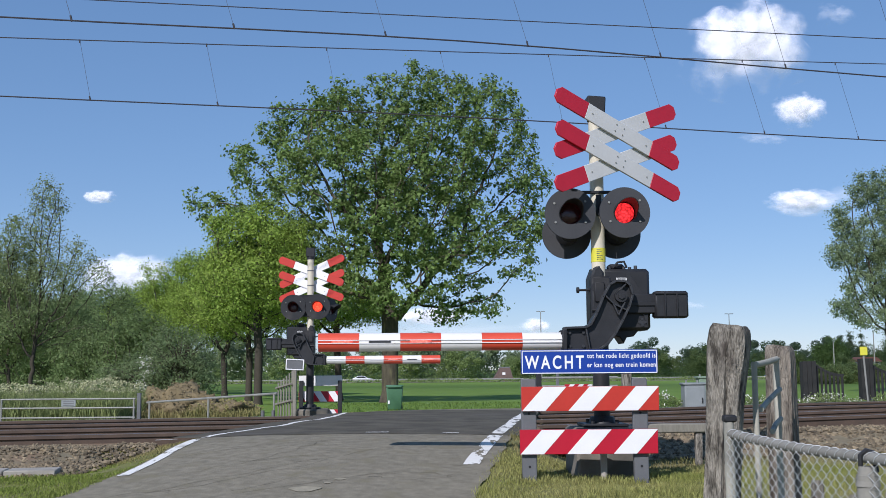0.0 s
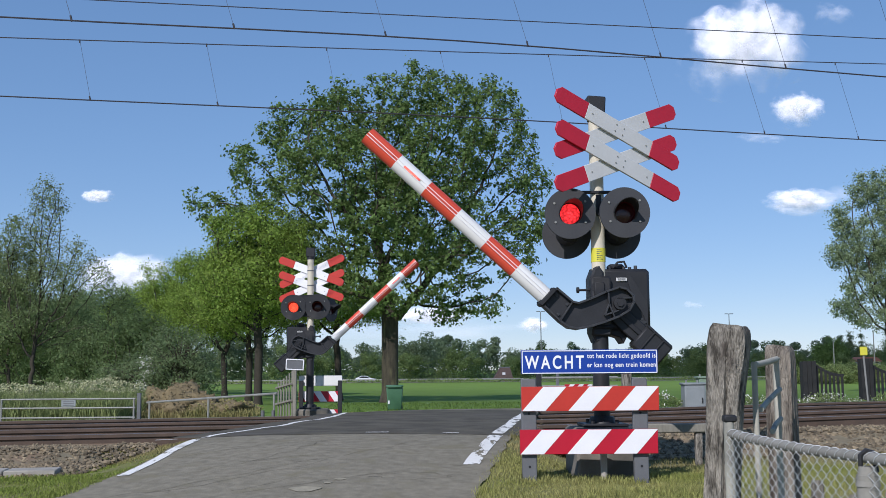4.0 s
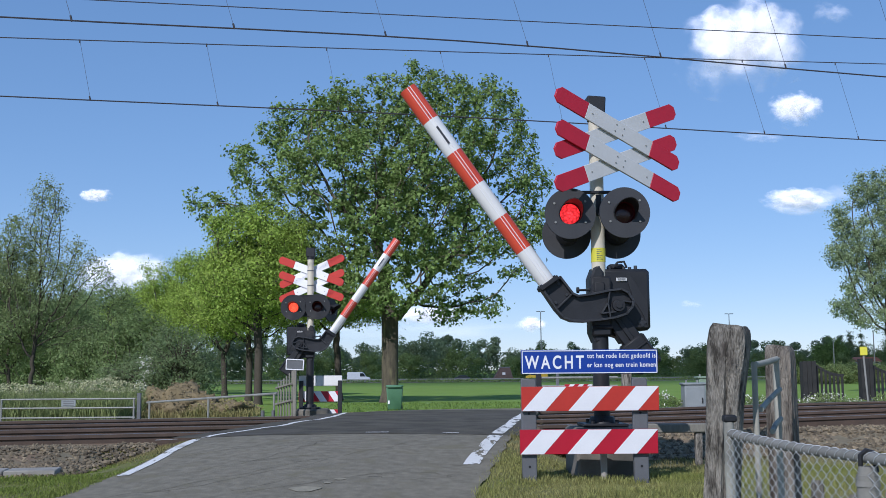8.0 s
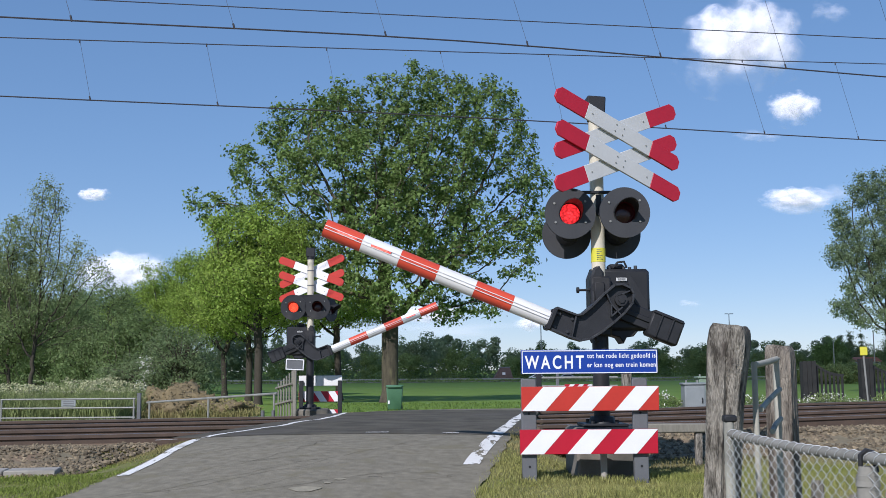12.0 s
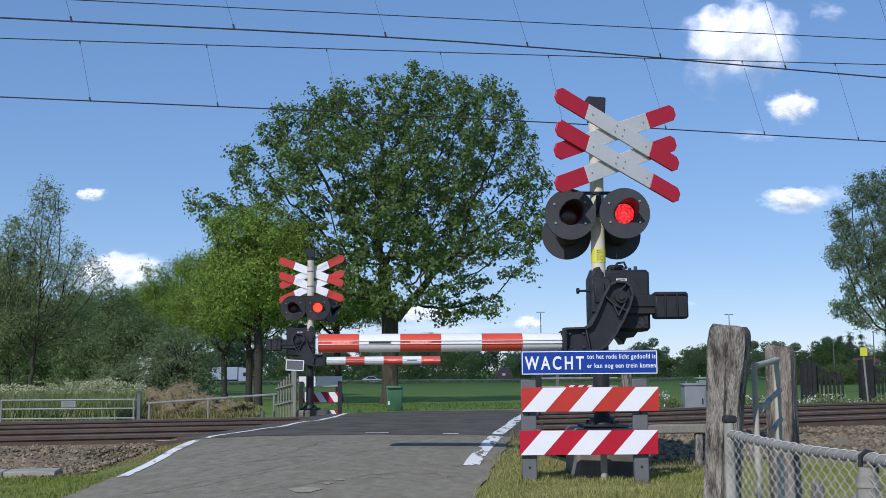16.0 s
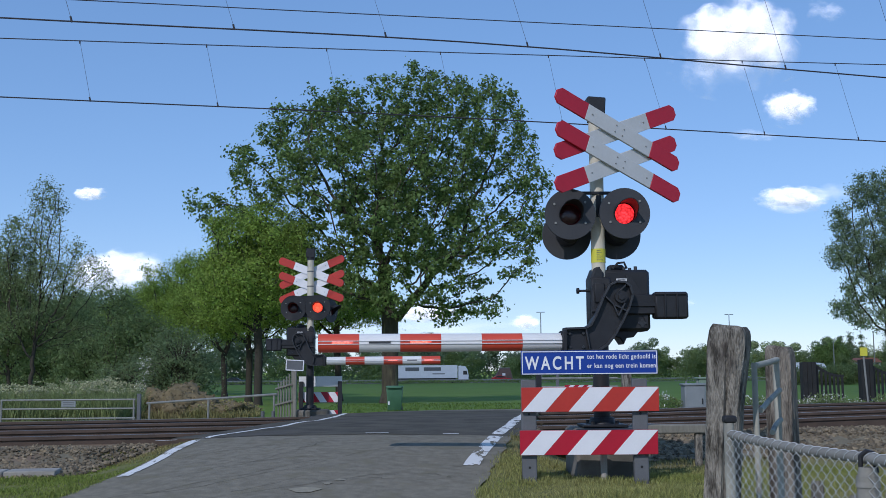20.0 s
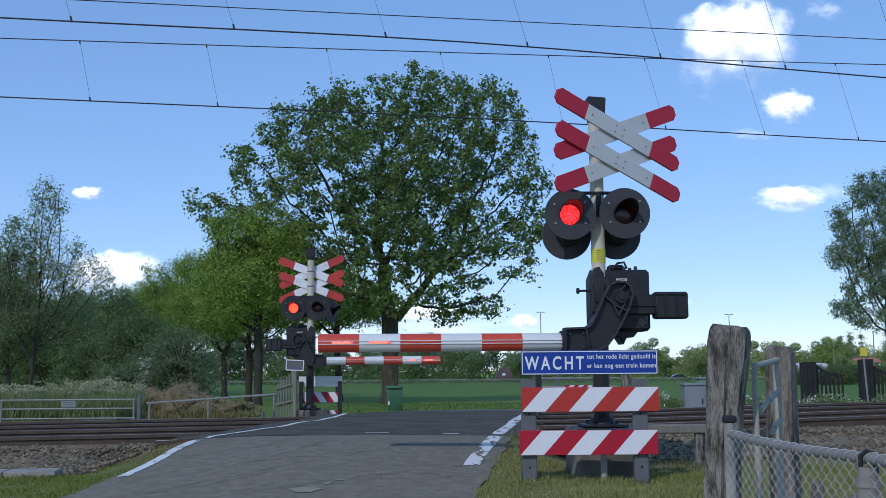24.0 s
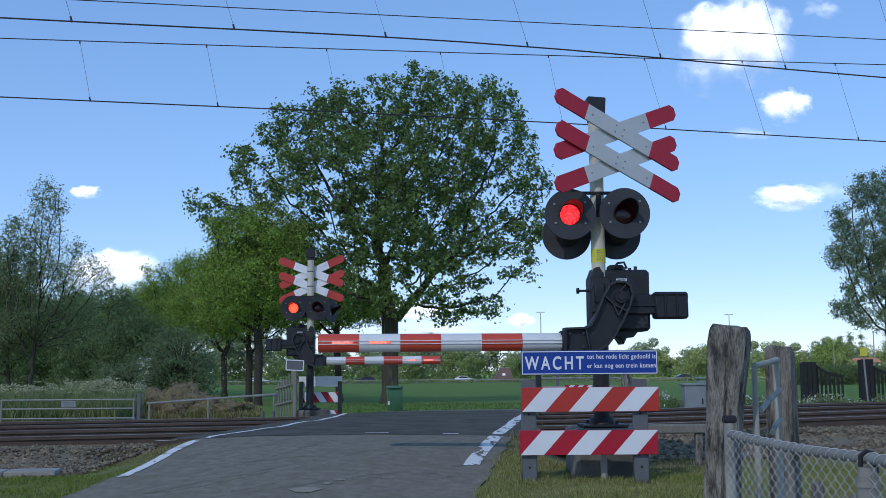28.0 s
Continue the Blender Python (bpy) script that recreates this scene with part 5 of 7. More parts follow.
# trees at the right
grown_tree("airy poplar with small grey-green leaves at the field edge", (29.0, 70, -1.0), 0.16, 2.6,
           [(-2.7, 0, 9.0, 1.1, 1.1, 1.1), (-2.6, 0, 11.3, 0.9, 0.9, 1.2), (-2.8, 0, 5.5, 1.0, 1.0, 0.7), (-1.5, 0, 13.0, 0.8, 0.8, 1.1), (-0.4, 0, 13.4, 0.9, 0.9, 1.2), (-1.6, 0, 10.0, 1.3, 1.2, 1.5),
            (-1.5, 0, 6.9, 1.5, 1.3, 1.2), (-1.2, 0, 5.0, 1.4, 1.2, 0.9), (0, 0, 8.5, 1.6, 1.5, 2.0), (0.3, 0, 11.5, 1.4, 1.3, 1.6), (1.2, 0, 6.8, 1.6, 1.5, 1.8), (1.4, 0, 10.0, 1.4, 1.3, 2.0), (0.9, 0, 13.2, 1.0, 1.0, 1.4)],
           4400, 0.34, 0.32, 32, 0.145, M["leaf_poplar"], 71, 0.2, thin=6, up=0.25, fill=0.2, gap=0.28, ragged=0.35, tip=0.01, bark="darkbark", holes=0.9)
tree("broad bright green tree beyond the main road", (110, 308, -1.5), 0.5, 2.6,
     [(0.6, 0, 5.8, 4.2, 4, 4.0), (-2.6, 0, 4.2, 2.6, 2.8, 3.4), (2.0, 0, 7.6, 2.2, 2.2, 2.6), (3.4, 0, 4.4, 2.8, 2.8, 3.6)], 170, 90, 0.42, M["leaf_oak"], 81, 0.95, 0.4)
tree("dark round tree beyond the main road", (129, 300, -1.5), 0.5, 3, [(0, 0, 9.4, 5.2, 5, 6.2), (-3.1, 0, 6.2, 3.9, 3.6, 4.4)], 150, 90, 0.42, M["leaf_dark"], 82, 0.95, 0.4)
for i, (x, y, h) in enumerate(((114.7, 312, 11.6), (118.4, 314, 12.6), (121.0, 312, 11.4))):
    tree("narrow dark conifer beyond the main road", (x, y, -1.5), 0.3, 2.4,
         [(0, 0, h * 0.25, 2.0, 1.9, h * 0.26), (0, 0, h * 0.5, 1.4, 1.3, h * 0.26), (0, 0, h * 0.76, 0.7, 0.7, h * 0.26)], 100, 70, 0.4, M["leaf_far"], 85 + i, 0.45, 0.3, group="conifers")


def woods(name, x0, x1, y0, y1, count, h0, h1, material, seed, label, under=1.5):
    """Far trees, too many to count, in one mesh: round crowns of their own heights over a shaded understorey."""
    rng = np.random.default_rng(seed)
    cents, sizes, outs = [], [], []
    for i in range(count):
        x = x0 + (x1 - x0) * (i + rng.random()) / count
        y = rng.uniform(y0, y1)
        h = rng.uniform(h0, h1) * (1 + 0.3 * noise.noise((x * 0.03, seed, 0))) * (1 if rng.random() < 0.75 else 0.72)
        for _ in range(9):
            cx, cz, r = x + rng.normal() * h * 0.17, h * rng.uniform(0.34, 0.82), h * rng.uniform(0.09, 0.2)
            d = rng.normal(size=(260, 3))
            d /= np.linalg.norm(d, axis=1)[:, None]
            q = d * r * rng.uniform(0.7, 1.15, (260, 1)) * np.array([1, 1, 0.9])
            cents.append(np.array([cx, y + rng.normal() * 1.5, cz - 1.5]) + q)
            sizes.append(np.full(260, h * 0.045) * rng.uniform(0.5, 1.5, 260))
            outs.append(d)
        m = int(420 * under)
        low = rng.normal(size=(m, 3)) * np.array([h * 0.3, 1.0, 0.0])
        low[:, 2] = rng.uniform(-1.6, h * 0.42, m)
        cents.append(np.array([x, y + 2, 0]) + low)
        sizes.append(np.full(m, h * 0.06) * rng.uniform(0.5, 1.4, m))
        outs.append(np.tile(np.array([0.0, -0.3, -0.6]), (m, 1)))
    ob = leaf_mesh(name, np.concatenate(cents), np.concatenate(sizes), material, None, rng, 0.25, np.concatenate(outs), 0.2)
    return tagged(ob, label, "woods", kind="stuff")


woods("far_woods", -150, 26, 270, 300, 44, 9.5, 13.0, M["leaf_far"], 91, "dark green woods beyond the far road")
woods("far_woods", -140, 30, 256, 268, 26, 6.0, 10.0, M["leaf_mid"], 94, "mixed green trees along the far road")
woods("far_woods", -50, 32, 250, 253, 7, 2.4, 4.0, M["leaf_bush"], 95, "bright green bushes along the far road")
woods("far_woods", 20, 150, 290, 350, 52, 6.5, 9.5, M["leaf_bush"], 92, "yellow-green woods beyond the far road")
woods("far_woods", 40, 180, 340, 400, 40, 10, 14, M["leaf_far"], 93, "dark green woods on the horizon")


def roadside_weeds():
    """Low weeds with pale flowers along the crash barrier."""
    rng = np.random.default_rng(96)
    n = 9000
    x = rng.uniform(-95, 100, n)
    tall = np.array([0.35 + 0.5 * max(0, noise.noise((v * 0.25, 2, 0)) + 0.3) for v in x])
    w = np.stack([x, 221.5 + rng.normal(size=n) * 0.8, -1.7 + rng.uniform(0, 1, n) * tall], axis=1)
    tagged(leaf_mesh("roadside_weeds", w, 0.3 * rng.uniform(0.6, 1.4, n), M["leaf_bush"], None, rng), "low weeds along the crash barrier", "weeds", kind="stuff")
    k = [q for q in w if noise.noise((q[0] * 0.16, 7, 0)) > 0.28 and q[2] > -1.45]
    k = np.array(k)
    tagged(leaf_mesh("pale_flowers", k + np.array([0, -0.5, 0.1]), 0.22 * rng.uniform(0.6, 1.4, len(k)), M["seed"], None, rng), "pale flowers among the roadside weeds", "flowers", kind="stuff")


roadside_weeds()


def blades(name, count, place, h0, h1, w, material, seed, label):
    rng = np.random.default_rng(seed)
    n = 0
    verts, faces = [], []
    for _ in range(count):
        x, y = place(rng)
        p = N.x * x + N.y * y
        l, r = road_edges(y)
        if l + 0.06 * rng.random() < x < r - 0.08 * rng.random() ** 2 and p < 22:
            continue
        clump = 0.5 + 0.8 * (0.5 + noise.noise((x * 1.7, y * 1.7, seed)))
        z = gnd(x, y) - 0.012
        h = rng.uniform(h0, h1) * clump
        an = rng.uniform(0, 6.28)
        dx, dy = math.cos(an) * w, math.sin(an) * w
        bx, by = rng.normal() * h * 0.35, rng.normal() * h * 0.35
        k = len(verts)
        verts += [(x - dx, y - dy, z), (x + dx, y + dy, z), (x + dx * 0.7 + bx * 0.4, y + dy * 0.7 + by * 0.4, z + h * 0.6), (x - dx * 0.7 + bx * 0.4, y - dy * 0.7 + by * 0.4, z + h * 0.6), (x + bx, y + by, z + h)]
        faces += [(k, k + 1, k + 2, k + 3), (k + 3, k + 2, k + 4)]
    return tagged(mesh_from(name, verts, faces, material), label, "grass", kind="stuff")


blades("grass", 60000, lambda g: (g.uniform(-0.3, 4.5), g.uniform(8.3, 11.6)), 0.02, 0.07, 0.0045, M["blade"], 1, "short dry yellow-green grass beside the road")
blades("grass", 56000, lambda g: (g.uniform(-6.4, -2.9), g.uniform(8.8, 11.6)), 0.014, 0.05, 0.005, M["greenblade"], 2, "short green grass beside the road")
blades("grass", 7000, lambda g: (g.uniform(1.2, 3.5), g.uniform(3.5, 8.4)), 0.04, 0.12, 0.006, M["blade"], 3, "grass behind the wire fence")
blades("tall_grass", 26000, lambda g: (g.uniform(-14.8, -8.6), g.uniform(28.3, 32)), 0.3, 0.85, 0.012, M["weed"], 4, "tall weeds and grasses behind the metal gate")


def umbels():
    """Flat pale flower heads on the tall weeds."""
    rng = np.random.default_rng(5)
    cents = []
    for _ in range(330):
        x, y = rng.uniform(-14.4, -8.9), rng.uniform(29.0, 32.5)
        z = gnd(x, y) + rng.uniform(0.72, 1.02) * (1 + 0.22 * noise.noise((x * 0.9, y * 0.9, 2)))
        cents.append(np.array([x, y, z]) + rng.normal(size=(26, 3)) * np.array([0.075, 0.075, 0.02]))
    c = np.concatenate(cents)
    ob = leaf_mesh("flower_heads", c, 0.045 * rng.uniform(0.6, 1.4, len(c)), M["seed"], None, rng)
    tagged(ob, "flat cream flower heads on the tall weeds", "flowers", kind="stuff")


umbels()
blades("rough_grass", 9000, lambda g: (g.uniform(-5, 13), g.uniform(36, 50)), 0.03, 0.1, 0.022, M["fieldblade"], 16, "rough dark grass at the edge of the field")
blades("field_edge_grass", 6000, lambda g: (g.uniform(-4, 9), g.uniform(31, 34)), 0.02, 0.06, 0.014, M["blade"], 6, "rough grass along the field edge")

blades("dry_grass", 46000, lambda g: (g.uniform(-5.3, -2.9) - 2 * g.random() ** 3, g.uniform(11.3, 13.7)), 0.012, 0.05, 0.005, M["straw"], 7, "dry straw-coloured grass between the ballast and the road")
blades("dry_grass", 12000, lambda g: (g.uniform(0.5, 5.5), g.uniform(11.2, 14.2)), 0.02, 0.07, 0.005, M["straw"], 8, "dry straw-coloured grass beside the ballast")
blades("dry_grass", 3000, lambda g: (g.uniform(-9.2, -5.2), g.uniform(29.9, 30.8)), 0.08, 0.3, 0.012, M["straw"], 9, "dry grass at the foot of the earth heap")


# ---- things behind the tracks ----
def gz(x, y):
    return gnd(x, y)


def metal_gate():
    t = thing("metal_gate", pose(-11.05, 27, -0.78), "galvanised tubular field gate behind the tracks", "gate")
    for z in (0.4, 0.64, 0.86):
        bm = bmesh.new()
        cyl(bm, (0, 0, z), (3.36, 0, z), 0.021, n=8)
        part("bar", bm, M["galv"], t)
    for x in (0.02, 3.32):
        bm = bmesh.new()
        cyl(bm, (x, 0, 0.18), (x, 0, 0.86), 0.025, n=8)
        part("upright", bm, M["galv"], t)
    bm = bmesh.new()
    box(bm, 1.7, -0.03, 0.755, 0.36, 0.012, 0.16, 0.004)
    s = part("notice", bm, M["cabinet"], t, "small pale notice plate with unreadable writing")
    bm = bmesh.new()
    for i in range(3):
        box(bm, 1.7, -0.038, 0.71 + 0.045 * i, 0.26, 0.003, 0.014)
    part("notice_writing", bm, M["greypost"], s)
    p = thing("gate_post", pose(-7.6, 27, -0.78), "dark square steel gate post", "post")
    bm = bmesh.new()
    box(bm, 0, 0, 0.45, 0.09, 0.09, 1.1, 0.01)
    part("post", bm, M["greypost"], p)


metal_gate()


def rail_fence():
    a, b = Vector((-7.4, 27, -0.02)), Vector((-3.72, 24.1, 0.24))
    t = thing("rail_fence", pose(a.x, a.y, 0), "single galvanised tube rail on thin posts", "fence")
    bm = bmesh.new()
    cyl(bm, (0, 0, a.z), b - Vector((a.x, a.y, 0)), 0.027, n=8)
    part("rail", bm, M["galv"], t)
    for k in (0.02, 0.5, 0.98):
        q = a.lerp(b, k)
        bm = bmesh.new()
        cyl(bm, (q.x - a.x, q.y - a.y, gz(q.x, q.y) - 0.2), (q.x - a.x, q.y - a.y, q.z), 0.025, n=8)
        part("post", bm, M["galv"], t)


rail_fence()


def kissing_gate():
    t = thing("wooden_gate", pose(-3.55, 23.0, -0.25), "weathered grey slatted gate beside the far signal", "gate")
    for i in range(6):
        x, y = 0.03 + 0.075 * i, 0.12 * i
        h = 0.72 + 0.055 * i
        bm = bmesh.new()
        box(bm, x, -y, h / 2, 0.03, 0.03, h, 0.005)
        part("slat", bm, M["greywood"], t)
    for z in (0.28, 0.62):
        bm = bmesh.new()
        cyl(bm, (-0.03, 0.03, z), (0.4, -0.66, z + 0.1), 0.025, n=6)
        part("crossbar", bm, M["greywood"], t)
    bm = bmesh.new()
    box(bm, 0.46, -0.62, 0.45, 0.075, 0.075, 1.1, 0.01)
    part("gate_post", bm, M["greywood"], t)


kissing_gate()


def back_sign():
    t = thing("road_sign", pose(-3.22, 22.9, -0.3, 0, 3, 0), "small grey sign seen from behind in a white frame", "sign")
    bm = bmesh.new()
    cyl(bm, (0, 0.03, 0), (0, 0.03, 1.28), 0.025, n=8)
    part("post", bm, M["galv"], t)
    bm = bmesh.new()
    box(bm, 0, 0, 1.17, 0.36, 0.02, 0.2, 0.01)
    part("panel", bm, M["greypost"], t)
    for x, z, sx, sz in ((0, 1.275, 0.38, 0.022), (0, 1.065, 0.38, 0.022), (-0.182, 1.17, 0.022, 0.2), (0.182, 1.17, 0.022, 0.2)):
        bm = bmesh.new()
        box(bm, x, -0.012, z, sx, 0.02, sz, 0.004)
        part("rim", bm, M["whitefoil"], t)


back_sign()


def earth_heap(x, y, sx, sy, h, seed):
    bm = bmesh.new()
    bmesh.ops.create_icosphere(bm, subdivisions=5, radius=1)
    for v in bm.verts:
        c = v.co.copy()
        k = 1 + 0.34 * noise.noise(c * 2 + Vector((seed, 0, 0))) + 0.2 * noise.noise(c * 5) + 0.12 * noise.noise(c * 13)
        v.co = Vector((c.x * sx * k, c.y * sy * k, max(-0.15, c.z * h * k)))
    rng = np.random.default_rng(seed)
    pts = np.array([v.co[:] for v in bm.verts if v.co.z > -0.05])
    ob = finish("earth_mound", bm, M["dirt"])
    ob.data.set_sharp_from_angle(angle=math.pi)
    ob.location = (x, y, gz(x, y))
    k = rng.integers(0, len(pts), 3400)
    tuft = leaf_mesh("dry_grass_cover", pts[k] + rng.normal(size=(3400, 3)) * 0.025, 0.06 * rng.uniform(0.5, 1.5, 3400), M["straw" if seed == 2 else "clod"], ob, rng)
    tagged(tuft, "dry matted grass and clods on the heap")
    tagged(ob, "heap of dug brown earth overgrown with dry grass", "earth heap")


earth_heap(-7.7, 31.6, 1.3, 0.9, 0.85, 1)
earth_heap(-6.5, 31.3, 1.2, 0.8, 0.45, 2)
for x, y in ((-3.95, 23.6), (-3.72, 23.6)):
    t = thing("short_post", pose(x, y, gz(x, y)), "short round steel post", "post")
    bm = bmesh.new()
    cyl(bm, (0, 0, -0.1), (0, 0, 0.36), 0.04, n=10)
    part("post", bm, M["greypost"], t)


def wheelie_bin():
    t = thing("wheelie_bin", pose(-1.87, 41, gz(-1.87, 41)) @ Matrix.Diagonal((1.05, 1, 0.92, 1)), "green plastic wheelie bin with closed lid by the oak", "bin")
    bm = bmesh.new()
    vs = box(bm, 0, 0, 0.5, 0.58, 0.66, 0.9, 0.02)
    for v in bm.verts:
        k = 0.8 + 0.2 * (v.co.z / 0.95)
        v.co.x *= k
        v.co.y *= k
    part("body", bm, M["bin"], t)
    bm = bmesh.new()
    box(bm, 0, 0, 1.0, 0.62, 0.72, 0.09, 0.035)
    box(bm, 0, -0.38, 0.97, 0.5, 0.06, 0.04, 0.01)
    part("lid", bm, M["bin"], t)
    for x in (-0.24, 0.24):
        bm = bmesh.new()
        cyl(bm, (x - 0.03, 0.26, 0.1), (x + 0.03, 0.26, 0.1), 0.1, n=14)
        part("wheel", bm, M["tyre"], t)
    bm = bmesh.new()
    box(bm, -0.2, -0.31, 0.35, 0.06, 0.01, 0.14)
    part("sticker", bm, M["whitefoil"], t)


wheelie_bin()


def cabinet(x, y, w, d, h, mt, label, lid):
    t = thing("utility_cabinet", pose(x, y, gz(x, y)), label, "cabinet")
    bm = bmesh.new()
    box(bm, 0, 0, h / 2, w, d, h, 0.015)
    part("body", bm, mt, t)
    bm = bmesh.new()
    box(bm, 0, 0, h + 0.02, w + 0.06, d + 0.06, 0.05, 0.015)
    part("lid", bm, mt, t)
    bm = bmesh.new()
    box(bm, w * 0.0, -d / 2 - 0.006, h * 0.5, w * 0.86, 0.012, h * 0.86, 0.004)
    dr = part("door", bm, mt, t)
    bm = bmesh.new()
    box(bm, w * 0.32, -d / 2 - 0.025, h * 0.55, 0.025, 0.03, 0.12, 0.005)
    part("handle", bm, M["dark"], dr)
    for xx in (-0.15, 0.1):
        bm = bmesh.new()
        cyl(bm, (xx, 0, h + 0.04), (xx, 0, h + 0.1), 0.02, n=8)
        part("vent", bm, M["galv"], t)


cabinet(5.52, 24, 0.46, 0.4, 0.76, M["cabinet"], "grey steel utility cabinet beside the track", 0)
cabinet(6.3, 26, 0.42, 0.4, 0.94, M["palegreen"], "pale green utility cabinet beside the track", 0)


def flower_hedge():
    rng = np.random.default_rng(7)
    t = thing("flowering_hedge", pose(0, 0, 0), "low green hedge with white blossom beyond the tracks", "hedge", kind="stuff")
    n = 11000
    s = rng.uniform(9.8, 16.5, n)
    p = 22.4 + rng.normal(size=n) * 0.2
    high = 0.43 + 0.09 * np.sin(s * 3.1) + 0.05 * np.sin(s * 7.7 + 1)
    w = np.stack([s * U.x + p * N.x, s * U.y + p * N.y, bed(22.4) + rng.uniform(0, 1, n) ** 0.7 * high], axis=1)
    leaf_mesh("leaves", w, 0.045 * rng.uniform(0.6, 1.4, n), M["leaf_bush"], t, rng)
    # blossom in clumps on the side and top
    k = np.repeat(rng.choice(np.flatnonzero(p < 22.35), 140, replace=False), 11)
    w2 = w[k] + rng.normal(size=(len(k), 3)) * np.array([0.07, 0.05, 0.035]) + np.array([0.0, -0.08, 0.03])
    leaf_mesh("blossoms", w2, 0.035 * rng.uniform(0.6, 1.5, len(k)), M["blossom"], t, rng)


flower_hedge()


def garden_fence(x0, x1, y, h0, h1, label):
    """Pickets whose tops sweep down in a hollow curve from h0 to h1, under a curved top rail."""
    t = thing("garden_fence", pose(x0, y, gz(x0, y)), label, "fence", "garden fences")
    w = x1 - x0
    n = int(w / 0.108)

    def high(k):
        return h1 + (h0 - h1) * (1 - min(1, k * w / 0.75)) ** 2

    for i in range(n):
        k = (i + 0.5) / n
        bm = bmesh.new()
        box(bm, w * k, 0, high(k) / 2, 0.062, 0.025, high(k), 0.004)
        part("picket", bm, M["fencewood"], t)
    bm = bmesh.new()
    ks = [i / 16 for i in range(17)]
    plate(bm, [(w * k, high(k) + 0.03) for k in ks] + [(w * k, high(k) - 0.05) for k in reversed(ks)], 0.013, 0.045)
    part("top_rail", bm, M["fencewood"], t)
    bm = bmesh.new()
    box(bm, w / 2, 0.03, 0.25, w, 0.03, 0.07, 0.004)
    part("rail", bm, M["fencewood"], t)


garden_fence(10.3, 11.1, 30, 1.3, 0.98, "dark picket fence sweeping down from a pillar")
garden_fence(11.88, 14.4, 30, 1.24, 0.98, "dark picket fence sweeping down beside the second pillar")
for x, w, h in ((10.09, 0.38, 1.36), (11.69, 0.35, 1.42)):
    t = thing("fence_pillar", pose(x, 30, gz(x, 30)), "dark boarded square fence pillar", "pillar", "fence pillars")
    bm = bmesh.new()
    box(bm, 0, 0, h / 2, w - 0.05, w - 0.05, h - 0.02, 0.01)
    part("pillar", bm, M["fencewood"], t)
    for i in range(3):
        bm = bmesh.new()
        box(bm, (i - 1) * w / 3, -w / 2 + 0.012, h / 2, w / 3 - 0.014, 0.022, h, 0.005)
        part("board", bm, M["fencewood"], t)


def marker_post():
    t = thing("marker_post", pose(9.36, 24, gz(9.36, 24)), "thin grey post with a yellow plate", "post")
    bm = bmesh.new()
    cyl(bm, (0.04, 0, 0), (-0.03, 0, 1.42), 0.022, n=8)
    part("post", bm, M["galv"], t)
    bm = bmesh.new()
    box(bm, -0.03, -0.03, 1.44, 0.165, 0.015, 0.19, 0.004)
    part("plate", bm, M["yellow"], t, "plain yellow marker plate")


marker_post()


def guard_beam():
    t = thing("guard_rail", pose(2.45, 11.7, -0.33), "low grey wooden guard beam on short posts", "guard rail")
    bm = bmesh.new()
    box(bm, 0.05, 0, 0.42, 1.0, 0.14, 0.095, 0.012)
    part("beam", bm, M["greywood"], t)
    for x in (-0.35, 0.28):
        bm = bmesh.new()
        box(bm, x, 0.0, 0.12, 0.07, 0.09, 0.5, 0.008)
        part("post", bm, M["wood"], t)


guard_beam()
t = thing("short_post", pose(1.51, 10.35, -0.33), "short grey round post before the foundation", "post")
bm = bmesh.new()
cyl(bm, (0, 0, -0.05), (0, 0, 0.3), 0.032, n=14)
part("post", bm, M["concrete"], t)


# ---- wooden posts, tube gate and wire fence in the foreground ----
def timber_post(name, x, y, z0, z1, w, d, lean, seed, label, wood="wood", turn=0, waste=0.0):
    t = thing(name, pose(x, y, z0, 0, 0, turn), label, "post", "timber posts")
    bm = bmesh.new()
    rows, n = 80, 84
    rings = []
    for j in range(rows + 1):
        k = j / rows
        z = (z1 - z0) * k
        ring = []
        for i in range(n):
            a = 2 * math.pi * i / n
            c, s = math.cos(a), math.sin(a)
            # a rounded square section
            q = (abs(c) ** 12 + abs(s) ** 12) ** (-1 / 12)
            r = 1 + 0.06 * noise.noise((c * 3 + seed, s * 3, z * 0.8)) + 0.07 * noise.noise((c * 7, s * 7 + seed, z * 1.6)) + 0.05 * noise.noise((c * 14, s * 14 + seed, z * 2.5)) + 0.03 * noise.noise((c * 24, s * 24 + seed, z * 5)) - 0.1 * max(0, noise.noise((c * 5 + seed, s * 5, z * 0.5)) - 0.2)
            r = 1 + (r - 1) * (1 - 0.85 * smooth(0.9, 1.0, k))
            top = (1 - 0.05 * smooth(0.93, 0.985, k) - 0.16 * smooth(0.982, 1.0, k))
            if c > 0:
                r *= 1 - waste * smooth(0.97, 0.68, k)
            ring.append(bm.verts.new((c * q * w / 2 * r * top + lean * z, s * q * d / 2 * r * top, z + (0.008 * noise.noise((c * 2, s * 2, seed)) if j == rows else 0) - 0.1 * c * q * w / 2 * smooth(0.85, 1.0, k))))
        rings.append(ring)
    for r0, r1 in zip(rings, rings[1:]):
        for i in range(n):
            bm.faces.new((r0[i], r0[(i + 1) % n], r1[(i + 1) % n], r1[i]))
    bm.faces.new(rings[-1])
    part("timber", bm, M[wood], t)
    return t


timber_post("timber_post", 1.37, 5.5, -0.5, 0.945, 0.185, 0.19, 0.066, 3, "thick weathered grey timber gate post", "wood", -28, 0.3)
timber_post("timber_post", 2.18, 7.0, -0.45, 0.87, 0.165, 0.18, 0.0, 8, "thick weathered brown timber gate post", "brownwood", -30)


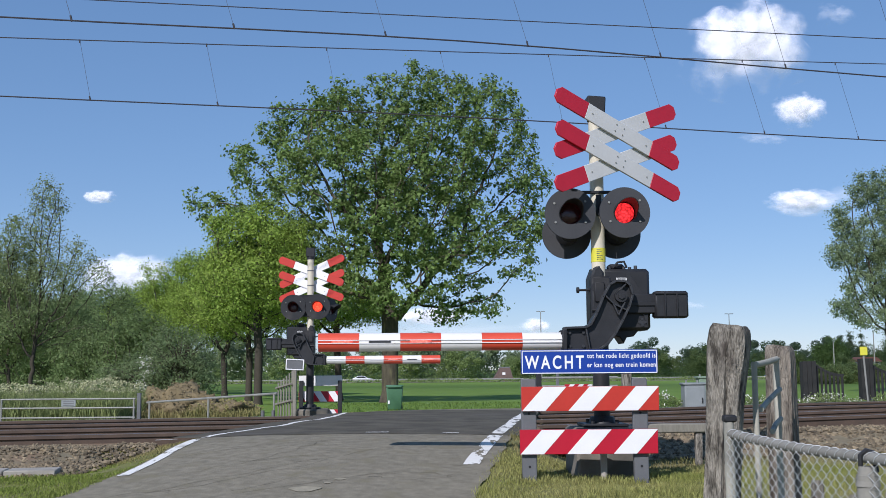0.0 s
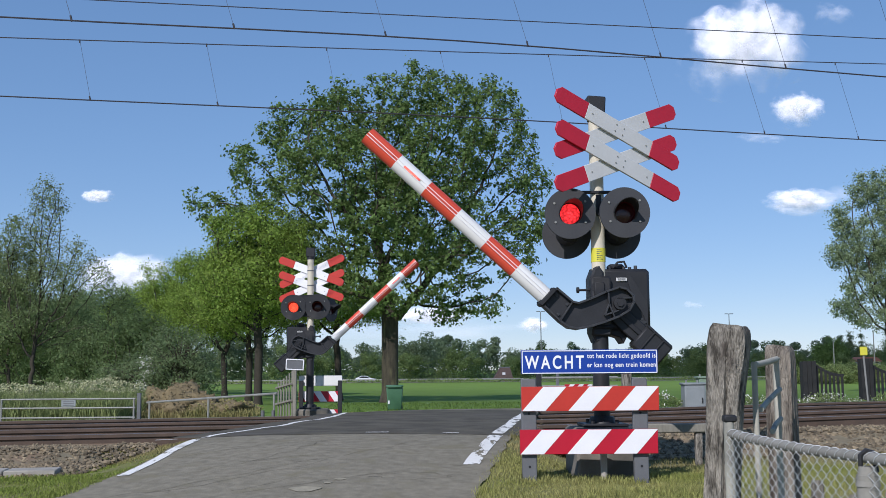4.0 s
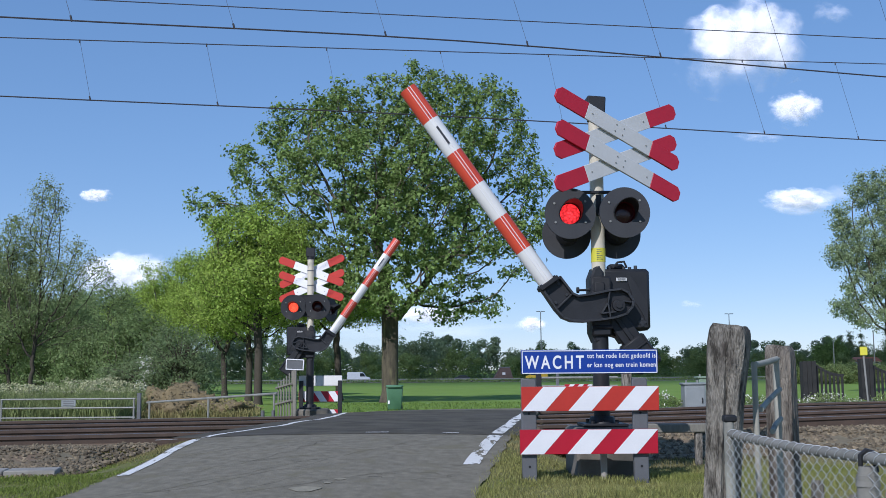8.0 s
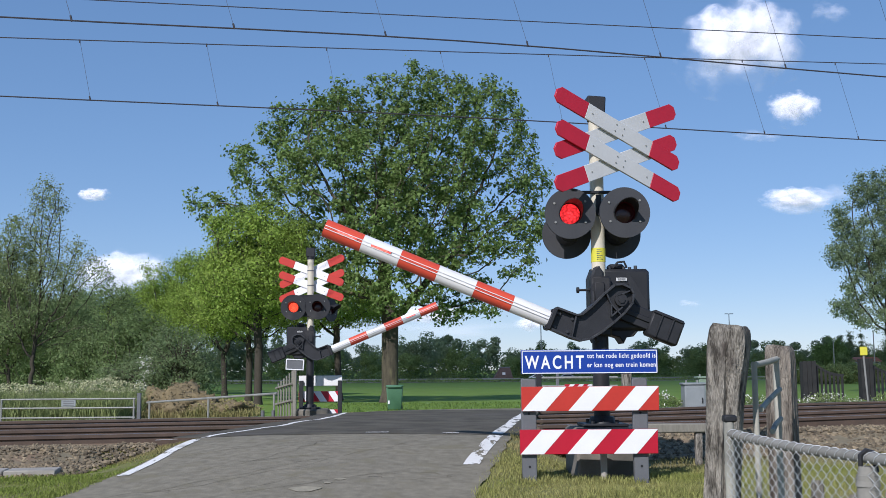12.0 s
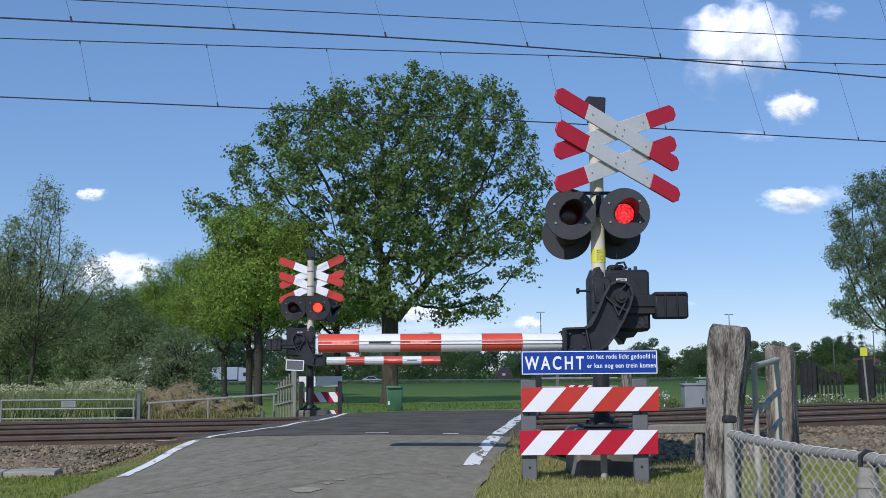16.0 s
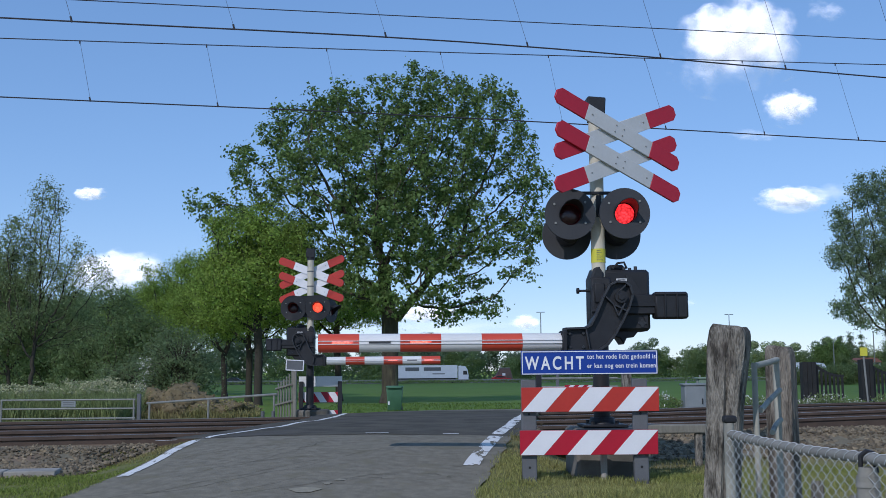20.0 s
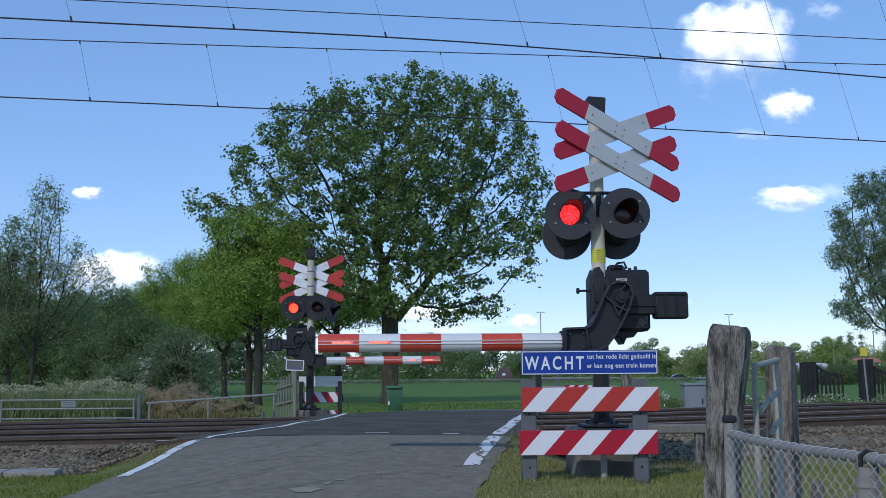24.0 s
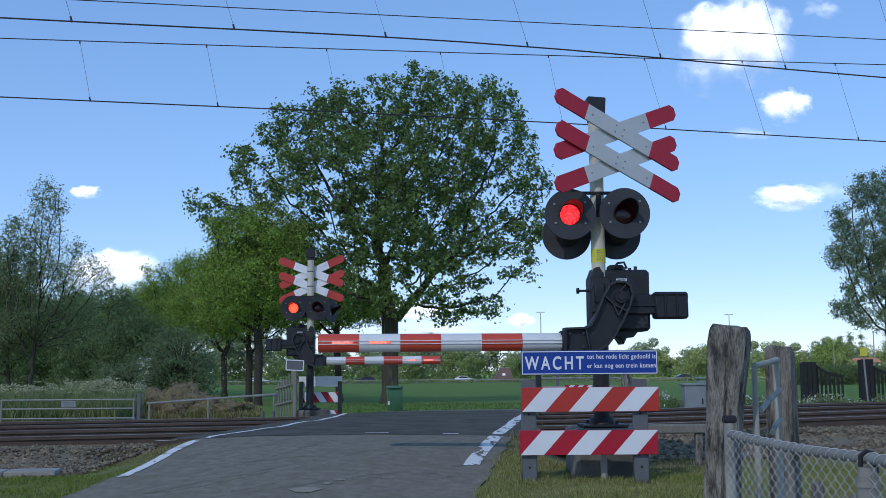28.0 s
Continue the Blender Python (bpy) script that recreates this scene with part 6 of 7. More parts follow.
def tube_gate():
    t = thing("tube_gate", pose(0, 0, 0), "galvanised tube gate frame between timber posts", "gate")
    for nm, pts, r in (("top_tube", [(1.7, 5.92, 0.742), (1.9, 6.33, 0.762), (2.08, 6.74, 0.782)], 0.018), ("upright", [(2.06, 6.7, 0.77), (2.06, 6.7, -0.35)], 0.02),
                       ("brace", [(1.745, 5.98, 0.5), (1.9, 6.33, 0.545), (2.07, 6.68, 0.595)], 0.016), ("brace", [(1.9, 6.3, 0.36), (1.98, 6.5, 0.39), (2.07, 6.68, 0.415)], 0.016),
                       ("upright", [(1.7, 5.92, 0.76), (1.7, 5.92, -0.4)], 0.016)):
        bm = bmesh.new()
        tube(bm, [(x * 0.955, y * 0.955, 0.73 + (z - 0.73) * 0.955) for x, y, z in pts], r * 0.955, 10)
        part(nm, bm, M["dullgalv"], t)


tube_gate()


def wire_fence():
    t = thing("wire_fence", pose(0, 0, 0), "galvanised chain-link fence on a tube frame", "fence")
    a, b = Vector((1.385, 5.28, 0)), Vector((1.618, 3.0, 0))
    top = 0.412

    def sag(k):
        return 0.012 * k + 0.012 * math.sin(math.pi * min(1, k / 0.6))

    bm = bmesh.new()
    tube(bm, [a.lerp(b, k / 10) + Vector((0, 0, top - sag(k / 10))) for k in range(11)], 0.021, 14)
    part("top_tube", bm, M["fencegalv"], t)
    bm = bmesh.new()
    box(bm, 1.385, 5.28, 0.485, 0.062, 0.06, 0.036, 0.008)
    part("post_cap", bm, M["dark"], t, "dark block on the end post")
    bm = bmesh.new()
    cyl(bm, (a.x - 0.004, a.y, -0.55), (a.x - 0.004, a.y, 0.468), 0.025, n=16)
    part("post", bm, M["dullgalv"], t)
    q = a.lerp(b, 0.6)
    z = top - sag(0.6)
    bm = bmesh.new()
    cyl(bm, (q.x - 0.01, q.y, -0.55), (q.x - 0.01, q.y, z - 0.06), 0.04, n=18)
    cyl(bm, (q.x - 0.01, q.y, z - 0.1), (q.x - 0.01, q.y, z - 0.03), 0.044, 0.03, n=18)
    part("post", bm, M["fencegalv"], t)
    bm = bmesh.new()
    tube(bm, [(q.x - 0.03, q.y + 0.01, z - 0.06), (q.x - 0.032, q.y + 0.005, z + 0.01), (q.x - 0.012, q.y, z + 0.027), (q.x + 0.01, q.y, z + 0.022), (q.x + 0.022, q.y - 0.005, z - 0.05)], 0.009, 8)
    part("clamp", bm, M["dark2"], t, "dark strap over the tube")
    # woven wires, each a zigzag
    pitch, rise = 0.037, 0.026
    cols = int((a - b).length / pitch)
    rows = 36
    for c in range(cols):
        bm = bmesh.new()
        pts = []
        for j in range(rows):
            k = min(1, max(0, (c + (0.5 if (j + c) % 2 else -0.5)) / cols))
            pts.append(a.lerp(b, k) + Vector((-0.022 + (0.004 if (j + c) % 2 else -0.004), 0, top - 0.008 - sag(k) - j * rise)))
        tube(bm, pts, 0.0017, 4)
        part("mesh_wire", bm, M["zinc"], t)
    # tie wires slung over the tube
    for c in range(0, cols, 2):
        k = (c + 0.5) / cols
        m = a.lerp(b, k) + Vector((0, 0, top - sag(k)))
        d = (b - a).normalized()
        bm = bmesh.new()
        tube(bm, [m + Vector((0.024 * math.cos(an), 0, 0.024 * math.sin(an))) + d * 0.012 * i for i, an in enumerate([radians(200 - 40 * i) for i in range(7)])], 0.0016, 4)
        part("tie_wire", bm, M["zinc"], t)


wire_fence()
random.seed(9)
for i, (x, y, h) in enumerate(((2.25, 6.2, 0.2), (2.5, 6.6, 0.24), (2.35, 6.9, 0.3), (2.75, 6.5, 0.18), (2.9, 7.2, 0.2))):
    timber_post("stake", x, y, -0.5, -0.28 + h, 0.07, 0.05, 0.05 * (i - 2), 20 + i, "short weathered wooden stake in the grass")


# ---- the far road, its guard rail, lamps, house and traffic ----
FAR_Z = bed(232) + 0.05
verts = [(-420, 224, FAR_Z), (420, 224, FAR_Z), (420, 246, FAR_Z), (-420, 246, FAR_Z)]
tagged(mesh_from("far_road", verts, [(0, 1, 2, 3)], M["asphalt"]), "grey main road across the fields", "road", kind="structure")


verts = [(10, 244, FAR_Z - 0.004), (60, 250, FAR_Z - 0.004), (200, 304, FAR_Z - 0.004), (200, 290, FAR_Z - 0.004), (70, 240, FAR_Z - 0.004), (20, 232, FAR_Z - 0.004)]
tagged(mesh_from("slip_road", verts, [(0, 5, 4, 3, 2, 1)], M["asphalt"]), "grey slip road leaving the main road", "road", kind="structure")


def guardrail():
    t = thing("crash_barrier", pose(0, 223.5, FAR_Z), "long galvanised crash barrier along the main road", "crash barrier")
    bm = bmesh.new()
    prof = [(0, 0.45), (-0.06, 0.5), (0, 0.58), (-0.06, 0.66), (0, 0.76), (0.03, 0.76), (0.03, 0.45)]
    r0 = [bm.verts.new((-300, y, z)) for y, z in prof]
    r1 = [bm.verts.new((300, y, z)) for y, z in prof]
    for i in range(len(prof)):
        j = (i + 1) % len(prof)
        bm.faces.new((r0[i], r0[j], r1[j], r1[i]))
    bmesh.ops.recalc_face_normals(bm, faces=bm.faces)
    part("beam", bm, M["galv"], t)
    bm = bmesh.new()
    box(bm, 0, 0, 0.35, 0.1, 0.12, 0.8)
    me = bpy.data.meshes.new("post")
    bm.to_mesh(me), bm.free()
    me.materials.append(M["galv"])
    for i in range(-28, 29):
        o = new("post", me)
        o.parent = t
        o.location = (i * 4.0, 0.1, 0)


guardrail()
for x, y, h in ((22.6, 250, 16.0), (66.4, 250, 15.1)):
    t = thing("street_lamp", pose(x, y, -1.95), "tall grey street lamp with a double head", "street lamp", "street lamps")
    bm = bmesh.new()
    cyl(bm, (0, 0, 0), (0, 0, h), 0.16, 0.09, n=8)
    part("pole", bm, M["galv"], t)
    for sg in (-1, 1):
        bm = bmesh.new()
        box(bm, sg * 0.55, 0, h + 0.05, 0.9, 0.3, 0.16, 0.04)
        part("lamp_head", bm, M["cabinet"], t)


def far_house():
    t = thing("house", pose(13.6, 250, -2.2), "far brown house with a steep hipped roof behind the road", "house")
    bm = bmesh.new()
    box(bm, 0.2, 0, 0.7, 3.6, 5, 1.5)
    part("wall", bm, M["brick"], t)
    bm = bmesh.new()
    plate(bm, [(-2.4, 0.5), (2.2, 0.9), (1.5, 3.4), (-0.6, 3.45)], -2.8, 2.8)
    part("roof", bm, M["rooftile"], t)
    bm = bmesh.new()
    box(bm, 0.45, 0, 3.46, 2.2, 5.7, 0.14)
    part("ridge", bm, M["cabinet"], t, "pale ridge along the roof")
    bm = bmesh.new()
    box(bm, 0.1, -2.85, 2.0, 0.7, 0.12, 0.55)
    part("window", bm, M["whitefoil"], t, "white dormer window")


far_house()


def white_house():
    """Two white gables under a red roof, far beyond the main road."""
    t = thing("house", pose(117.0, 300, -1.5), "far white house with a low red-tiled roof among trees", "house")
    bm = bmesh.new()
    box(bm, 0, 0, 1.9, 6.6, 5, 3.8)
    part("wall", bm, M["whitefoil"], t, "white rendered wall")
    bm = bmesh.new()
    plate(bm, [(-3.7, 3.6), (3.7, 3.6), (2.0, 4.9), (-2.0, 4.9)], -3.0, 3.0)
    part("roof", bm, M["redtile"], t, "red tiled roof")
    for x in (-2.2, 2.3):
        bm = bmesh.new()
        box(bm, x, -2.52, 3.0, 0.8, 0.06, 0.9)
        part("window", bm, M["glass"], t, "dark window")


white_house()


def wheels(t, xs, r, half, y0):
    for x in xs:
        for sg in (-1, 1):
            bm = bmesh.new()
            cyl(bm, (x, sg * half - 0.1, r), (x, sg * half + 0.1, r), r, n=16)
            w = part("wheel", bm, M["tyre"], t)
            bm = bmesh.new()
            cyl(bm, (x, sg * (half + 0.09), r), (x, sg * (half + 0.115), r), r * 0.6, n=12)
            part("rim", bm, M["carsilver"], w)


def car(paint, label, van=False):
    t = thing("car" if not van else "van", pose(0, 0, 0), label, "car" if not van else "van", "traffic")
    if van:
        body = [(-2.4, 0.3), (2.4, 0.3), (2.45, 0.75), (2.3, 1.1), (1.6, 1.25), (0.95, 2.1), (0.6, 2.25), (-2.3, 2.25), (-2.42, 2.0)]
        win = [(0.3, 1.3), (1.5, 1.3), (0.95, 2.0), (0.3, 2.0)]
    else:
        body = [(-2.1, 0.28), (2.1, 0.28), (2.15, 0.6), (2.0, 0.8), (1.05, 0.93), (0.3, 1.38), (-0.1, 1.45), (-1.0, 1.42), (-1.75, 1.05), (-2.1, 0.98), (-2.17, 0.6)]
        win = [(-1.5, 1.0), (0.85, 0.97), (0.25, 1.32), (-0.95, 1.34)]
    bm = bmesh.new()
    plate(bm, body, -0.86, 0.86, 0.06)
    part("body", bm, paint, t)
    bm = bmesh.new()
    plate(bm, win, -0.885, 0.885, 0.01)
    part("window", bm, M["glass"], t)
    wheels(t, (-1.3, 1.35), 0.32, 0.8, 0)
    for x in ((2.12,) if not van else (2.4,)):
        for sg in (-1, 1):
            bm = bmesh.new()
            box(bm, x, sg * 0.6, 0.62, 0.06, 0.3, 0.12, 0.02)
            part("headlight", bm, M["whitefoil"], t)
    return t


def truck(length, label, writing=False):
    t = thing("truck", pose(0, 0, 0), label, "truck", "traffic")
    bm = bmesh.new()
    plate(bm, [(0.2, 0.5), (2.3, 0.5), (2.35, 1.6), (2.15, 2.7), (1.7, 3.4), (0.6, 3.6), (0.2, 3.5)], -1.2, 1.2, 0.05)
    part("cab", bm, M["carwhite"], t)
    bm = bmesh.new()
    plate(bm, [(1.2, 1.7), (2.1, 1.7), (1.98, 2.5), (1.2, 2.5)], -1.225, 1.225, 0.01)
    part("window", bm, M["glass"], t)
    bm = bmesh.new()
    box(bm, -length / 2, 0, 2.35, length, 2.5, 2.7, 0.05)
    tr = part("trailer", bm, M["carwhite"], t, "white box trailer")
    bm = bmesh.new()
    box(bm, -length / 2, 0, 0.8, length * 0.95, 2.3, 0.35, 0.03)
    part("chassis", bm, M["dark"], t)
    if writing:
        for x, w in ((-length * 0.72, 2.9), (-length * 0.4, 3.6)):
            bm = bmesh.new()
            box(bm, x, -1.262, 2.9, w, 0.012, 0.75)
            part("writing_bar", bm, M["greypost"], tr)
        bm = bmesh.new()
        box(bm, -length * 0.3, -1.262, 1.9, 2.6, 0.012, 0.2)
        part("writing_bar", bm, M["greypost"], tr)
    xs = (1.2, -1.0, -length + 1.2, -length + 2.5) if length > 8 else (1.2, -length + 1.4)
    wheels(t, xs, 0.48, 1.05, 0)
    return t


# kind, paint, metres along the road at a time, metres a second, lane
TRAFFIC = (("car", "carwhite", -17.1, 0, 23.0, 228.5), ("car", "carwhite", -39.5, 3, 23.0, 228.5), ("car", "cardark", 0.0, 3, -24.5, 240.5),
           ("car", "cardark", 4.4, 8, 23.0, 228.5), ("van", "caryellow", -4.9, 9, -25.5, 240.5), ("van", "carwhite", 5.0, 9, 23.0, 228.5),
           ("car", "carwhite", -2.9, 11, 23.0, 228.5), ("truck", "short", -13.2, 17, 31.0, 232.5), ("truck", "long", 5.6, 20, 24.0, 228.5),
           ("car", "carsilver", -6.5, 17, 23.0, 228.5), ("car", "carwhite", -15.0, 16, 23.0, 228.5), ("car", "cardark", -20.5, 21, 23.5, 228.5),
           ("car", "cardark", -18.0, 25, 23.0, 228.5), ("car", "cardark", 6.6, 27, -24.0, 240.5), ("car", "carwhite", 4.4, 28, 23.0, 228.5),
           ("car", "carwhite", -39.0, 28, 23.0, 228.5), ("car", "carred", -2.6, 19.5, 30.0, 233.5), ("car", "carsilver", 51.0, 11, -24.0, 240.5))
traffic = []
names = {"carwhite": "white", "cardark": "dark", "caryellow": "yellow", "carsilver": "silver", "carred": "red"}
for kind, paint, x, t0, v, y in TRAFFIC:
    if kind == "truck":
        ob = truck(13.2 if paint == "long" else 5.5, "white articulated lorry with grey writing bars" if paint == "long" else "white box truck on the main road", paint == "long")
    else:
        ob = car(M[paint], names[paint] + (" delivery van" if kind == "van" else " car") + " driving along the main road", kind == "van")
    traffic.append((ob, x, t0, v, y))


# bushes along the far side of the field and before the white house
rng = np.random.default_rng(23)
for i in range(9):
    r = float(rng.uniform(1.2, 1.8))
    x = 38.6 + i * 1.75
    tree("broad dark green bush at the far side of the field", (x, 120 + float(rng.normal()) * 1.5, gz(x, 120)), 0.06, 0.3,
         [(0, 0, 1.1, r, r, 1.1), (-r * 0.5, 0.2, 0.7, r * 0.7, r * 0.7, 0.8), (r * 0.5, -0.2, 0.8, r * 0.7, r * 0.7, 0.9)], 110, 50, 0.16, M["leaf_bush"], 300 + i, 0.3, 0.3, name="bush", group="field bushes")
for i, x in enumerate((111.5, 115.6, 119.5, 123.0)):
    tree("low dark bush before a far white house", (x, 292, -1.6), 0.08, 0.4,
         [(0, 0, 1.5, 2.6, 2.0, 1.6), (1.4, 0, 1.2, 1.8, 1.6, 1.4)], 90, 50, 0.3, M["leaf_dark"], 320 + i, 0.5, 0.3, name="bush", group="house bushes")
for x, h in ((79.8, 9.2), (72.3, 7.2)):
    t = thing("pole", pose(x, 200, -1.9), "tall thin pale grey pole beside the main road", "pole", "roadside poles")
    bm = bmesh.new()
    cyl(bm, (0, 0, 0), (0, 0, h), 0.13, 0.09, n=8)
    part("shaft", bm, M["galv"], t)
    bm = bmesh.new()
    cyl(bm, (0, 0, h), (0, 0, h + 0.12), 0.13, 0.1, n=8)
    part("cap", bm, M["cabinet"], t)


# ---- clouds, far off, drifting slowly ----
def cloud_material(name, strength, rim):
    """White vapour that thins out raggedly towards the edge of its billow (unit-sized, so the edge lies at radius 1)."""
    m = bpy.data.materials.new(name)
    m.use_nodes = True
    t = m.node_tree
    nd, ln = t.nodes.new, t.links.new
    p = t.nodes["Principled BSDF"]
    co, oi = nd("ShaderNodeTexCoord"), nd("ShaderNodeObjectInfo")
    flat = nd("ShaderNodeVectorMath")
    flat.operation = "MULTIPLY"
    flat.inputs[1].default_value = (1, 0, 1)
    ln(co.outputs["Object"], flat.inputs[0])
    ln_ = nd("ShaderNodeVectorMath")
    ln_.operation = "LENGTH"
    ln(flat.outputs[0], ln_.inputs[0])
    off = nd("ShaderNodeMath")
    off.operation = "MULTIPLY"
    off.inputs[1].default_value = 40.0
    ln(oi.outputs["Random"], off.inputs[0])
    sh = nd("ShaderNodeVectorMath")
    ln(co.outputs["Object"], sh.inputs[0]), ln(off.outputs[0], sh.inputs[1])
    nz = nd("ShaderNodeTexNoise")
    nz.inputs["Scale"].default_value, nz.inputs["Detail"].default_value, nz.inputs["Roughness"].default_value = 1.7, 5, 0.52
    ln(sh.outputs[0], nz.inputs["Vector"])
    k = nd("ShaderNodeMath")
    k.operation = "MULTIPLY_ADD"
    k.inputs[1].default_value = 1.5
    ln(nz.outputs["Fac"], k.inputs[0])
    neg = nd("ShaderNodeMath")
    neg.operation = "SUBTRACT"
    neg.inputs[0].default_value = 0.12
    ln(ln_.outputs["Value"], neg.inputs[1]), ln(neg.outputs[0], k.inputs[2])
    r = nd("ShaderNodeMapRange")
    r.interpolation_type = "SMOOTHSTEP"
    r.inputs["From Min"].default_value, r.inputs["From Max"].default_value = 0.0, rim
    r.inputs["To Max"].default_value = strength
    ln(k.outputs[0], r.inputs[0]), ln(r.outputs[0], p.inputs["Alpha"])
    p.inputs["Base Color"].default_value = (0.66, 0.65, 0.69, 1)
    p.inputs["Roughness"].default_value = 1.0
    p.inputs["Specular IOR Level"].default_value = 0.0
    # a bluish glow added to the vapour, lifting its shaded sides
    p.inputs["Emission Color"].default_value = (0.88, 0.9, 1.0, 1)
    p.inputs["Emission Strength"].default_value = 0.32
    return m


CLOUD, WISP = cloud_material("cloud", 1.0, 0.95), cloud_material("cloud_wisp", 0.27, 1.1)


def puff_mesh(seed):
    """A bulging, lumpy billow of unit size, open behind."""
    bm = bmesh.new()
    rings, n = 9, 36
    cols = []
    for j in range(rings + 1):
        q = j / rings
        row = []
        for i in range(n if j else 1):
            a = 2 * math.pi * i / n
            lump = 1 + 0.16 * noise.noise((math.cos(a) * 1.6 + seed, math.sin(a) * 1.6, 0)) + 0.08 * noise.noise((math.cos(a) * 4 + seed, math.sin(a) * 4, 3))
            x, z = q * lump * math.cos(a), q * lump * math.sin(a)
            y = -0.5 * math.sqrt(max(0, 1 - q * q)) + 0.12 * noise.noise((x * 3 + seed, z * 3, 1))
            row.append(bm.verts.new((x, y, z)))
        cols.append(row)
    for i in range(n):
        bm.faces.new((cols[0][0], cols[1][(i + 1) % n], cols[1][i]))
    for r0, r1 in zip(cols[1:], cols[2:]):
        for i in range(n):
            bm.faces.new((r0[i], r0[(i + 1) % n], r1[(i + 1) % n], r1[i]))
    bmesh.ops.recalc_face_normals(bm, faces=bm.faces)
    me = bpy.data.meshes.new("billow")
    bm.to_mesh(me), bm.free()
    me.polygons.foreach_set("use_smooth", [True] * len(me.polygons))
    return me


PUFFS = []
for mt in (CLOUD, WISP):
    for sd in (1, 2, 3):
        me = puff_mesh(sd * 7.3)
        me.materials.append(mt)
        PUFFS.append(me)


def cloud(x, z, w, h, seed, thin=False, label="small bright white cumulus cloud in the blue sky"):
    """x, z: metres at 2400 m. A few soft billows, the largest behind."""
    rng = np.random.default_rng(seed)
    t = thing("cloud", pose(x, 2400, z), label, "cloud", "clouds")
    puffs = [(0, 0, 1.0, 1.0, 0)] if not thin else [(-0.3, 0.1, 0.8, 0.9, 0), (0.45, -0.1, 0.7, 0.8, -0.3)]
    if not thin:
        puffs += [(-0.42, 0.12, 0.6, 0.72, -0.4), (0.4, 0.05, 0.62, 0.75, -0.6), (0.05, 0.35, 0.55, 0.62, -0.8)]
    for dx, dz, sx, sz, dy in puffs:
        me = PUFFS[(3 if thin else 0) + int(rng.integers(3))]
        o = new("billow", me)
        o.parent = t
        o.location = (dx * w, dy * h, dz * h)
        o.scale = (sx * w * 1.25, h * 0.8, sz * h * 1.25)
    return t


K = 2400 / 1900
clouds = []
for px, py, w, h, sd, thin in ((545, 560, 102, 80, 1, False), (640, 452, 46, 30, 2, False), (640, 288, 60, 24, 3, False), (578, 404, 40, 13, 4, True), (-612, 308, 28, 13, 5, False),
                               (-560, 160, 88, 46, 6, False), (716, 630, 30, 22, 7, True), (162, 74, 26, 14, 8, False), (-20, 92, 70, 22, 9, False), (445, 108, 18, 7, 10, True), (725, 298, 34, 20, 11, True),
                               (-110, 66, 220, 24, 12, True)):
    clouds.append((cloud(px * K, 0.73 + py * K * 1.012, w * K, h * K, sd, thin), px * K, py * K * 1.012))


# unseen wide thin cloud, added high behind the camera, drifts across, dimming the sun
VEIL_SPEED = 9.0


def sun_cloud():
    m = bpy.data.materials.new("unseen_veil_cloud")
    m.use_nodes = True
    t = m.node_tree
    nd, ln = t.nodes.new, t.links.new
    p = t.nodes["Principled BSDF"]
    co, se, nz = nd("ShaderNodeTexCoord"), nd("ShaderNodeSeparateXYZ"), nd("ShaderNodeTexNoise")
    ln(co.outputs["Object"], se.inputs[0]), ln(co.outputs["Object"], nz.inputs["Vector"])
    nz.inputs["Scale"].default_value, nz.inputs["Detail"].default_value = 0.012, 3
    ad = nd("ShaderNodeMath")
    ad.operation = "MULTIPLY_ADD"
    ad.inputs[1].default_value = 8.0
    ln(nz.outputs["Fac"], ad.inputs[0]), ln(se.outputs["Y"], ad.inputs[2])
    r = nd("ShaderNodeMapRange")
    r.inputs["From Min"].default_value, r.inputs["From Max"].default_value = -2 * VEIL_SPEED + 4, 60 * VEIL_SPEED + 4
    thick = nd("ShaderNodeValToRGB")
    # vapour thickness along the cloud, set to how far the sun dims
    stops = [((q + 2) / 62, v) for q, v in ((-2, 0.04), (2.5, 0.08), (3.5, 0.1), (5, 0.2), (6.3, 0.43), (7.2, 0.43), (8, 0.34), (9.5, 0.1), (11, 0.02), (14.5, 0.06), (16, 0.24), (17, 0.37), (18.5, 0.53), (20, 0.62), (23, 0.72), (26, 0.79), (32, 0.85), (40, 0.78), (46, 0.3), (60, 0.0))]
    for i, (at, v) in enumerate(stops):
        e = thick.color_ramp.elements[i] if i < 2 else thick.color_ramp.elements.new(at)
        e.position, e.color = at, (v, v, v, 1)
    ln(ad.outputs[0], r.inputs[0]), ln(r.outputs[0], thick.inputs[0]), ln(thick.outputs["Color"], p.inputs["Alpha"])
    p.inputs["Base Color"].default_value = (0.9, 0.9, 0.9, 1)
    p.inputs["Roughness"].default_value = 1.0
    verts, faces = [], []
    nx, ny = 40, 36
    for j in range(ny + 1):
        for i in range(nx + 1):
            x, y = -420 + 840 * i / nx, -90 + 720 * j / ny
            verts.append((x, y, 12 * noise.noise((x * 0.015, y * 0.015, 4))))
    for j in range(ny):
        for i in range(nx):
            a = j * (nx + 1) + i
            faces.append((a, a + 1, a + nx + 2, a + nx + 1))
    ob = mesh_from("unseen_veil_cloud", verts, faces, m, smooth=True)
    return tagged(ob, "unseen thin wide white cloud added drifting before the sun to dim it", "cloud")


veil = sun_cloud()


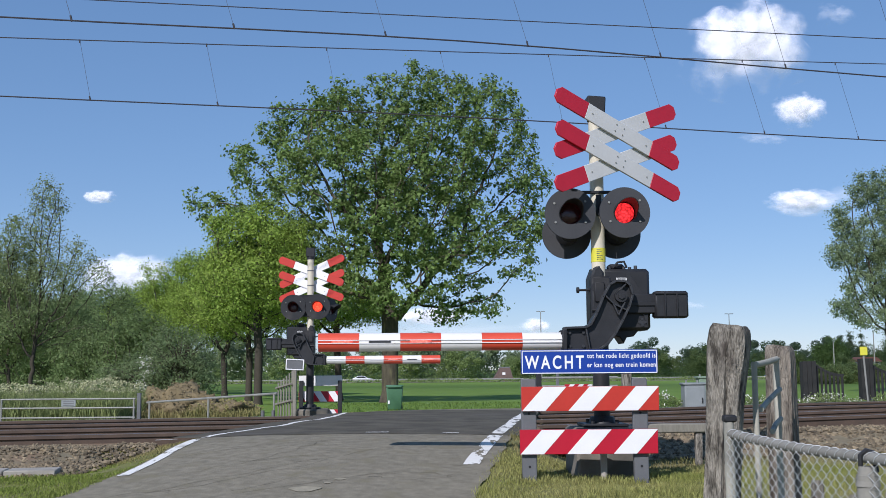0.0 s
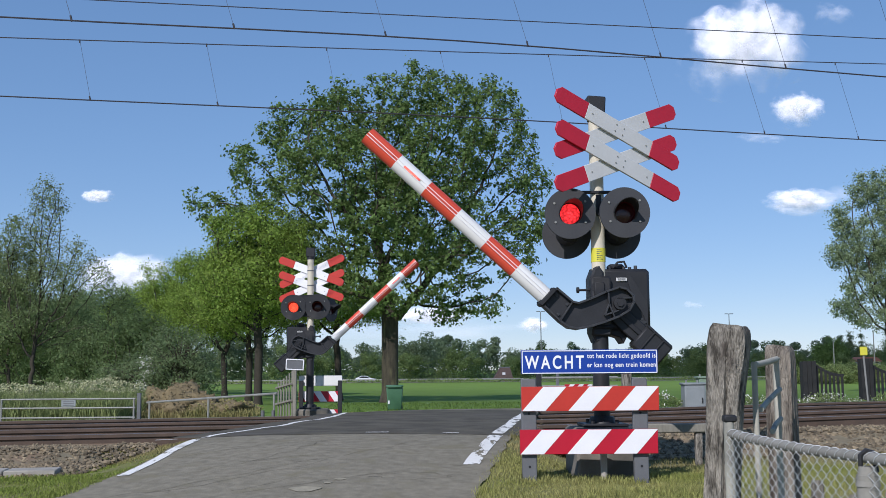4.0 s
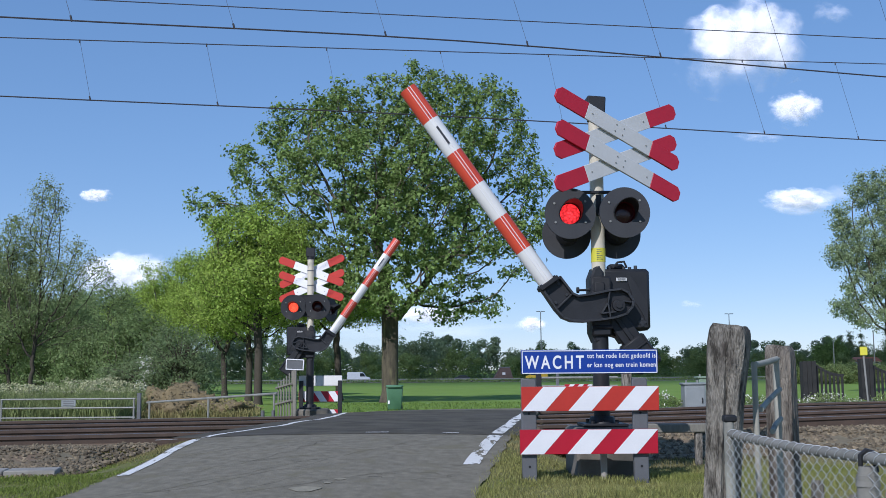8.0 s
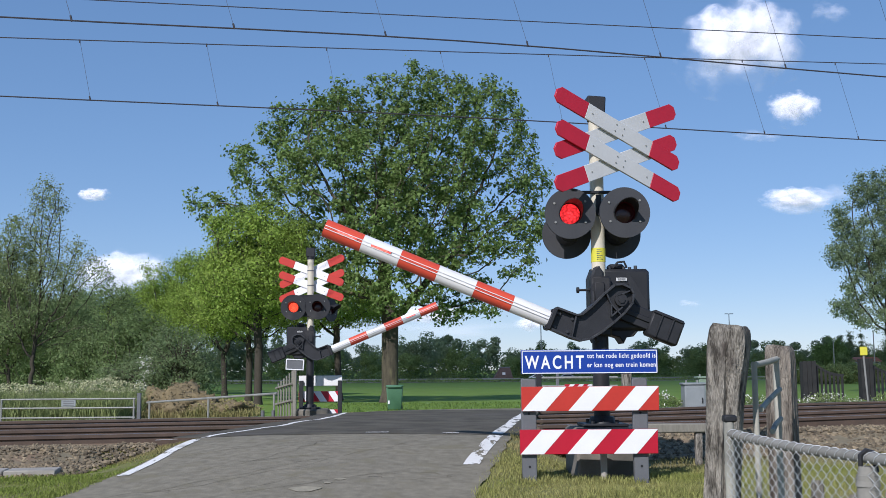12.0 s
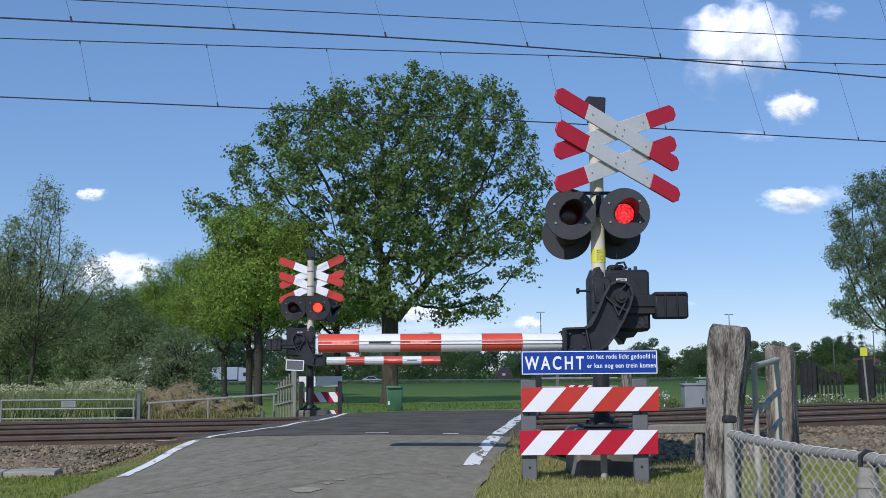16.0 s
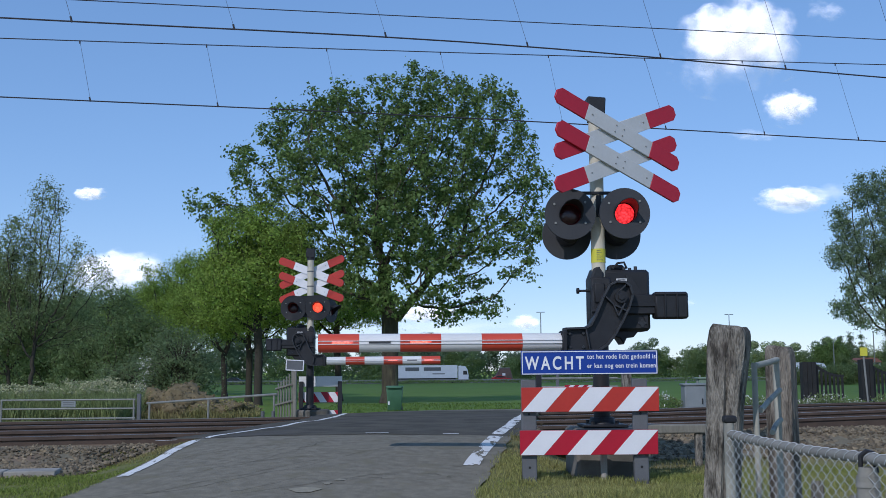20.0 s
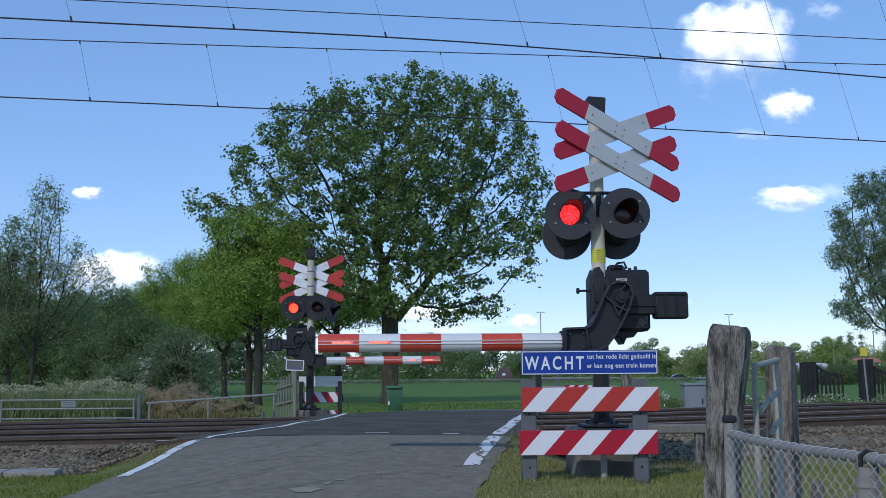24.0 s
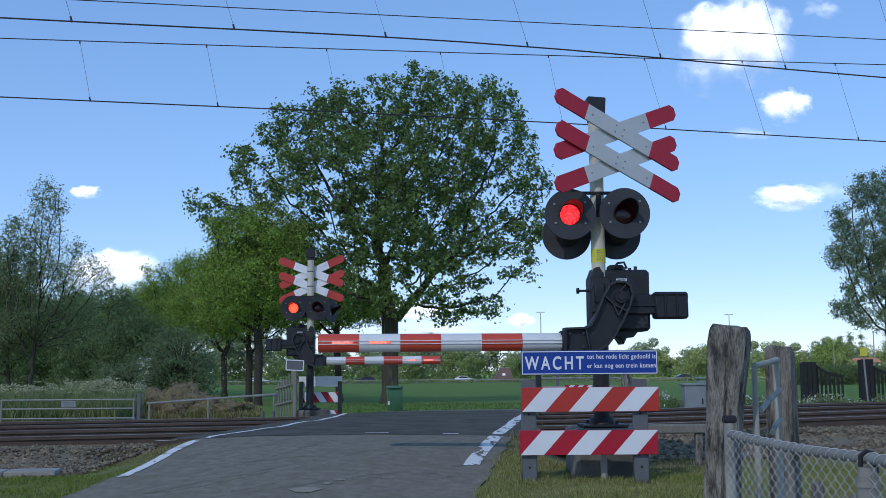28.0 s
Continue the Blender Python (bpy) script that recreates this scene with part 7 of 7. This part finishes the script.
# ---- what moves ----
BOOM = ((0, 0), (0.3, 0), (0.5, 0.9), (1, 5.9), (1.5, 12.0), (2, 18.4), (2.5, 24.9), (3, 31.2), (3.5, 36.9), (4.5, 48.4), (5.5, 59.8), (6, 65.6), (6.3, 68.8), (6.5, 69.3),
        (6.7, 68.2), (7, 64.7), (7.5, 59.6), (8, 54.9), (8.5, 50.7), (9, 46.5), (9.5, 42.4), (10, 38.3), (10.5, 34.4), (11, 30.5), (11.5, 26.4), (12, 22.4), (12.5, 18.6),
        (13.5, 11.2), (14.5, 4.2), (15, 1.4), (15.3, -0.3), (15.6, 0.0), (28, 0))


def flashes(phase, on, end=28.0, period=0.646):
    """Rows (seconds, lit) at each change of a flashing lamp."""
    out = []
    k = -1
    while k * period + phase < end:
        a, b = phase + k * period, phase + k * period + on
        out += [(a, True), (b, False)]
        k += 1
    return out


def flip_rows(events, home, axis):
    """A lens that turns round in three quick steps whenever it lights or goes dark."""
    before = [lit for a, lit in events if a <= 0]
    state = before[-1] if before else not events[0][1]
    ang = 0.0 if state else math.pi
    rows = [(0.0, home @ Matrix.Rotation(ang, 4, axis))]
    for a, lit in events:
        f = round(a * FPS) - 1
        full = round(a) * FPS
        if f < full < f + 3:
            f = full - 3 if a <= full / FPS else full
        if a <= 0 or f + 3 >= 28 * FPS or lit == state:
            continue
        state = lit
        for i in range(4):
            rows.append((max(0, f + i) / FPS, home @ Matrix.Rotation(ang + i * math.pi / 3, 4, axis)))
        ang += math.pi
    rows.append((28.0, home @ Matrix.Rotation(ang, 4, axis)))
    return rows


def motions():
    for (t, lenses, arm, lamps), sx in ((near_signal, 1), (far_signal, -1)):
        home = arm.location.copy()
        walk(arm, [(s, Matrix.Translation(home) @ Matrix.Rotation(sx * radians(a), 4, "Y")) for s, a in BOOM])
        right, left = flashes(0.42, 0.272), flashes(0.42 + 0.272, 0.374)
        for le, ev in ((lenses[0], left), (lenses[1], right)):
            walk(le, flip_rows(ev, Matrix.Translation((0, 0.05, 0)), "Z"))
        dark_from, dark_to = 4.0, 9.2
        steady = [(-1.0, True), (dark_from, False), (dark_to, True)]
        left, right = [[(a, lit and not dark_from < a < dark_to) for a, lit in ev] for ev in (left, right)]
        for la, ev in ((lamps[0], steady), (lamps[1], left), (lamps[2], right)):
            walk(la, flip_rows(ev, Matrix.Translation(la.location), "X"))
    for ob, x, t0, v, y in traffic:
        turn = 0 if v > 0 else 180
        if x == 5.6:
            # the long lorry leaves by the slip road
            walk(ob, [(s, pose(px, py, FAR_Z, 0, 0, a)) for s, px, py, a in ((0, -474.4, 228.5, 0), (10, -234.4, 228.5, 0), (18, -45.2, 228.5, 0), (20, 2.8, 228.5, 2), (21, 26.6, 231, 8), (22, 49.6, 237, 18),
                                                                          (23, 71, 246, 25), (24, 88.5, 255, 26), (25, 106.5, 263, 23), (28, 160, 284, 21))])
            continue
        walk(ob, [(s, pose(x + v * (s - t0), y, FAR_Z, 0, 0, turn)) for s in (0, 14, 28)])
    for ob, x, z in clouds:
        walk(ob, [(0, pose(x, 2400, 0.73 + z)), (14, pose(x - 15, 2400, 0.73 + z + 6)), (28, pose(x - 31, 2400, 0.73 + z + 13))])

    # the veil slides along, square to the sun's rays
    axis = SUN_TO.to_track_quat("Z", "Y").to_matrix().to_4x4()
    walk(veil, [(s, Matrix.Translation(SUN_TO * 900) @ axis @ Matrix.Translation((0, 6.2 - VEIL_SPEED * s, 0))) for s in (0, 14, 28)])


motions()
